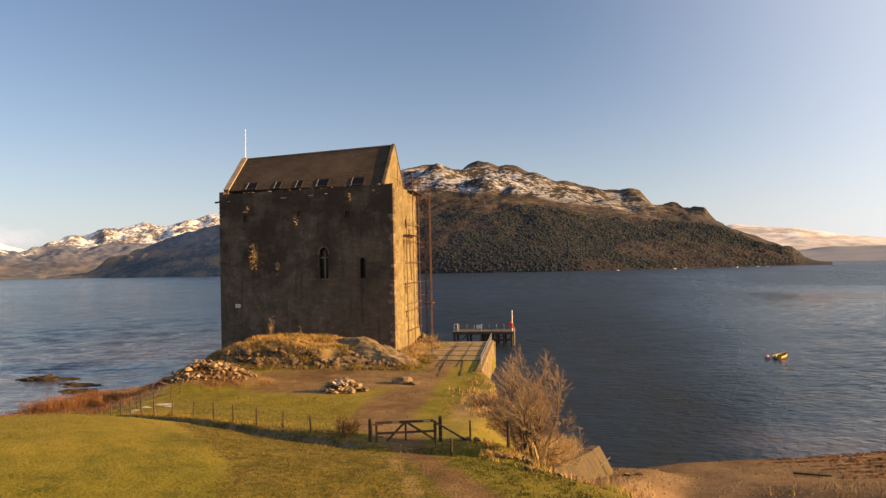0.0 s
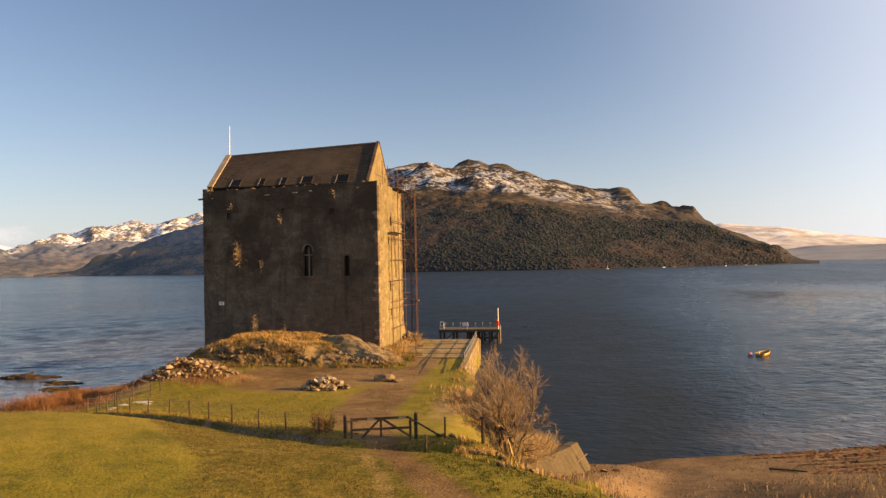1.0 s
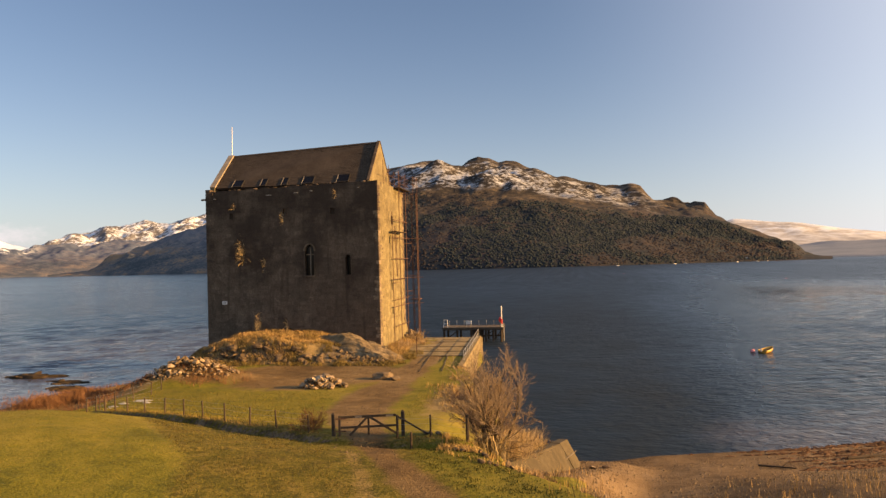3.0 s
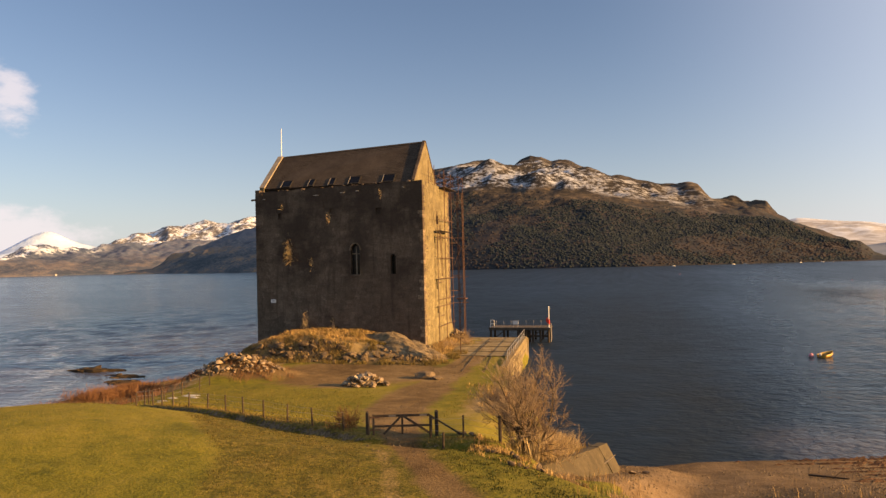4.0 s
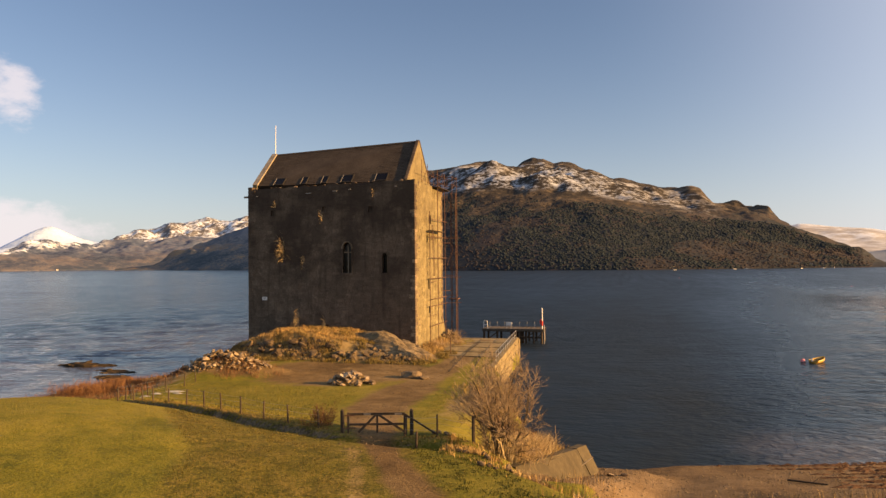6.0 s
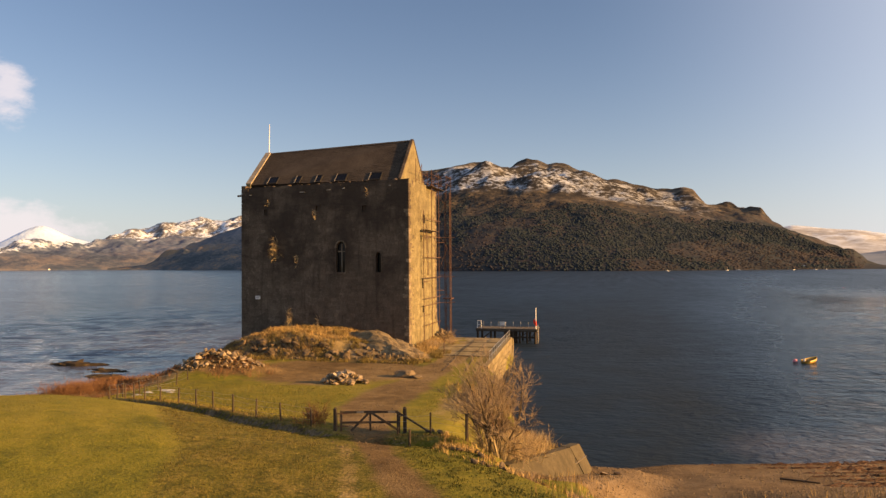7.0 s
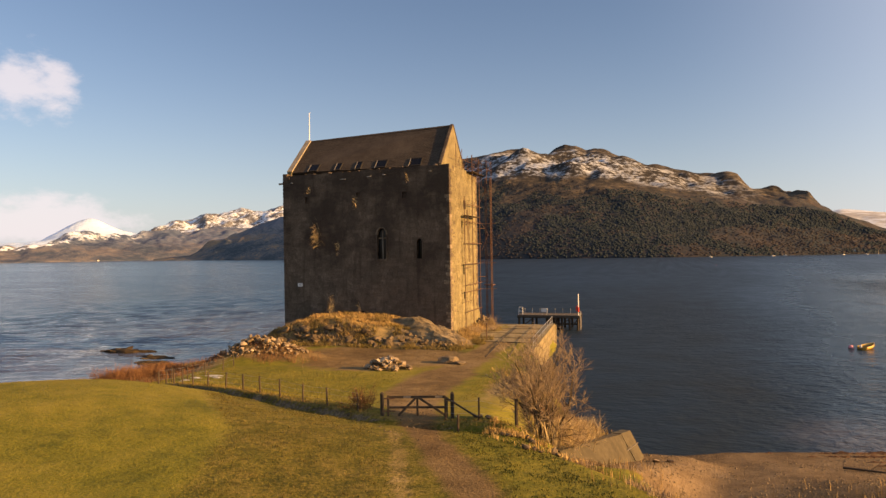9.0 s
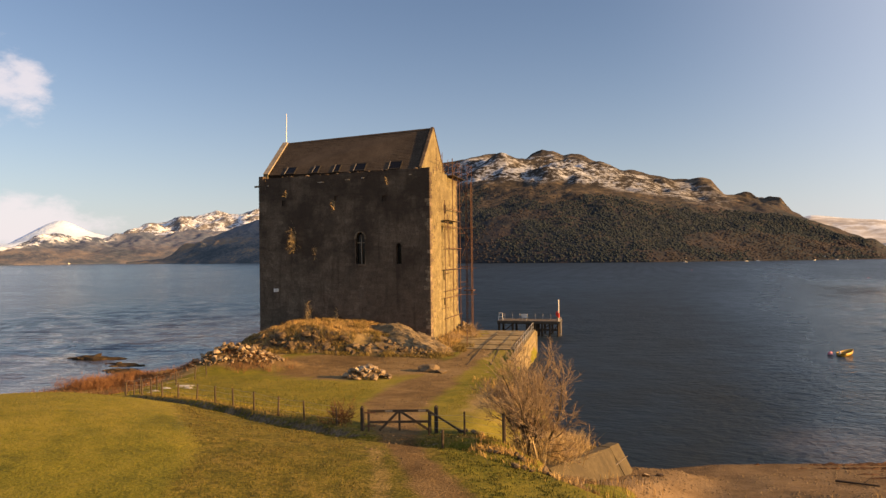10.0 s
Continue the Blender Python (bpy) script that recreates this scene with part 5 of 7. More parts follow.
part("board", box(bmesh.new(), (-0.29, -0.04, -0.19), (0.29, 0.02, 0.19), 0.01), WHITE, plq)
for k, w in ((0, 0.2), (1, 0.16), (2, 0.19)):
    part("text_bar", box(bmesh.new(), (-w, -0.046, 0.09 - 0.09 * k), (w, -0.042, 0.12 - 0.09 * k)), DARK, plq)
for sx in (-0.25, 0.25):
    part("bracket", box(bmesh.new(), (sx - 0.02, 0.02, -0.1), (sx + 0.02, 0.2, 0.1)), STEEL, plq)

# ---- stones, grass and other cover ----
def stones_of(n, seed, material, sub=1, rough=0.35, flat=0.75):
    out = [stone_mesh(seed + k, sub, rough, flat) for k in range(n)]
    for me in out:
        me.materials.append(material)
    return out


PALES = stones_of(7, 390, PALE_STONE, 1, 0.75, 0.56)
RUBBLES, CRAGS, WRACKS = stones_of(7, 300, RUBBLE, 1, 0.5, 0.58), stones_of(7, 330, ROCK, 2), stones_of(5, 360, SHORE_ROCK, 2, 0.5, 0.5)


FLAG = stones_of(1, 421, RUBBLE, 2, 0.45, 0.6)[0]


def heap(name, label, category, cx, cy, rx, ry, top, count, size, meshes, seed, piece, turn=0, sink=0.25):
    """Loose stones piled on the ground."""
    rnd = random.Random(seed)
    root = thing(name, label, category, (cx, cy, ground_z(cx, cy)))
    c, s = math.cos(radians(turn)), math.sin(radians(turn))
    for k in range(count):
        r, a = math.sqrt(rnd.random()), rnd.uniform(0, 2 * math.pi)
        u, v = r * math.cos(a), r * math.sin(a)
        dx, dy = u * rx * c - v * ry * s, u * rx * s + v * ry * c
        w = rnd.uniform(*size) * (1.15 - 0.4 * r)
        lift = top * max(0, 1 - r) * rnd.uniform(0.35, 1.0)
        z = ground_z(cx + dx, cy + dy) - root.location.z + lift + w * (0.5 - sink) * 0.6
        ob = part_of(piece, meshes[rnd.randrange(len(meshes))], None, root)
        ob.matrix_basis = pose(dx, dy, z, rnd.uniform(-40, 40), rnd.uniform(-40, 40), rnd.uniform(0, 360)) @ Matrix.Diagonal((w, w * rnd.uniform(0.6, 1), w * rnd.uniform(0.55, 0.95), 1))
    return root


def blades(points, tall, lean, width, seed, per=1, spread=0.0):
    """Grass: thin bent blades standing at the points, as mesh data."""
    rng = np.random.default_rng(seed)
    P = np.repeat(np.asarray(points, float), per, 0)
    n = len(P)
    if spread:
        P[:, :2] += rng.normal(0, spread, (n, 2))
    h = rng.uniform(*tall, n)
    a, b = rng.uniform(0, 2 * math.pi, n), rng.uniform(0, 2 * math.pi, n)
    side = np.stack([np.cos(a), np.sin(a), 0 * a], -1) * (width * rng.uniform(0.6, 1.2, n))[:, None]
    tip = np.stack([np.cos(b), np.sin(b), 0 * b], -1) * (h * lean * rng.uniform(0.1, 1, n))[:, None]
    up = np.array([0, 0, 1.0])
    mid = P + tip * 0.35 + up * (h * 0.6)[:, None]
    V = np.stack([P - side - up * 0.03, P + side - up * 0.03, mid + side * 0.7, mid - side * 0.7, P + tip + up * h[:, None]], 1).reshape(-1, 3)
    k = np.arange(n) * 5
    me = bpy.data.meshes.new("blades")
    me.vertices.add(len(V))
    me.vertices.foreach_set("co", V.ravel())
    quads, tris = np.stack([k, k + 1, k + 2, k + 3], -1), np.stack([k + 3, k + 2, k + 4], -1)
    me.loops.add(n * 7)
    me.loops.foreach_set("vertex_index", np.concatenate([quads.ravel(), tris.ravel()]))
    me.polygons.add(2 * n)
    me.polygons.foreach_set("loop_start", np.concatenate([np.arange(n) * 4, 4 * n + np.arange(n) * 3]))
    me.update()
    me.validate()
    return me


def scatter(n, x0, x1, y0, y1, keep, seed, sink=0.0):
    rng = np.random.default_rng(seed)
    x, y = rng.uniform(x0, x1, n), rng.uniform(y0, y1, n)
    k = rng.random(n) < keep(x, y)
    x, y = x[k], y[k]
    return np.stack([x, y, height(x, y) - sink], -1)


def cover(name, label, me, material):
    return tagged(part_of(name, me, material), label, "grass", kind="stuff")


def track_x(y):
    return np.interp(y, [-75, -60, -52, -46, -42, -36, -30, -25, -19, -10, 0, 12], [22.0, 19.0, 15.9, 12.4, 10.8, 8.4, 7.0, 6.4, 6.0, 6.0, 6.0, 6.0])


def on_lawn(x, y):
    off = smooth01((np.abs(x - track_x(y) + 0.4) - 1.5) / 0.7)
    return off * smooth01((wall_line(y) - x) / 0.6) * (y < np.interp(x, FENCE_X, FENCE_Y) - 0.5)


cover("lawn_grass", "short green winter lawn grass", blades(scatter(90000, -16, 20, -62, -37.5, on_lawn, 1), (0.01, 0.03), 0.9, 0.010, 1), BLADE)
cover("rough_grass", "tussocky ochre grass on the unmown part of the lawn",
      blades(scatter(50000, -6, 18, -60, -40, lambda x, y: smooth01((x - np.interp(y, [-60, -49, -41], [10.0, 6.0, -1.0])) / 0.4) * smooth01((track_x(y) - 1.7 - x) / 0.7) * (y < np.interp(x, FENCE_X, FENCE_Y) - 0.6) * (0.15 + 0.85 * (fbm(x, y, 0.7, 66) > 0.02)), 19), (0.03, 0.08), 0.9, 0.011, 19), ROUGH_GRASS)
cover("yard_grass", "rough green grass in front of the castle",
      blades(scatter(30000, -13, 11, -42, -20, lambda x, y: 0.9 * smooth01((np.abs(x - track_x(y)) - 2.4) / 1.2) * (y > np.interp(x, FENCE_X, FENCE_Y)) * smooth01((-22.5 - y) / 2), 2), (0.03, 0.10), 0.8, 0.014, 2), BLADE)
cover("verge_grass", "long green grass on the bank beside the track",
      blades(scatter(34000, 12, 22, -56, -43.5, lambda x, y: smooth01((x - track_x(y) - 1.3) / 0.5) * smooth01((wall_line(y) + 0.1 - x) / 0.5) * (0.12 + 0.88 * (fbm(x, y, 0.45, 64) > 0.0)), 3), (0.02, 0.075), 1.0, 0.018, 3), VERGE)
cover("fence_line_grass", "longer grass on the low bank under the fence",
      blades(scatter(60000, -9, 17, -46, -36, lambda x, y: 0.7 * np.exp(-((y - np.interp(x, FENCE_X, FENCE_Y)) / 0.45) ** 2) * (np.abs(x - 10.5) > 1.9), 4), (0.05, 0.16), 0.8, 0.010, 4), TUSSOCK)
cover("knoll_grass", "long straw-coloured dead grass on the castle knoll",
      blades(scatter(80000, -23, 4, -10, 0, lambda x, y: smooth01((y + 9.4) / 1.2) * smooth01((-2.5 - x + 0.9 * (y + 3)) / 3 + 0.25) * (0.3 + 0.7 * (fbm(x, y, 1.5, 31) > -0.05)), 5), (0.12, 0.45), 1.0, 0.02, 5), STRAW)
cover("shore_bracken", "rust-brown dead bracken and reeds above the western shore",
      blades(scatter(120000, -33, -10, -37, -6, lambda x, y: smooth01((inland(x, y) - 0.9) / 1.2) * smooth01((-11.5 - x - 0.10 * (y + 30)) / 2.5) * smooth01((y + 33) / 4) * smooth01((x + 31) / 4) * (0.16 + 0.95 * np.exp(-((x + 22.5) / 5.5) ** 2 - ((y + 19) / 6.5) ** 2)) * (0.15 + 0.85 * (fbm(x, y, 2.5, 41) > 0.08)), 6), (0.15, 0.62), 1.2, 0.013, 6), BRACKEN)
cover("bank_grass", "dead grass on the bank above the water",
      blades(scatter(14000, 9, 19, -42, -10, lambda x, y: smooth01((inland(x, y) - 0.6) / 1) * smooth01((5.5 - inland(x, y)) / 3) * (fbm(x, y, 2, 51) > -0.15), 7), (0.12, 0.4), 0.8, 0.022, 7), STRAW)
cover("bank_bracken", "rust-brown dead bracken on the bank above the water", blades(scatter(16000, 11, 18, -41, -26, lambda x, y: smooth01((inland(x, y) - 0.8) / 1) * smooth01((4.4 - inland(x, y)) / 1.5) * (fbm(x, y, 1.8, 52) > 0.0), 27), (0.2, 0.6), 0.9, 0.016, 27), BRACKEN)
cover("beach_reeds", "tall pale dead reeds at the top of the beach",
      blades(scatter(200000, 27, 62, -48, -20, lambda x, y: smooth01((y - meadow_line(x) + 0.5 * fbm(x, y, 1.5, 58)) / 0.3) * smooth01((reed_line(x) + 0.9 * fbm(x, y, 2.0, 56) - y) / 0.5) * (0.15 + 0.85 * (fbm(x, y, 1.6, 57) > -0.05)), 8), (0.25, 0.8), 0.55, 0.007, 8), REED)
cover("meadow_grass", "bright green grass behind the beach",
      blades(scatter(60000, 24, 60, -60, -30, lambda x, y: smooth01((meadow_line(x) - y) / 0.4) * smooth01((x - 27) / 2) * (0.3 + 0.7 * (fbm(x, y, 0.9, 67) > 0)), 9), (0.015, 0.06), 0.9, 0.014, 9), BLADE)
cover("beach_stalks", "sparse dead stalks on the sand",
      blades(scatter(2600, 19, 34, -50, -36, lambda x, y: 0.6 * smooth01((height(x, y) - 1.2) / 1), 10), (0.15, 0.5), 0.5, 0.012, 10), STRAW)
cover("causeway_scrub", "dead grass and scrub at the foot of the castle corner",
      blades(scatter(9000, 0.2, 5.5, -8, 13, lambda x, y: smooth01((4.2 - x - 0.12 * (y + 8)) / 1.0) * (0.3 + 0.7 * (fbm(x, y, 1.4, 61) > 0)), 11), (0.2, 0.7), 0.8, 0.022, 11), STRAW)

# tufts that have rooted in the castle's front wall
for x, z, s, n in ((-15.8, 13.7, 1.25, 230), (-13.1, 12.5, 0.7, 36), (-10.9, 17.4, 0.75, 40), (-4.7, 19.9, 0.5, 24), (-13.9, 5.7, 1.1, 100), (-10.6, 5.2, 0.7, 40), (-16.6, 18.9, 0.5, 20)):
    tuft = thing("wall_tuft", "tuft of dead yellow grass rooted in the castle wall", "plant", (x, -0.1, z), "tufts in the wall")
    rnd = random.Random(int(z * 10))
    bm = bmesh.new()
    for k in range(n):
        a = Vector((rnd.gauss(0, 0.13) * s, 0, rnd.gauss(-0.1, 0.42) * s))
        d = Vector((rnd.gauss(-0.1, 0.34), -rnd.uniform(0.15, 0.9), rnd.uniform(-0.5, 1.0))) * s * rnd.uniform(0.4, 1.0)
        th = rnd.uniform(0, 6.28)
        side = Vector((math.cos(th), 0.3, math.sin(th))) * 0.016
        m = a + d * 0.55 + Vector((0, 0, 0.06 * s))
        q = [bm.verts.new(v) for v in (a - side, a + side, m + side * 0.7, m - side * 0.7, a + d + Vector((0, 0, -0.15 * s)))]
        bm.faces.new(q[:4]), bm.faces.new((q[3], q[2], q[4]))
    part("leaf_mass", bm, PALE_STRAW, tuft)["kind"] = "stuff"

heap("stone_pile", "loose pile of pale broken building stones on the yard", "stone pile", 1.1, -20.9, 1.9, 1.2, 1.25, 96, (0.32, 0.85), PALES + RUBBLES[:3], 71, "stone")
heap("rubble_heap", "long heap of rubble stones at the edge of the yard", "stone heap", -11.4, -19.0, 4.2, 1.7, 0.75, 300, (0.26, 0.72), RUBBLES + PALES[:2], 72, "stone", 20, 0.4)
cover("rubble_scrub", "dead grass growing through the rubble heap", blades(scatter(9000, -19, -6, -23, -15, lambda x, y: smooth01(1.5 - np.hypot((x + 11.9) / 4.8, (y + 18.9) / 2.3)) * (fbm(x, y, 1.0, 68) > 0), 20), (0.15, 0.5), 0.8, 0.014, 20), BRACKEN)
heap("rock_outcrop", "rough broken rock face under the castle knoll", "rock", -11.0, -7.7, 9.0, 1.2, 0.35, 80, (0.3, 1.5), CRAGS, 73, "rock", -2, 0.66)
cover("knoll_scrub", "brown dead grass among the rocks of the knoll", blades(scatter(56000, -24, 5, -11, 0, lambda x, y: smooth01((y + 10.2) / 1.2) * (fbm(x, y, 1.1, 35) > 0.04), 15), (0.12, 0.45), 0.9, 0.018, 15), TUSSOCK)
heap("rock_outcrop", "pale sloping rock slab beside the castle corner", "rock", 0.4, -7.0, 3.4, 1.2, 0.2, 60, (0.2, 0.9), CRAGS, 74, "rock", -12, 0.40)
slab = part_of("rock_slab", stone_mesh(411, 5, 0.3, 0.8), SLAB_ROCK)
for v in slab.data.vertices:
    v.co += v.normal * (0.07 * noise.noise(v.co * 6) + 0.05 * abs(noise.noise(v.co * 14)) + 0.022 * noise.noise(v.co * 40))
slab.matrix_basis = pose(-0.9, -5.3, 2.65, 20, 10, -30) @ Matrix.Diagonal((13.0, 6.0, 2.9, 1))
tagged(slab, "big smooth sloping rock slab below the castle corner", "rock")
heap("bank_stones", "line of stones and clods under the bare tree", "stones", 16.6, -45.3, 2.1, 0.9, 0.10, 22, (0.12, 0.42), CRAGS, 75, "stone", -38)
cover("bank_tufts", "straw-coloured tufts along the edge of the bank", blades(scatter(9000, 14.5, 19.5, -47.5, -42.5, lambda x, y: np.exp(-((y + 45.0 + 0.78 * (x - 16.6)) / 0.8) ** 2) * (fbm(x, y, 0.9, 63) > 0.05), 18), (0.08, 0.28), 1.0, 0.014, 18), STRAW)
heap("gate_stones", "few loose stones beside the gate post", "stones", 13.7, -41.2, 0.7, 0.4, 0.12, 12, (0.15, 0.34), RUBBLES, 76, "stone")
for k, (x, y, s) in enumerate(((4.7, -16.8, 1.5), (5.9, -17.1, 0.8), (20.9, -35.0, 0.5), (21.6, -34.4, 0.35), (-4.2, -1.1, 0.4), (-3.2, -1.4, 0.3), (-2.4, -1.2, 0.35))):
    b = part_of("boulder", (FLAG if k == 0 else RUBBLES[3] if k == 1 else PALES[(k + 2) % 7]), None)
    b.matrix_basis = pose(x, y, ground_z(x, y) + 0.12 * s, 8 * k, 5 * k, 50 * k) @ Matrix.Diagonal((s * 1.5, s, s * (0.8 if k == 0 else 0.9), 1))
    tagged(b, "loose boulder lying on the ground", "boulder", "boulders")
rnd = random.Random(81)
for k in range(84):
    t = k / 83
    x, y = np.interp(t, [0, 0.3, 0.7, 1], [-22.8, -25.0, -29.6, -33]), np.interp(t, [0, 0.3, 0.7, 1], [4, -7, -20, -34])
    x, y = float(x + rnd.uniform(-1.6, 1.2)), float(y + rnd.uniform(-1, 1))
    s = rnd.uniform(0.7, 2.4)
    b = part_of("shore_rock", WRACKS[k % 5], None)
    b.matrix_basis = pose(x, y, max(ground_z(x, y), -0.3) + 0.05, rnd.uniform(-12, 12), rnd.uniform(-12, 12), rnd.uniform(0, 360)) @ Matrix.Diagonal((s * 1.4, s, s * 0.6, 1))
    tagged(b, "dark weed-covered rock at the water's edge", "rock", "shore rocks")
for cx, cy, rx, ry, top, n in ((-41.4, -1.7, 3.3, 1.6, 0.75, 24), (-34.3, -4.9, 2.9, 1.4, 0.40, 18), (-31.2, -8.6, 2.6, 1.6, 0.45, 18)):
    root = thing("skerry", "low dark weedy rocks awash in the loch", "rock", (cx, cy, 0), "skerries")
    reef = part_of("reef", stone_mesh(500 + n, 4, 0.45, 0.5), SHORE_ROCK, root)
    for v in reef.data.vertices:
        v.co += v.normal * (0.05 * noise.noise(v.co * 8) + 0.035 * noise.noise(v.co * 21))
    reef.matrix_basis = pose(0, 0, -0.12, 0, 0, 8) @ Matrix.Diagonal((rx * 2.1, ry * 2.1, top * 2.2, 1))
    for k in range(n):
        r, a = math.sqrt(rnd.random()), rnd.uniform(0, 6.283)
        w = rnd.uniform(0.3, 0.9) * (1.2 - 0.5 * r)
        ob = part_of("rock", WRACKS[rnd.randrange(5)], None, root)
        ob.matrix_basis = pose(rx * r * math.cos(a), ry * r * math.sin(a), top * (1 - r) * 0.7 - 0.1, rnd.uniform(-20, 20), rnd.uniform(-20, 20), rnd.uniform(0, 360)) @ Matrix.Diagonal((w * 1.4, w, w * 0.6, 1))

# pale frosted patch by the fence corner
for x, y, s in ((-9.6, -28.0, 0.75), (-10.1, -29.4, 0.4), (-8.7, -28.9, 0.35), (-9.9, -30.8, 0.35), (-9.3, -32.0, 0.25)):
    bm = bmesh.new()
    n = 22
    c = bm.verts.new((0, 0, 0.05))
    ring = [bm.verts.new((s * (1 + 0.75 * noise.noise(Vector((math.cos(6.283 * k / n) * 2, math.sin(6.283 * k / n) * 2, x)))) * math.cos(6.283 * k / n), 0.6 * s * math.sin(6.283 * k / n), -0.03)) for k in range(n)]
    for k in range(n):
        bm.faces.new((c, ring[k], ring[(k + 1) % n]))
    patch = part("frost_patch", bm, FROST)
    patch.location = (x, y, ground_z(x, y) + 0.05)
    tagged(patch, "thin white patch of old snow on the grass", "snow patch", "snow patches")


def pebbles(n, seed):
    """Small stones trodden into bare earth, too many to count."""
    pts = scatter(n, -13, 15, -56, 6, lambda x, y: np.maximum(0.8 * smooth01(1.3 - np.hypot((x + 2.0) / 11.0, (y + 15.6) / 8.6) * 1.35), 0.7 * smooth01(1.1 - np.abs(x - track_x(y)) / 1.7) * (y > -47)), seed)
    rng = np.random.default_rng(seed)
    verts, faces = [], []
    for x, y, z in pts:
        s, n0 = 0.02 + 0.07 * rng.random() ** 2, len(verts)
        a = rng.uniform(0, 6.28)
        for k in range(5):
            t = a + 6.283 * k / 5
            verts.append((x + s * math.cos(t) * rng.uniform(0.7, 1.2), y + s * math.sin(t) * rng.uniform(0.7, 1.2), z - 0.02))
        verts.append((x + rng.normal(0, 0.3) * s, y + rng.normal(0, 0.3) * s, z + s * rng.uniform(0.4, 0.9)))
        faces += [(n0 + k, n0 + (k + 1) % 5, n0 + 5) for k in range(5)]
    return raw_mesh("pebbles", verts, faces)


def shingle(n, seed):
    pts = scatter(n, 20, 64, -46, -18, lambda x, y: smooth01((x - wall_line(y) - 0.6) / 0.6) * smooth01((height(x, y) - 0.1) / 0.3) * smooth01((2.8 - height(x, y)) / 0.5) * (0.3 + 0.7 * (fbm(x, y, 2.0, 71) > -0.1)), seed)
    rng = np.random.default_rng(seed)
    m = len(pts)
    s, a = 0.02 + 0.075 * rng.random(m) ** 2.5, rng.uniform(0, 6.28, m)
    V = np.zeros((m, 6, 3))
    for k in range(5):
        V[:, k] = pts + np.stack([s * np.cos(a + 1.2566 * k), s * np.sin(a + 1.2566 * k), 0 * s - 0.02], -1) * rng.uniform(0.7, 1.2, (m, 1))
    V[:, 5] = pts + np.stack([0 * s, 0 * s, s * 0.7], -1)
    F = (np.array([(k, (k + 1) % 5, 5) for k in range(5)])[None] + (np.arange(m) * 6)[:, None, None]).reshape(-1, 3)
    return raw_mesh("shingle", V.reshape(-1, 3), F)


cover("point_heather", "dark brown heather and rough ground on the low point", blades(scatter(30000, 110, 330, 40, 230, lambda x, y: smooth01((inland(x, y) - 1.5) / 3) * smooth01((60 - inland(x, y)) / 20) * (np.hypot(x - 181, y - 152) > 5), 24), (0.12, 0.32), 1.5, 0.22, 24), HEATHER)
tagged(part_of("shingle", shingle(30000, 23), RUBBLE), "small pale and dark stones strewn over the sand", "shingle", kind="stuff")
tagged(part_of("gravel", pebbles(22000, 17), RUBBLE), "loose gravel and clods on the bare earth", "gravel", kind="stuff")


# ---- fence and gate ----
def fence_post(x, y, tall=0.95, thick=0.045, lean=0.0):
    p = thing("fence_post", "dark weathered round wooden fence post", "fence post", (x, y, ground_z(x, y)), "fence posts")
    bm = bmesh.new()
    bar(bm, (0, 0, -0.25), (lean, 0, tall), thick, 8, thick * 0.85)
    part("post", bm, WOOD, p)
    part("staple", box(bmesh.new(), (-thick - 0.01, -0.02, tall * 0.86), (-thick + 0.02, 0.02, tall * 0.9)), STEEL, p)
    return (x, y, p.location.z)


def wires(name, posts, levels):
    w = thing(name, "sagging wire strands of a stock fence", "fence wire", posts[0])
    for z in levels:
        bm = bmesh.new()
        for a, b in zip(posts, posts[1:]):
            m = [(a[i] + b[i]) / 2 - (0.03 if i == 2 else 0) for i in range(3)]
            for p, q in ((a, m), (m, b)):
                bar(bm, [p[i] - posts[0][i] + (z if i == 2 else 0) for i in range(3)], [q[i] - posts[0][i] + (z if i == 2 else 0) for i in range(3)], 0.004, 4)
        part("wire", bm, STEEL, w)


rnd = random.Random(91)
line = []
for x in (8.15, 6.35, 4.75, 3.1, 1.5, 0.1, -1.4, -3.0, -4.4, -5.6, -6.7, -7.8, -8.9):
    line.append(fence_post(x, float(np.interp(x, FENCE_X, FENCE_Y)), rnd.uniform(0.76, 0.90), 0.048, rnd.uniform(-0.06, 0.06)))
wires("fence_wires", line, (0.3, 0.58, 0.82))
line2 = [line[-1]] + [fence_post(x, y, rnd.uniform(0.9, 1.1), 0.045, rnd.uniform(-0.08, 0.08)) for x, y in ((-9.6, -32.6), (-10.2, -30.2), (-10.5, -27.8), (-10.7, -25.4), (-11.5, -22.8))]
wires("fence_wires", line2, (0.3, 0.6, 0.9))
line3 = [fence_post(x, y, t, k, 0) for x, y, t, k in ((12.35, -42.35, 1.0, 0.05), (13.9, -42.6, 0.95, 0.045), (15.55, -42.9, 1.15, 0.08))]
fence_post(13.2, -43.4, 0.75, 0.06, 0.02)
wires("fence_wires", line3, (0.3, 0.58, 0.82))


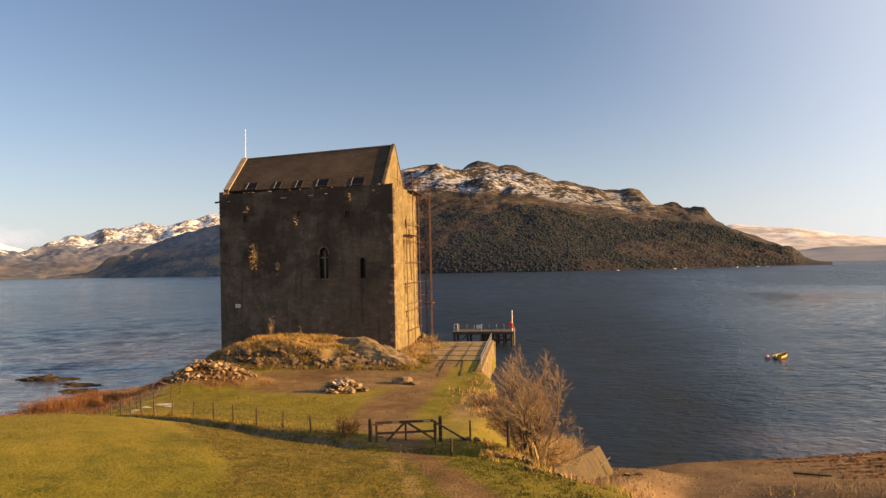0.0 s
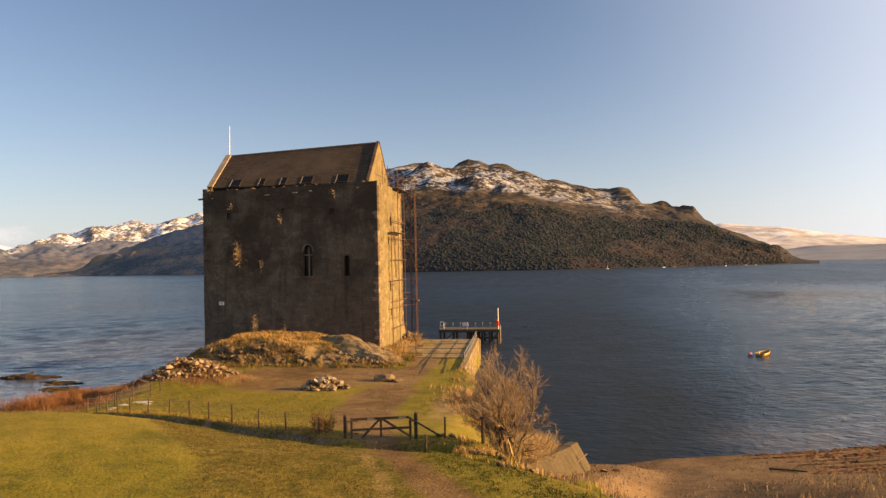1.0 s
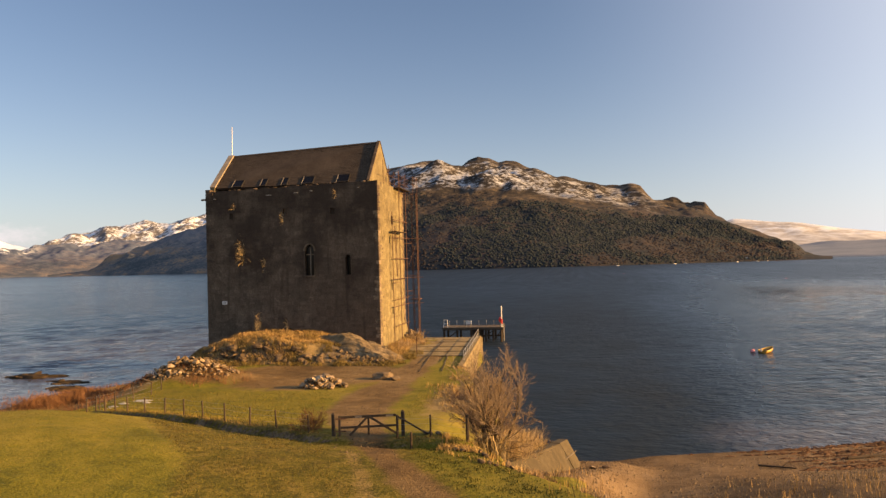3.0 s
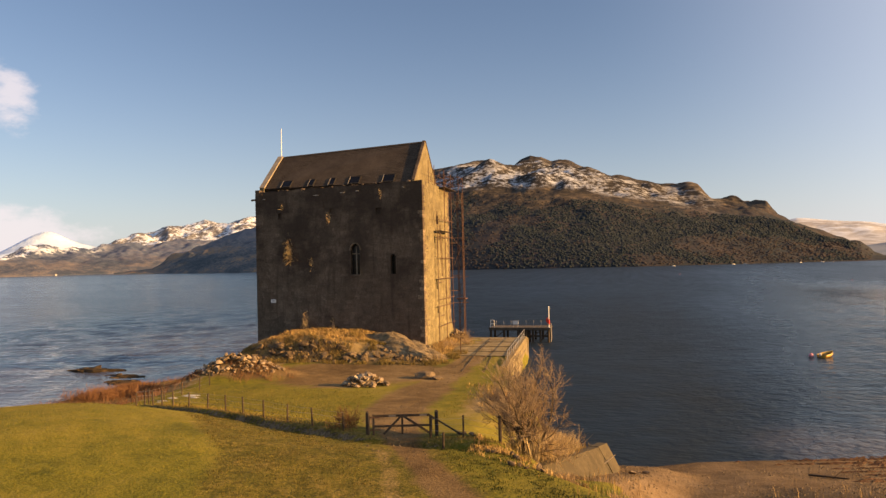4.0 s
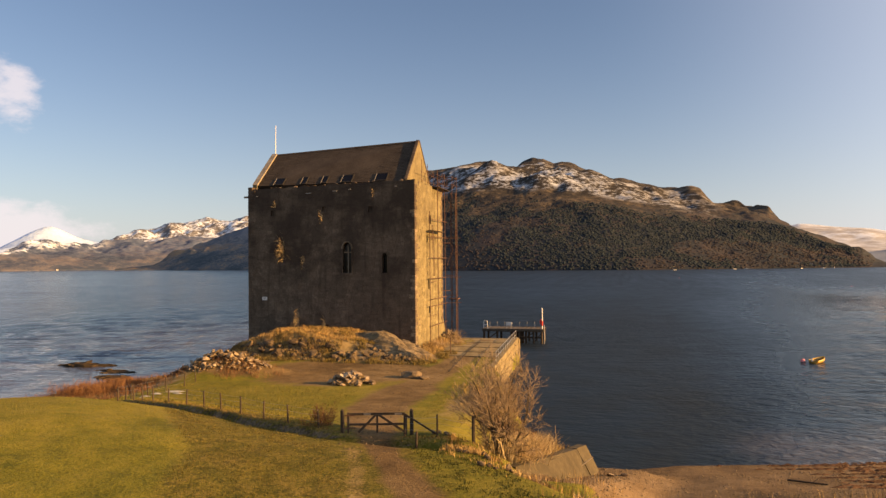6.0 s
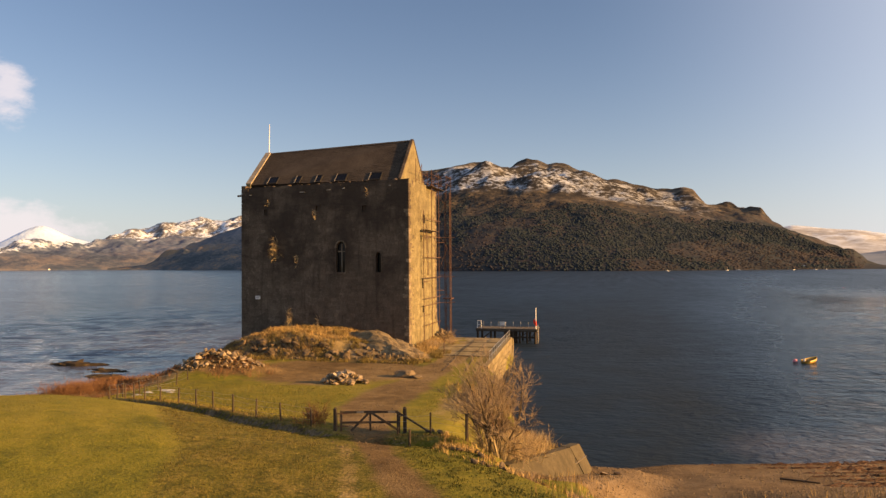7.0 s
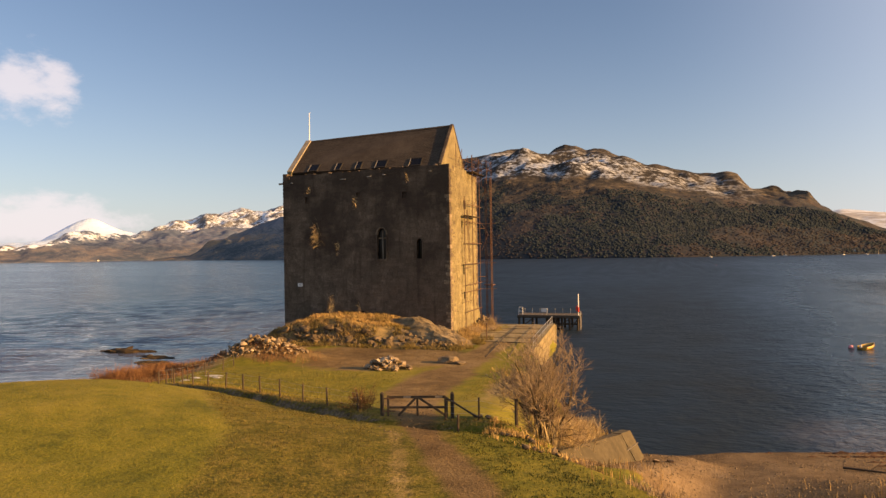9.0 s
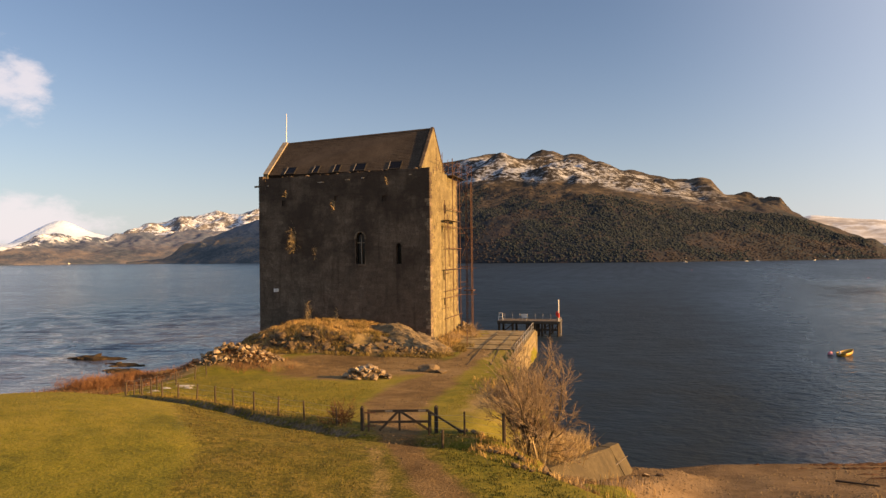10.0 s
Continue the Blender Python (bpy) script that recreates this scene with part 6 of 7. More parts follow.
def gate():
    ax, ay, bx, by = 9.6, -42.2, 12.2, -41.5
    za, zb = ground_z(ax, ay), ground_z(bx, by)
    for x, y, z, h in ((ax - 0.22, ay - 0.03, za, 1.02), (bx + 0.2, by + 0.04, zb, 1.12)):
        p = thing("gate_post", "thick square dark wooden gate post", "gate post", (x, y, z), "gate posts")
        part("post", box(bmesh.new(), (-0.07, -0.07, -0.4), (0.07, 0.07, h), 0.012), WOOD, p)
        part("cap", bar(bmesh.new(), (0, 0, h), (0, 0, h + 0.06), 0.085, 4, 0.03), WOOD, p)
    g = thing("field_gate", "dark wooden five-bar field gate with diagonal braces, closed", "gate", (ax, ay, za))
    L = math.hypot(bx - ax, by - ay)
    g.rotation_euler = (0, 0, math.atan2(by - ay, bx - ax))
    dz = zb - za
    for u in (0.05, L - 0.05):
        part("stile", box(bmesh.new(), (u - 0.05, -0.035, 0.02 + dz * u / L), (u + 0.05, 0.035, 0.94 + dz * u / L), 0.008), WOOD, g)
    for z, h in ((0.86, 0.11), (0.40, 0.10)):
        part("rail", box(bmesh.new(), (0.1, -0.018, z - h / 2), (L - 0.1, 0.018, z + h / 2), 0.006), WOOD, g)
    for u0, u1 in ((0.5, L / 2 - 0.03), (L - 0.1, L / 2 + 0.03)):
        part("brace", beam(bmesh.new(), (u0, -0.05, 0.05), (u1, -0.05, 0.86), 0.03, 0.10), WOOD, g)
    part("upright", box(bmesh.new(), (L / 2 - 0.045, 0.022, 0.02), (L / 2 + 0.045, 0.05, 0.88), 0.006), WOOD, g)
    for u in (0.9, 2.3):
        part("notice", box(bmesh.new(), (u - 0.16, -0.034, 0.82), (u + 0.16, -0.022, 0.90), 0.003), COPING, g, "small pale notice strip")
    for z in (0.22, 0.78):
        part("hinge", box(bmesh.new(), (-0.12, -0.045, z), (0.35, -0.037, z + 0.05)), RUST, g)
    part("latch", box(bmesh.new(), (L - 0.12, -0.06, 0.66), (L + 0.1, -0.036, 0.70)), RUST, g)
    s = thing("fence_strut", "slanting wooden strut bracing the gate post", "strut", (12.2, -41.6, ground_z(12.2, -41.6)))
    part("strut", beam(bmesh.new(), (-0.1, 0.02, 0.95), (1.35, 0.25, 0.05), 0.07, 0.07), WOOD, s)


gate()


# ---- bare trees and shrubs ----
def branching(seed, base_dirs, length, radius, levels, split, droop=0.0, up=0.25, shrink=0.66, wide=(0.5, 0.95)):
    """Tapered limbs that fork again and again: lists of segments by level."""
    rnd = random.Random(seed)
    out = [[] for _ in range(levels)]

    def grow(p, d, ln, r, lv):
        steps = 3 if lv < levels - 1 else 2
        pts = [(p, r)]
        for k in range(steps):
            d = (d + Vector((rnd.gauss(0, 0.17), rnd.gauss(0, 0.17), rnd.gauss(0, 0.10) + up * 0.12 - droop))).normalized()
            p = p + d * ln / steps
            pts.append((p, r * (1 - 0.5 * (k + 1) / steps)))
        out[lv].append(pts)
        if lv + 1 < levels:
            for k in range(split[lv]):
                at = rnd.uniform(0.3, 1.0)
                i = min(int(at * steps), steps - 1)
                q = pts[i][0].lerp(pts[i + 1][0], at * steps - i)
                side = Vector((rnd.gauss(0, 1), rnd.gauss(0, 1), rnd.gauss(0, 0.6))).normalized()
                nd = (d + side * rnd.uniform(*wide) + Vector((0, 0, up * 0.5))).normalized()
                grow(q, nd, ln * shrink * rnd.uniform(0.75, 1.15), max(pts[i][1] * 0.6, 0.006), lv + 1)
            grow(pts[-1][0], d, ln * shrink, max(pts[-1][1], 0.006), lv + 1)

    for p, d, f in base_dirs:
        grow(Vector(p), Vector(d).normalized(), length * f, radius * f, 0)
    return out


def limbs(paths, sides):
    verts, faces = [], []
    for pts in paths:
        prev = None
        for i, (p, r) in enumerate(pts):
            d = (pts[min(i + 1, len(pts) - 1)][0] - pts[max(i - 1, 0)][0]).normalized()
            a = d.orthogonal().normalized()
            b = d.cross(a)
            n0 = len(verts)
            for k in range(sides):
                t = 2 * math.pi * k / sides
                verts.append(p + (a * math.cos(t) + b * math.sin(t)) * r)
            if prev is not None:
                for k in range(sides):
                    faces.append((prev + k, prev + (k + 1) % sides, n0 + (k + 1) % sides, n0 + k))
            prev = n0
    return raw_mesh("limbs", verts, faces)


def bare_tree(x, y, seed):
    t = thing("bare_tree", "leafless many-stemmed tree with fine pale brown twigs", "tree", (x, y, ground_z(x, y) - 0.1))
    rnd = random.Random(seed)
    stems = []
    for k in range(11):
        a = 2.4 * k + rnd.uniform(-0.3, 0.3)
        o = 0.05 + 0.36 * (k / 10) ** 1.2
        stems.append(((math.cos(a) * 0.25, math.sin(a) * 0.25, 0), (math.cos(a) * o, math.sin(a) * o, 1.0), 1.15 - 0.28 * k / 10))
    # low boughs that spread over the wall and the fence
    stems += [((0.1, -0.1, 0.2), (1.0, -0.25, 0.45), 0.5), ((0.15, 0.1, 0.3), (1.0, 0.3, 0.75), 0.62), ((-0.1, 0, 0.4), (-1.0, 0.2, 0.75), 0.62)]
    lv = branching(seed, stems, 2.22, 0.066, 5, (4, 4, 4, 4), up=0.20, shrink=0.56, wide=(0.6, 1.2))
    for s in lv[0]:
        part_of("stem", limbs([s], 7), BARK, t)
    part_of("branching", limbs(lv[1], 5), BARK, t)["kind"] = "stuff"
    part_of("twig_mass", limbs(lv[2] + lv[3], 3), TWIG, t)["kind"] = "stuff"
    part_of("crown", limbs(lv[4], 3), TWIG, t, "haze of fine bare twigs")["kind"] = "stuff"
    return t


bare_tree(16.3, -41.2, 7)


def scrub(name, label, x, y, spread, tall, n, seed, material):
    """A clump of dead stems."""
    s = thing(name, label, "shrub", (x, y, ground_z(x, y)))
    rnd = random.Random(seed)
    dirs = [((rnd.gauss(0, spread * 0.3), rnd.gauss(0, spread * 0.3), -0.1), (rnd.gauss(0, 0.45), rnd.gauss(0, 0.45), 1.0), rnd.uniform(0.6, 1.1)) for _ in range(n)]
    lv = branching(seed, dirs, tall * 0.55, 0.014, 3, (3, 3), up=0.2, droop=0.03)
    part_of("stem_mass", limbs(lv[0], 4), material, s)["kind"] = "stuff"
    part_of("twig_mass", limbs(lv[1] + lv[2], 3), material, s)["kind"] = "stuff"


scrub("dead_bush", "small brown leafless bush beside the gate", 7.9, -41.3, 0.9, 1.1, 40, 5, BRACKEN)
scrub("bracken_clump", "clump of golden dead bracken under the tree", 17.0, -40.5, 1.5, 1.4, 130, 6, PALE_STRAW)
scrub("bracken_clump", "clump of golden dead bracken under the tree", 17.2, -39.0, 1.3, 1.2, 70, 8, REED)
cover("golden_bracken", "golden dead bracken beside the bare tree", blades(scatter(26000, 15.6, 19.2, -42.6, -35.5, lambda x, y: np.exp(-((x - 17.5) / 0.9) ** 2 - ((y + 39.4) / 1.9) ** 2) * smooth01((wall_line(y) + 0.15 - x) / 0.3) * (0.3 + 0.7 * (fbm(x, y, 0.8, 59) > -0.1)), 25), (0.4, 1.45), 0.8, 0.016, 25), PALE_STRAW)
cover("beach_scrub", "brown dead stalks where the bank meets the beach", blades(scatter(26000, 18.0, 26, -52, -42.5, lambda x, y: smooth01((x - wall_line(y) - 0.2) / 0.5) * (fbm(x, y, 1.2, 69) > 0.0), 26), (0.06, 0.28), 1.2, 0.009, 26), REED)
scrub("bracken_clump", "clump of dead bracken on the bank", 16.2, -41.2, 1.0, 1.0, 36, 9, STRAW)
scrub("bracken_clump", "tall clump of rust-brown dead bracken above the shore", -22.6, -23.0, 3.2, 1.2, 170, 31, BRACKEN)
scrub("bracken_clump", "tall clump of rust-brown dead bracken above the shore", -20.6, -21.8, 3.0, 1.1, 150, 32, BRACKEN)
scrub("bramble", "brown leafless brambles on the bank", 14.6, -33.0, 1.6, 0.9, 46, 10, BRACKEN)
scrub("bramble", "brown leafless brambles on the bank", 13.2, -26.5, 1.5, 0.8, 40, 11, BRACKEN)
scrub("bramble", "brown leafless scrub at the castle corner", 2.0, 2.5, 1.4, 1.2, 44, 12, TWIG)
scrub("bramble", "brown leafless scrub at the castle corner", 3.3, 6.0, 1.2, 1.1, 40, 13, TWIG)
scrub("bramble", "brown leafless scrub at the castle corner", 2.2, 9.0, 1.2, 1.5, 40, 14, TWIG)


# ---- sea wall, causeway and pier ----
def sea_wall():
    w = thing("sea_wall", "cracked sloping concrete sea wall at the head of the beach", "sea wall", (18.5, -38.0, 0))

    def ring(f, dip=0.0):
        x, y, z = 17.15 + 2.5 * f, -42.6 + 9.1 * f, 3.5 - 1.36 * f - dip
        foot = 2.1 - 1.5 * f
        return [(x - 18.5 - 0.5, y + 38 + 0.2, -0.6), (x - 18.5 - 0.35, y + 38 + 0.12, z), (x - 18.5 + 0.1, y + 38 - 0.05, z + 0.02), (x - 18.5 + 0.95 + 0.25 * (1 - f), y + 38 - 0.45, foot - 0.1), (x - 18.5 + 1.1, y + 38 - 0.5, -0.6)]

    def rows(a, b, n):
        out = []
        for k in range(n + 1):
            r = ring(a + (b - a) * k / n)
            out.append([(p[0] + 0.03 * noise.noise(Vector((k, i, 1))), p[1], p[2] + 0.03 * noise.noise(Vector((k, i, 5)))) for i, p in enumerate(r)])
        return out
    part("wall_body", prism(bmesh.new(), rows(0.0, 0.815, 10)), CONCRETE, w)
    end = part("broken_end", prism(bmesh.new(), rows(0.835, 1.0, 4)), CONCRETE, w)
    end.matrix_basis = pose(0.05, 0.03, -0.05, 0.8, -1.2, 1.2)
    s = thing("leaning_pole", "pale yellowed pole leaning on the sea wall", "pole", (20.0, -35.2, 0.9))
    part("pole", bar(bmesh.new(), (-0.75, -0.75, 0.62), (0.1, -0.1, 1.18), 0.03, 7, 0.025), COPING, s)


sea_wall()


def causeway():
    c = thing("causeway", "paved stone causeway with retaining wall beside the castle", "causeway", (6, 0, 2.5))
    # retaining wall of coursed blocks along the water
    def edge(f):
        return Vector((10.6 - 1.35 * f, -11.0 + 24.0 * f, 0))
    for k in range(26):
        for j in range(5):
            f0, f1 = k / 26, (k + 1) / 26
            if j % 2:
                f0, f1 = min(1, f0 + 0.5 / 26), min(1, f1 + 0.5 / 26)
            if f1 - f0 < 0.005:
                continue
            a, b = edge(f0), edge(f1)
            z0 = -0.35 + j * 0.62
            o = 0.03 * noise.noise(Vector((k * 1.7, j * 2.3, 4)))
            bm = bmesh.new()
            vs = [bm.verts.new((p.x - 6 + dx + o, p.y + s, z - 2.5)) for z in (z0 + 0.012, z0 + 0.608) for p, s, dx in ((a, 0.012, -0.5), (b, -0.012, -0.5), (b, -0.012, 0.12 - 0.03 * j), (a, 0.012, 0.12 - 0.03 * j))]
            for q in ((0, 3, 2, 1), (4, 5, 6, 7), (0, 1, 5, 4), (1, 2, 6, 5), (2, 3, 7, 6), (3, 0, 4, 7)):
                bm.faces.new([vs[i] for i in q])
            bmesh.ops.recalc_face_normals(bm, faces=bm.faces)
            part("wall_block", bm, PAVING, c)
    for k in range(9):
        x0, x1 = 2.2 + k * 0.80, 2.2 + (k + 1) * 0.80
        for j in range(5):
            part("end_block", box(bmesh.new(), (x0 - 6 + 0.01, 12.85, -2.85 + j * 0.58), (x1 - 6 - 0.01, 13.4, -2.85 + (j + 1) * 0.58 - 0.012), 0.02), PAVING, c)
    # deck slabs with low timber sleepers across
    rnd = random.Random(15)
    y = -3.2
    while y < 12.6:
        x = 3.4 - 0.1 * max(0, min(9, y + 6.4))
        while x < 9.2 - 0.055 * y:
            w = min(rnd.uniform(1.0, 1.7), 9.5 - 0.055 * y - x)
            z = 0.02 + rnd.uniform(-0.012, 0.012)
            if w > 0.25:
                part("slab", box(bmesh.new(), (x - 6 + 0.015, y + 0.015, z - 0.12), (x - 6 + w - 0.015, y + 1.6 - 0.015, z), 0.015), PAVING, c)
            x += w
        y += 1.6
    for y in (-3.2, 0.2, 4.2, 8.6):
        part("sleeper", box(bmesh.new(), (3.9 - 0.1 * max(0, y + 6) - 6, y - 0.07, 0.0), (9.2 - 0.05 * y - 6, y + 0.07, 0.06), 0.015), WOOD, c)
    # low dark strips along the lines that lead the track onto the deck
    for a, b in (((5.2, 9.6), (5.75, -0.4)), ((5.75, -0.4), (6.95, -13.0)), ((7.8, -3.0), (8.9, -12.6))):
        part("kerb_timber", beam(bmesh.new(), (a[0] - 6, a[1], 0.015), (b[0] - 6, b[1], 0.03), 0.10, 0.05), WOOD, c)
    # handrail along the water
    r = thing("handrail", "grey steel handrail along the edge of the causeway", "handrail", (9.6, 0, 2.55))
    pts = [edge(0.14 + 0.84 * k / 10) - Vector((9.6 + 0.25, 0, 0)) for k in range(11)]
    for p in pts:
        part("post", bar(bmesh.new(), (p.x, p.y, -0.1), (p.x, p.y, 1.1), 0.03, 8), STEEL, r)
    for z in (0.58, 1.08):
        bm = bmesh.new()
        for a, b in zip(pts, pts[1:]):
            bar(bm, (a.x, a.y, z), (b.x, b.y, z), 0.026, 8)
        part("rail", bm, STEEL, r)


causeway()


def pier():
    p = thing("pier", "dark timber pier on piles with a plank deck", "pier", (5.93, 31.5, 0))
    x0, x1, y0, y1, z = -4.55, 4.55, -1.8, 2.0, 2.13
    n = 40
    for k in range(n):
        a, b = x0 + (x1 - x0) * k / n, x0 + (x1 - x0) * (k + 1) / n
        part("plank", box(bmesh.new(), (a + 0.012, y0, z - 0.06), (b - 0.012, y1, z + 0.01 * (k % 3))), GREYWOOD, p)
    for y in (y0 + 0.1, 0.1, y1 - 0.1):
        part("bearer", box(bmesh.new(), (x0, y - 0.12, z - 0.42), (x1, y + 0.12, z - 0.065), 0.015), WOOD, p)
    part("fascia", box(bmesh.new(), (x0, y0 - 0.09, z - 0.34), (x1, y0 - 0.01, z + 0.02), 0.01), GREYWOOD, p)
    for x in (-4.3, -2.3, -0.2, 0.9, 2.0, 3.1, 4.3):
        for y in (y0 + 0.15, y1 - 0.15):
            part("pile", bar(bmesh.new(), (x, y, -2.0), (x, y, z - 0.4), 0.17, 10), WOOD, p)
    for a, b in (((-4.3, -2.3)), ((0.9, 3.1)), ((3.1, 4.3))):
        part("brace", beam(bmesh.new(), (a, y0 + 0.15, 0.1), (b, y0 + 0.15, z - 0.5), 0.1, 0.14), WOOD, p)
    for k in range(5):
        part("fender_board", box(bmesh.new(), (-0.3 + 0.4 * k, y0 + 0.38, -0.2), (0.06 + 0.4 * k, y0 + 0.44, z - 0.43), 0.01), WOOD, p)
    part("bracing_beam", box(bmesh.new(), (-0.2, y0 + 0.2, 0.75), (4.3, y0 + 0.36, 1.0), 0.01), WOOD, p)
    for k in range(8):
        x = x0 + 0.5 + k * 1.15
        part("bollard_rail_post", bar(bmesh.new(), (x, y1 - 0.2, z), (x, y1 - 0.2, z + 0.75), 0.035, 7), STEEL, p)
    part("ladder_rail", bar(bmesh.new(), (x1 + 0.1, y0 + 0.3, -0.6), (x1 + 0.1, y0 + 0.3, z + 0.6), 0.035, 7), STEEL, p)
    part("ladder_rail", bar(bmesh.new(), (x1 + 0.1, y0 + 0.75, -0.6), (x1 + 0.1, y0 + 0.75, z + 0.6), 0.035, 7), STEEL, p)
    for k in range(7):
        part("ladder_rung", bar(bmesh.new(), (x1 + 0.1, y0 + 0.3, -0.3 + 0.32 * k), (x1 + 0.1, y0 + 0.75, -0.3 + 0.32 * k), 0.022, 6), STEEL, p)
    b = thing("beacon_post", "white navigation post with a red band on the pier", "post", (10.3, 29.95, z))
    part("post", bar(bmesh.new(), (0, 0, 0), (0, 0, 3.0), 0.075, 10), WHITE, b)
    part("red_band", bar(bmesh.new(), (0, 0, 0.5), (0, 0, 1.2), 0.13, 10), RED, b, "red painted band")
    lb = thing("lifebuoy_case", "red plastic lifebuoy case on a short post on the pier", "lifebuoy", (9.80, 33.05, z))
    part("case", prism(bmesh.new(), [[(0.23 * r * math.cos(6.2832 * k / 14), y, 0.80 + 0.40 * r * math.sin(6.2832 * k / 14)) for k in range(14)] for y, r in ((-0.12, 0.82), (-0.08, 1.0), (0.08, 1.0), (0.12, 0.82))]), RED, lb)
    part("post", bar(bmesh.new(), (0, 0.16, 0), (0, 0.16, 1.2), 0.045, 7), GREYWOOD, lb)
    part("top_mark", bar(bmesh.new(), (0, 0, 3.0), (0, 0, 3.12), 0.13, 8, 0.05), WHITE, b)
    s = thing("pier_sign", "small white board on two legs at the pier", "sign", (5.35, 30.0, z))
    part("board", box(bmesh.new(), (-0.42, -0.03, 0.45), (0.42, 0.03, 1.0), 0.01), WHITE, s)
    for x in (-0.32, 0.32):
        part("leg", bar(bmesh.new(), (x, 0.05, 0), (x, 0.05, 0.95), 0.03, 6), STEEL, s)
    l = thing("mooring_hoop", "small white tubular steel hoop at the pier end", "hoop", (1.85, 30.0, z))
    for x in (-0.32, 0.32):
        part("upright", bar(bmesh.new(), (x, 0, 0), (x * 0.75, 0.1, 1.15), 0.04, 8), WHITE, l)
    for h in (0.55, 1.12):
        part("crossbar", bar(bmesh.new(), (-0.3, 0.05, h), (0.3, 0.05, h), 0.04, 8), WHITE, l)


pier()


# ---- scaffolding on the east wall, and the hoist mast behind it ----
def scaffolding():
    s = thing("scaffolding", "rusty tube scaffolding against the east wall", "scaffolding", (0, 0, 2.5))
    for y in (4.6, 8.2, 11.6):
        part("standard", bar(bmesh.new(), (0.4, y, -0.3), (0.4, y, 20.6 if y > 5 else 15.5), 0.045, 6), RUST, s)
    for k, z in enumerate((2.2, 4.5, 5.3, 7.7, 10.1, 12.6, 14.6)):
        a = 4.4 if k % 2 else 5.2
        part("ledger", bar(bmesh.new(), (0.42, a, z), (0.42, 12.3, z), 0.042, 6), RUST, s)
        if k in (1, 3, 5):
            part("transom", bar(bmesh.new(), (0.2, 11.8, z), (2.2, 12.6, z), 0.03, 6), RUST, s)
    for z in (3.4, 7.3, 12.4):
        part("short_ledger", bar(bmesh.new(), (0.42, 4.4, z), (0.42, 7.2, z), 0.03, 6), RUST, s)
    # return bay round the back corner, tied to the hoist mast
    part("standard", bar(bmesh.new(), (0.05, 12.95, -0.6), (0.05, 12.95, 17.2), 0.04, 6), RUST, s)
    for z in (5.4, 7.9):
        part("ledger", bar(bmesh.new(), (-0.1, 12.9, z), (1.15, 13.2, z), 0.035, 6), RUST, s)
    for a, b in (((0.05, 12.95, 13.0), (1.1, 13.1, 11.3)), ((1.1, 13.1, 11.3), (0.3, 12.95, 9.2)), ((0.5, 12.95, 17.3), (1.1, 13.1, 16.3))):
        part("brace", bar(bmesh.new(), a, b, 0.03, 6), RUST, s)
    # working platform and toe board high on the wall
    for k in range(3):
        part("board", box(bmesh.new(), (0.15 + 0.26 * k, 4.4, 13.22), (0.38 + 0.26 * k, 9.6, 13.27)), WOOD, s)
    # ladder
    for y in (5.0, 5.45):
        part("ladder_stile", bar(bmesh.new(), (0.75, y, 8.0), (0.55, y, 13.9), 0.03, 6), RUST, s)
    for k in range(18):
        part("rung", bar(bmesh.new(), (0.74 - 0.01 * k, 5.0, 8.3 + 0.31 * k), (0.74 - 0.01 * k, 5.45, 8.3 + 0.31 * k), 0.02, 5), RUST, s)
    # cage on the wall head behind the gable
    top = thing("scaffolding", "rusty scaffold cage on the wall head beside the gable", "scaffolding", (0, 0, 21.0))
    for x, y, h in ((-0.4, 4.2, 3.6), (-0.4, 6.8, 3.3), (-0.4, 9.4, 2.4), (0.6, 7.6, 2.5), (0.6, 10.0, 2.2), (1.7, 10.2, 2.0), (1.7, 12.6, 2.2), (0.4, 12.8, 2.2), (-0.4, 12.3, 2.0)):
        part("standard", bar(bmesh.new(), (x, y, -1.2), (x, y, 0.82 * h), 0.028, 6), RUST, top)
    for z in (0.6, 1.5):
        for a, b in (((-0.4, 3.6), (-0.4, 12.6)), ((0.6, 7.0), (0.6, 12.9)), ((1.7, 9.6), (1.7, 13.0)), ((-0.6, 12.5), (2.0, 12.6)), ((-0.6, 9.9), (2.0, 10.1)), ((-0.6, 7.4), (0.8, 7.6))):
            part("ledger", bar(bmesh.new(), (*a, z), (*b, z), 0.024, 6), RUST, top)
    for a, b in (((-0.4, 4.2, -0.2), (-0.4, 6.8, 2.6)), ((-0.4, 9.4, 2.2), (-0.4, 6.8, 0.2)), ((0.6, 7.6, 0.1), (0.6, 10.0, 2.0)), ((1.7, 10.2, 0.0), (1.7, 12.6, 1.8))):
        part("brace", bar(bmesh.new(), a, b, 0.022, 6), RUST, top)
    for k in range(3):
        part("board", box(bmesh.new(), (0.0 + 0.27 * k, 7.2, 0.02), (0.24 + 0.27 * k, 12.9, 0.07)), WOOD, top)


scaffolding()


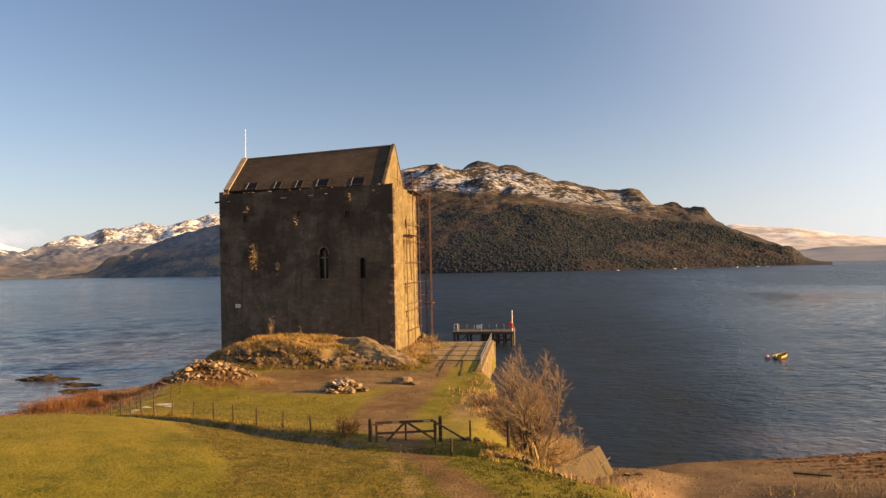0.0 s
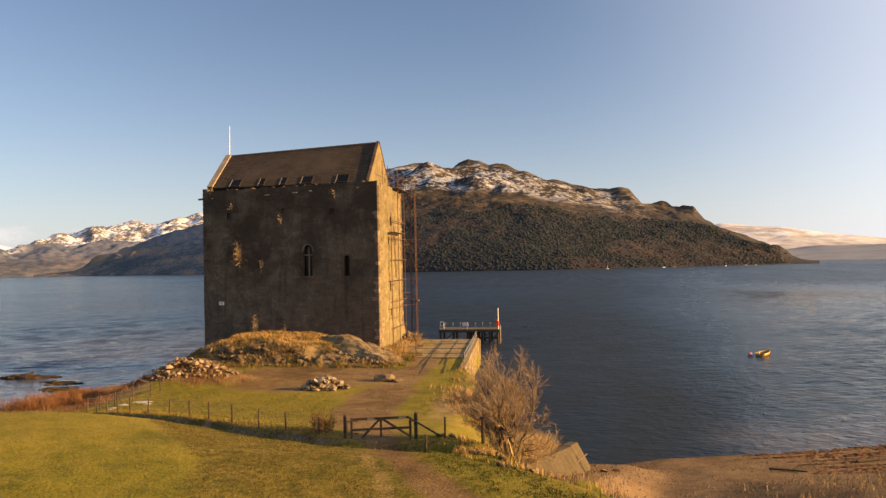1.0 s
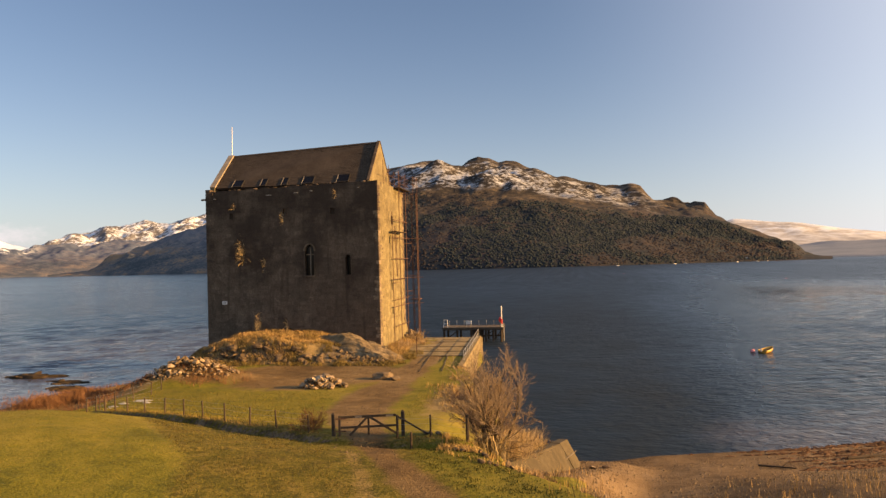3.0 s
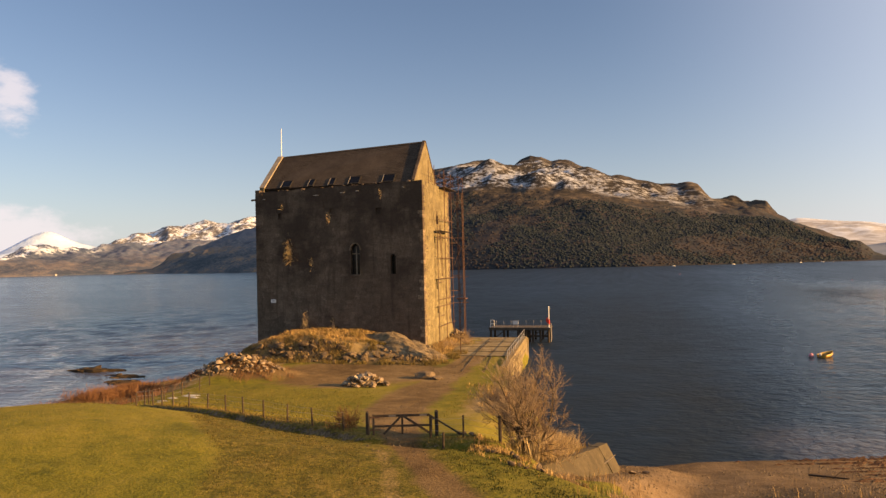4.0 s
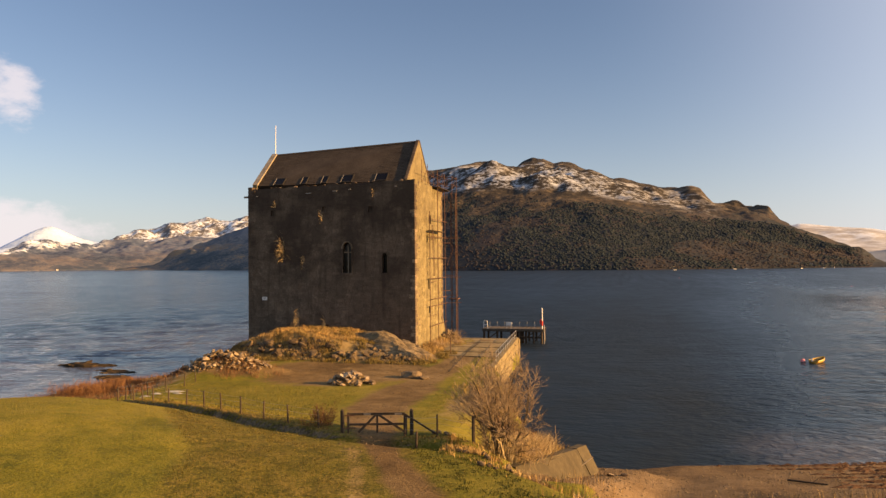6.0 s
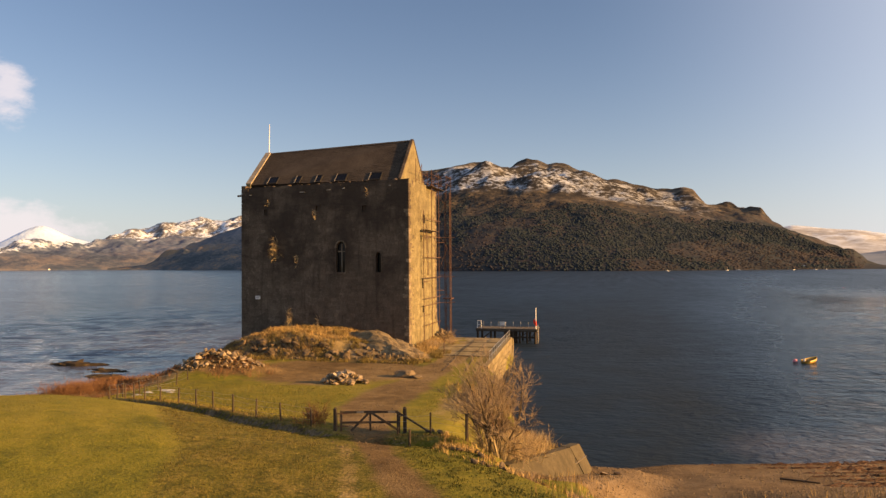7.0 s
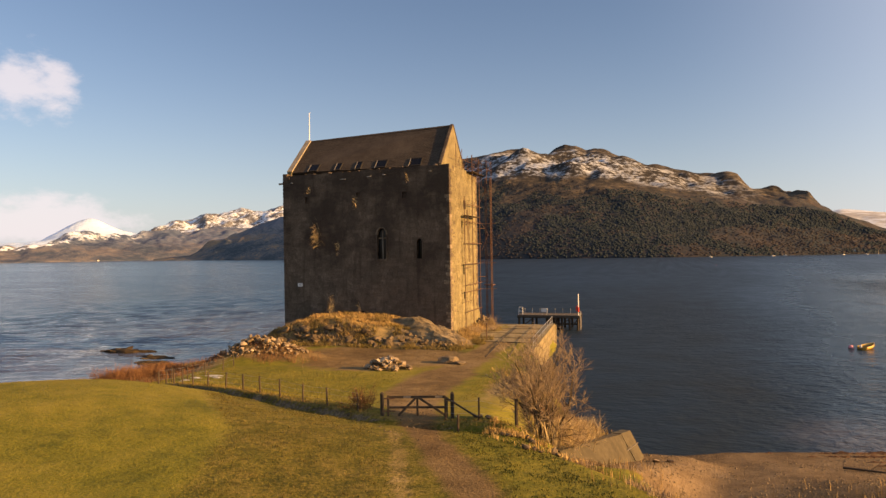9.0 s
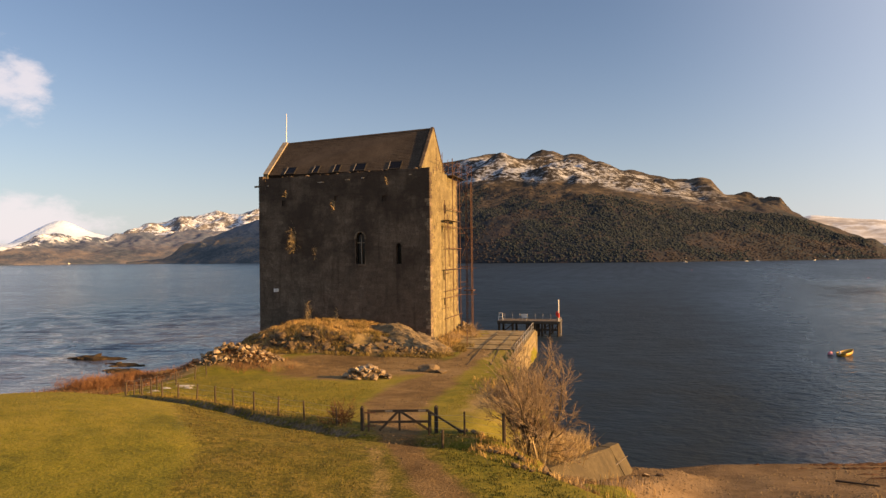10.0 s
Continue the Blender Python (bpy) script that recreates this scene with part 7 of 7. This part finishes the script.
def hoist():
    h = thing("hoist_mast", "tall rusty lattice hoist mast beside the castle", "mast", (1.15, 13.2, 1.9))
    w, z1 = 0.33, 18.9
    for x in (-w, w):
        for y in (-w, w):
            part("leg", bar(bmesh.new(), (x, y, -0.2), (x, y, z1), 0.05, 6), RUST, h)
    n = 14
    for k in range(n):
        a, b = z1 * k / n, z1 * (k + 1) / n
        for y in (-w, w):
            s = 1 if k % 2 else -1
            part("lacing", bar(bmesh.new(), (-w * s, y, a), (w * s, y, b), 0.022, 5), RUST, h)
        for x in (-w, w):
            part("strut", bar(bmesh.new(), (x, -w, b), (x, w, b), 0.022, 5), RUST, h)
        part("strut", bar(bmesh.new(), (-w, -w, b), (w, -w, b), 0.022, 5), RUST, h)
    for z in (6.6, 12.6):
        part("tie", bar(bmesh.new(), (-w, -w, z), (-1.85, -1.5, z), 0.04, 6), RUST, h)
    part("guard", box(bmesh.new(), (-0.6, -0.6, 5.5), (0.6, 0.6, 5.62)), RUST, h)
    part("stay", bar(bmesh.new(), (-w, 0, 17.5), (-1.7, -1.0, 14.0), 0.025, 5), RUST, h)


hoist()

# lone post where the causeway begins
lone = thing("rusty_post", "thin rusty iron post beside the causeway", "post", (4.35, -2.0, ground_z(4.35, -2.0)))
part("post", bar(bmesh.new(), (0, 0, -0.3), (0.04, 0, 1.75), 0.05, 7), RUST, lone)
part("cap", bar(bmesh.new(), (0.04, 0, 1.75), (0.04, 0, 1.80), 0.065, 7, 0.03), RUST, lone)

# broken masonry flaring out at the foot of the back corner
batter = heap("fallen_masonry", "fallen masonry banked against the castle's back corner", "stone heap", 0.9, 11.4, 1.3, 2.0, 1.6, 46, (0.4, 0.9), RUBBLES, 77, "stone")


# ---- afloat ----
def dinghy():
    d = thing("dinghy", "small yellow rowing dinghy moored on the loch", "boat", (43.75, 17.3, 0))
    d.rotation_euler, d.scale = (0, radians(-3), radians(42)), (0.85, 1.0, 0.9)
    bm = bmesh.new()
    L, n, m = 2.6, 12, 9
    outer, inner = [], []
    for i in range(n + 1):
        u = i / n
        half = 0.62 * (1 - max(0, (u - 0.35) / 0.65) ** 2.2) + 0.0 + (-0.10 if u < 0.05 else 0)
        sheer = 0.42 + 0.22 * u * u
        for ring, k in ((outer, 1.0), (inner, 0.88)):
            row = []
            for j in range(m):
                t = math.pi * j / (m - 1)
                y = half * k * math.cos(t)
                z = sheer - (sheer + 0.12 - (0.05 if k < 1 else 0) - 0.25 * u ** 3) * math.sin(t) ** 0.8
                row.append(bm.verts.new((L * (u - 0.5) * (1 if k == 1 else 0.97), y, z)))
            ring.append(row)
    for i in range(n):
        for j in range(m - 1):
            bm.faces.new((outer[i][j], outer[i + 1][j], outer[i + 1][j + 1], outer[i][j + 1]))
            bm.faces.new((inner[i][j], inner[i][j + 1], inner[i + 1][j + 1], inner[i + 1][j]))
        for j in (0, m - 1):
            bm.faces.new((outer[i][j], inner[i][j], inner[i + 1][j], outer[i + 1][j]))
    for j in range(m - 1):
        bm.faces.new((outer[0][j], outer[0][j + 1], inner[0][j + 1], inner[0][j]))
    bmesh.ops.recalc_face_normals(bm, faces=bm.faces)
    part("hull", bm, YELLOW, d, "", True)
    part("transom", box(bmesh.new(), (-L / 2 - 0.03, -0.48, -0.02), (-L / 2 + 0.03, 0.48, 0.40), 0.02), YELLOW, d)
    for x in (-0.75, 0.05, 0.7):
        part("thwart", box(bmesh.new(), (x - 0.12, -0.5, 0.28), (x + 0.12, 0.5, 0.32), 0.008), GREYWOOD, d)
    part("outboard", box(bmesh.new(), (-L / 2 - 0.22, -0.11, 0.25), (-L / 2 + 0.0, 0.11, 0.62), 0.05), WHITE, d, "pale outboard motor cover")
    f = thing("mooring_buoy", "round pink mooring buoy floating beside the dinghy", "buoy", (42.05, 17.2, 0))
    bm = bmesh.new()
    bmesh.ops.create_uvsphere(bm, u_segments=16, v_segments=10, radius=0.27, matrix=Matrix.Translation((0, 0, 0.11)))
    part("float", bm, PINK, f, "", True)
    part("eye", bar(bmesh.new(), (0, 0, 0.34), (0, 0, 0.48), 0.05, 8), DARK, f)
    for x, y in ((118, 260), (60, 420)):
        g = copy_thing(f, pose(x, y, 0))
        tagged(g, "distant round pink mooring buoy on the loch")


dinghy()


# ---- wrack and driftwood on the beach ----
def wrack(n, seed):
    """Lines of dark seaweed left by the tide, in low matted lumps."""
    rnd = random.Random(seed)
    rows = []
    while len(rows) < n:
        # one streak: lumps strung out along the shore
        d, t = rnd.choice((0.3, 0.6, 1.5, 2.3, 3.2, 4.2, 5.4, 6.6)) + rnd.gauss(0, 0.25), 44 * (0.26 + 0.74 * rnd.random() ** 0.8)
        ln, slant = rnd.uniform(1.0, 5.0), rnd.gauss(0, 0.05)
        for k in range(int(ln * 17)):
            u = rnd.gauss(0, 0.4) * ln
            x = float(np.interp(t + u, [0, 4, 12, 20, 31, 44], [20.6, 24.5, 32, 41, 50, 62]))
            y = float(np.interp(t + u, [0, 4, 12, 20, 31, 44], [-30.2, -28.5, -26.8, -23.6, -19.4, -14]))
            off = d + slant * u + rnd.gauss(0, 0.10)
            rows.append((x + off * 0.25, y - off * 0.97))
    verts, faces = [], []
    for x, y in rows:
        a, w = rnd.gauss(0.3, 0.2), rnd.uniform(0.06, 0.28)
        z = ground_z(x, y)
        n0, m = len(verts), 7
        verts.append((x, y, z + rnd.uniform(0.05, 0.11)))
        for k in range(m):
            t = 2 * math.pi * k / m
            u, v = w * 2.9 * math.cos(t) * rnd.uniform(0.7, 1.2), w * 0.42 * math.sin(t) * rnd.uniform(0.7, 1.2)
            verts.append((x + u * math.cos(a) - v * math.sin(a), y + u * math.sin(a) + v * math.cos(a), z - 0.06))
        faces += [(n0, n0 + 1 + k, n0 + 1 + (k + 1) % m) for k in range(m)]
    return raw_mesh("wrack", verts, faces)


tagged(part_of("seaweed", wrack(5600, 3), WEED), "dark tide lines of seaweed across the sand", "seaweed", kind="stuff")
for x, y, turn, ln, r in ((49.0, -20.6, -28, 3.6, 0.07), (51.5, -22.6, 4, 5.5, 0.08), (36.0, -30.0, 15, 2.2, 0.07), (30.5, -33.0, -20, 1.8, 0.06)):
    g = thing("driftwood", "bleached driftwood branch on the beach", "driftwood", (x, y, ground_z(x, y) + r * 0.8), "driftwood")
    g.rotation_euler = (0, 0, radians(turn))
    part("log", bar(bmesh.new(), (-ln / 2, 0, 0), (ln / 2, 0.1, 0.05), r, 8, r * 0.55), WOOD, g)
    part("limb", bar(bmesh.new(), (ln * 0.1, 0, 0), (ln * 0.35, 0.5, 0.35), r * 0.5, 6, r * 0.2), WOOD, g)
for x, y in ((53.5, -22.5), (56.5, -20.5)):
    g = thing("beach_stake", "pale wooden stake upright in the beach", "stake", (x, y, ground_z(x, y)), "beach stakes")
    part("stake", bar(bmesh.new(), (0, 0, -0.2), (0.05, 0, 1.1), 0.06, 7, 0.05), COPING, g)


# ---- houses along the far shore ----
def cottage(x, y, z, w, d, h, turn, label):
    c = thing("cottage", label, "house", (x, y, z), "shore cottages")
    c.rotation_euler = (0, 0, radians(turn))
    part("wall", box(bmesh.new(), (-w / 2, -d / 2, -1.5), (w / 2, d / 2, h)), WHITE, c)
    bm = bmesh.new()
    prism(bm, [[(sx * (w / 2 + 0.3), -d / 2 - 0.3, h + 0.01), (sx * (w / 2 + 0.3), d / 2 + 0.3, h + 0.01), (sx * (w / 2 + 0.3), 0, h + d * 0.42)] for sx in (-1, 1)])
    part("roof", bm, SLATE, c)
    if w > 6:
        part("chimney", box(bmesh.new(), (w / 2 - 1.1, -0.35, h + d * 0.2), (w / 2 - 0.3, 0.35, h + d * 0.42 + 0.9)), CONCRETE, c)
    for u in (-0.3, 0.3):
        wd = part("window", box(bmesh.new(), (u * w - 0.5, -d / 2 - 0.05, h * 0.38), (u * w + 0.5, -d / 2 + 0.02, h * 0.82)), WHITE, c)
        part("pane", box(bmesh.new(), (u * w - 0.42, -d / 2 - 0.07, h * 0.42), (u * w + 0.42, -d / 2 - 0.052, h * 0.78)), PANE, wd)
    part("door", box(bmesh.new(), (-0.5, -d / 2 - 0.06, -0.2), (0.5, -d / 2 + 0.02, 2.0)), DARK, c)


cottage(181.0, 152.3, ground_z(181.0, 152.3) - 0.3, 5.0, 2.2, 2.0, -32, "small white hut with a dark door on the low point")
for k, (a, r) in enumerate(((-44.0, 2120), (13.8, 1080), (-8.0, 985))):
    cottage(HUB[0] + r * math.sin(radians(a)), HUB[1] + r * math.cos(radians(a)), 3.0 + k % 2, 4.5, 3, 2.2, 180 - a + 8 * (k % 3) + 180, "white house on the shore across the loch")


def yacht(at, turn):
    """A small white sailing boat lying at its mooring."""
    y = thing("moored_yacht", "small white yacht moored off the far shore", "boat", at, "moored yachts")
    y.rotation_euler, y.scale = (0, 0, radians(turn)), (0.6, 0.6, 0.6)
    bm = bmesh.new()
    prism(bm, [[(u, -w, 1.0), (u, -w * 0.7, -0.3), (u, w * 0.7, -0.3), (u, w, 1.0)] for u, w in ((-3.6, 0.9), (-1.5, 1.25), (1.2, 1.15), (3.2, 0.45), (4.2, 0.05))])
    part("hull", bm, WHITE, y)
    part("cabin", box(bmesh.new(), (-1.4, -0.7, 1.0), (1.3, 0.7, 1.6), 0.12), WHITE, y)
    part("mast", bar(bmesh.new(), (0.6, 0, 1.5), (0.6, 0, 8.5), 0.07, 6), STEEL, y)


for a, r, turn in ((8.6, 960, 20), (9.4, 985, -15), (13.2, 1010, 40), (14.6, 1030, 5), (15.3, 1045, 70), (4.2, 905, 10)):
    yacht((HUB[0] + r * math.sin(radians(a)), HUB[1] + r * math.cos(radians(a)), 0), turn)


# ---- woods on the hill across the loch ----
def wood(name, label, n, seed, keep, material, tall, slim, broad):
    X, Y, Z, S, A = crag
    rng = np.random.default_rng(seed)
    i, j = rng.integers(0, X.shape[0] - 14, n), rng.integers(0, X.shape[1] - 1, n)
    u, v = rng.random(n), rng.random(n)

    def at(G):
        return (G[i, j] * (1 - u) + G[i + 1, j] * u) * (1 - v) + (G[i, j + 1] * (1 - u) + G[i + 1, j + 1] * u) * v
    x, y, z, s = at(X), at(Y), at(Z), at(S)
    k = (rng.random(n) < keep(x, y, z, s)) & (z > 1.2) & (np.degrees(np.arctan2(x - HUB[0], y - HUB[1])) < 16.4 + 1.4 * rng.random(n))
    x, y, z = x[k], y[k], z[k]
    n = len(x)
    h, r = rng.uniform(*tall, n), rng.uniform(*slim, n)
    sides = 5
    rings = ((0.0, 0.9), (0.45, 0.85), (1.0, 0.08)) if not broad else ((0.0, 0.8), (0.6, 1.0), (1.0, 0.35))
    V = np.zeros((n, len(rings) * sides, 3))
    for q, (f, w) in enumerate(rings):
        for p in range(sides):
            t = 2 * math.pi * p / sides + 0.4 * q
            wob = w * r * rng.uniform(0.65, 1.3, n)
            V[:, q * sides + p] = np.stack([x + wob * math.cos(t), y + wob * math.sin(t), z - 1 + h * f + rng.normal(0, 0.05, n) * h], -1)
    base = []
    for q in range(len(rings) - 1):
        for p in range(sides):
            base.append((q * sides + p, q * sides + (p + 1) % sides, (q + 1) * sides + (p + 1) % sides, (q + 1) * sides + p))
    F = (np.array(base)[None] + (np.arange(n) * len(rings) * sides)[:, None, None]).reshape(-1, 4)
    me = bpy.data.meshes.new(name)
    me.vertices.add(V.size // 3)
    me.vertices.foreach_set("co", V.ravel())
    me.loops.add(F.size)
    me.loops.foreach_set("vertex_index", F.ravel())
    me.polygons.add(len(F))
    me.polygons.foreach_set("loop_start", np.arange(len(F)) * 4)
    me.update()
    me.validate()
    return tagged(part_of(name, me, material, smooth=True), label, "wood", kind="stuff")


# tree colours carry a blue shift that imitates haze over the hill
FIR = surface("hazed_conifer_needles", [(0.0170, 0.0245, 0.0310), (0.0265, 0.0355, 0.0410), (0.0410, 0.0470, 0.0470)], 0.008, 6, bump=0.1, depth=1.0, jitter=0.07, spec=0.05, soft=0.8)
LARCH = surface("hazed_bare_larch", [(0.0300, 0.0310, 0.0370), (0.0440, 0.0400, 0.0420), (0.0640, 0.0500, 0.0450)], 0.008, 6, bump=0.1, depth=1.0, jitter=0.07, spec=0.05, soft=0.8)


def belt(s, x):
    return smooth01((0.28 * fbm(x, s * 900, 170, 95, 5) + np.interp(x, [-900, -400, -100, 150, 330], [0.60, 0.54, 0.54, 0.52, 0.62]) - s) / 0.16)


def stands(x, y):
    """Where the wood is conifer (above 0) and where bare larch and birch."""
    return fbm(x, y, 170, 91) + 0.5 * fbm(x, y, 50, 92)


wood("conifer_wood", "dark conifer forest on the lower slopes of the hill", 54000, 1, lambda x, y, z, s: belt(s, x) * (stands(x, y) > 0.0), FIR, (1.2, 3.2), (1.6, 3.2), False)
wood("bare_wood", "brown leafless larch and birch woods on the hillside", 26000, 2, lambda x, y, z, s: belt(s, x) * (stands(x, y) < 0.08) * (0.45 + 0.55 * (fbm(x, y, 90, 96) > -0.2)), LARCH, (0.9, 1.9), (1.7, 3.2), True)
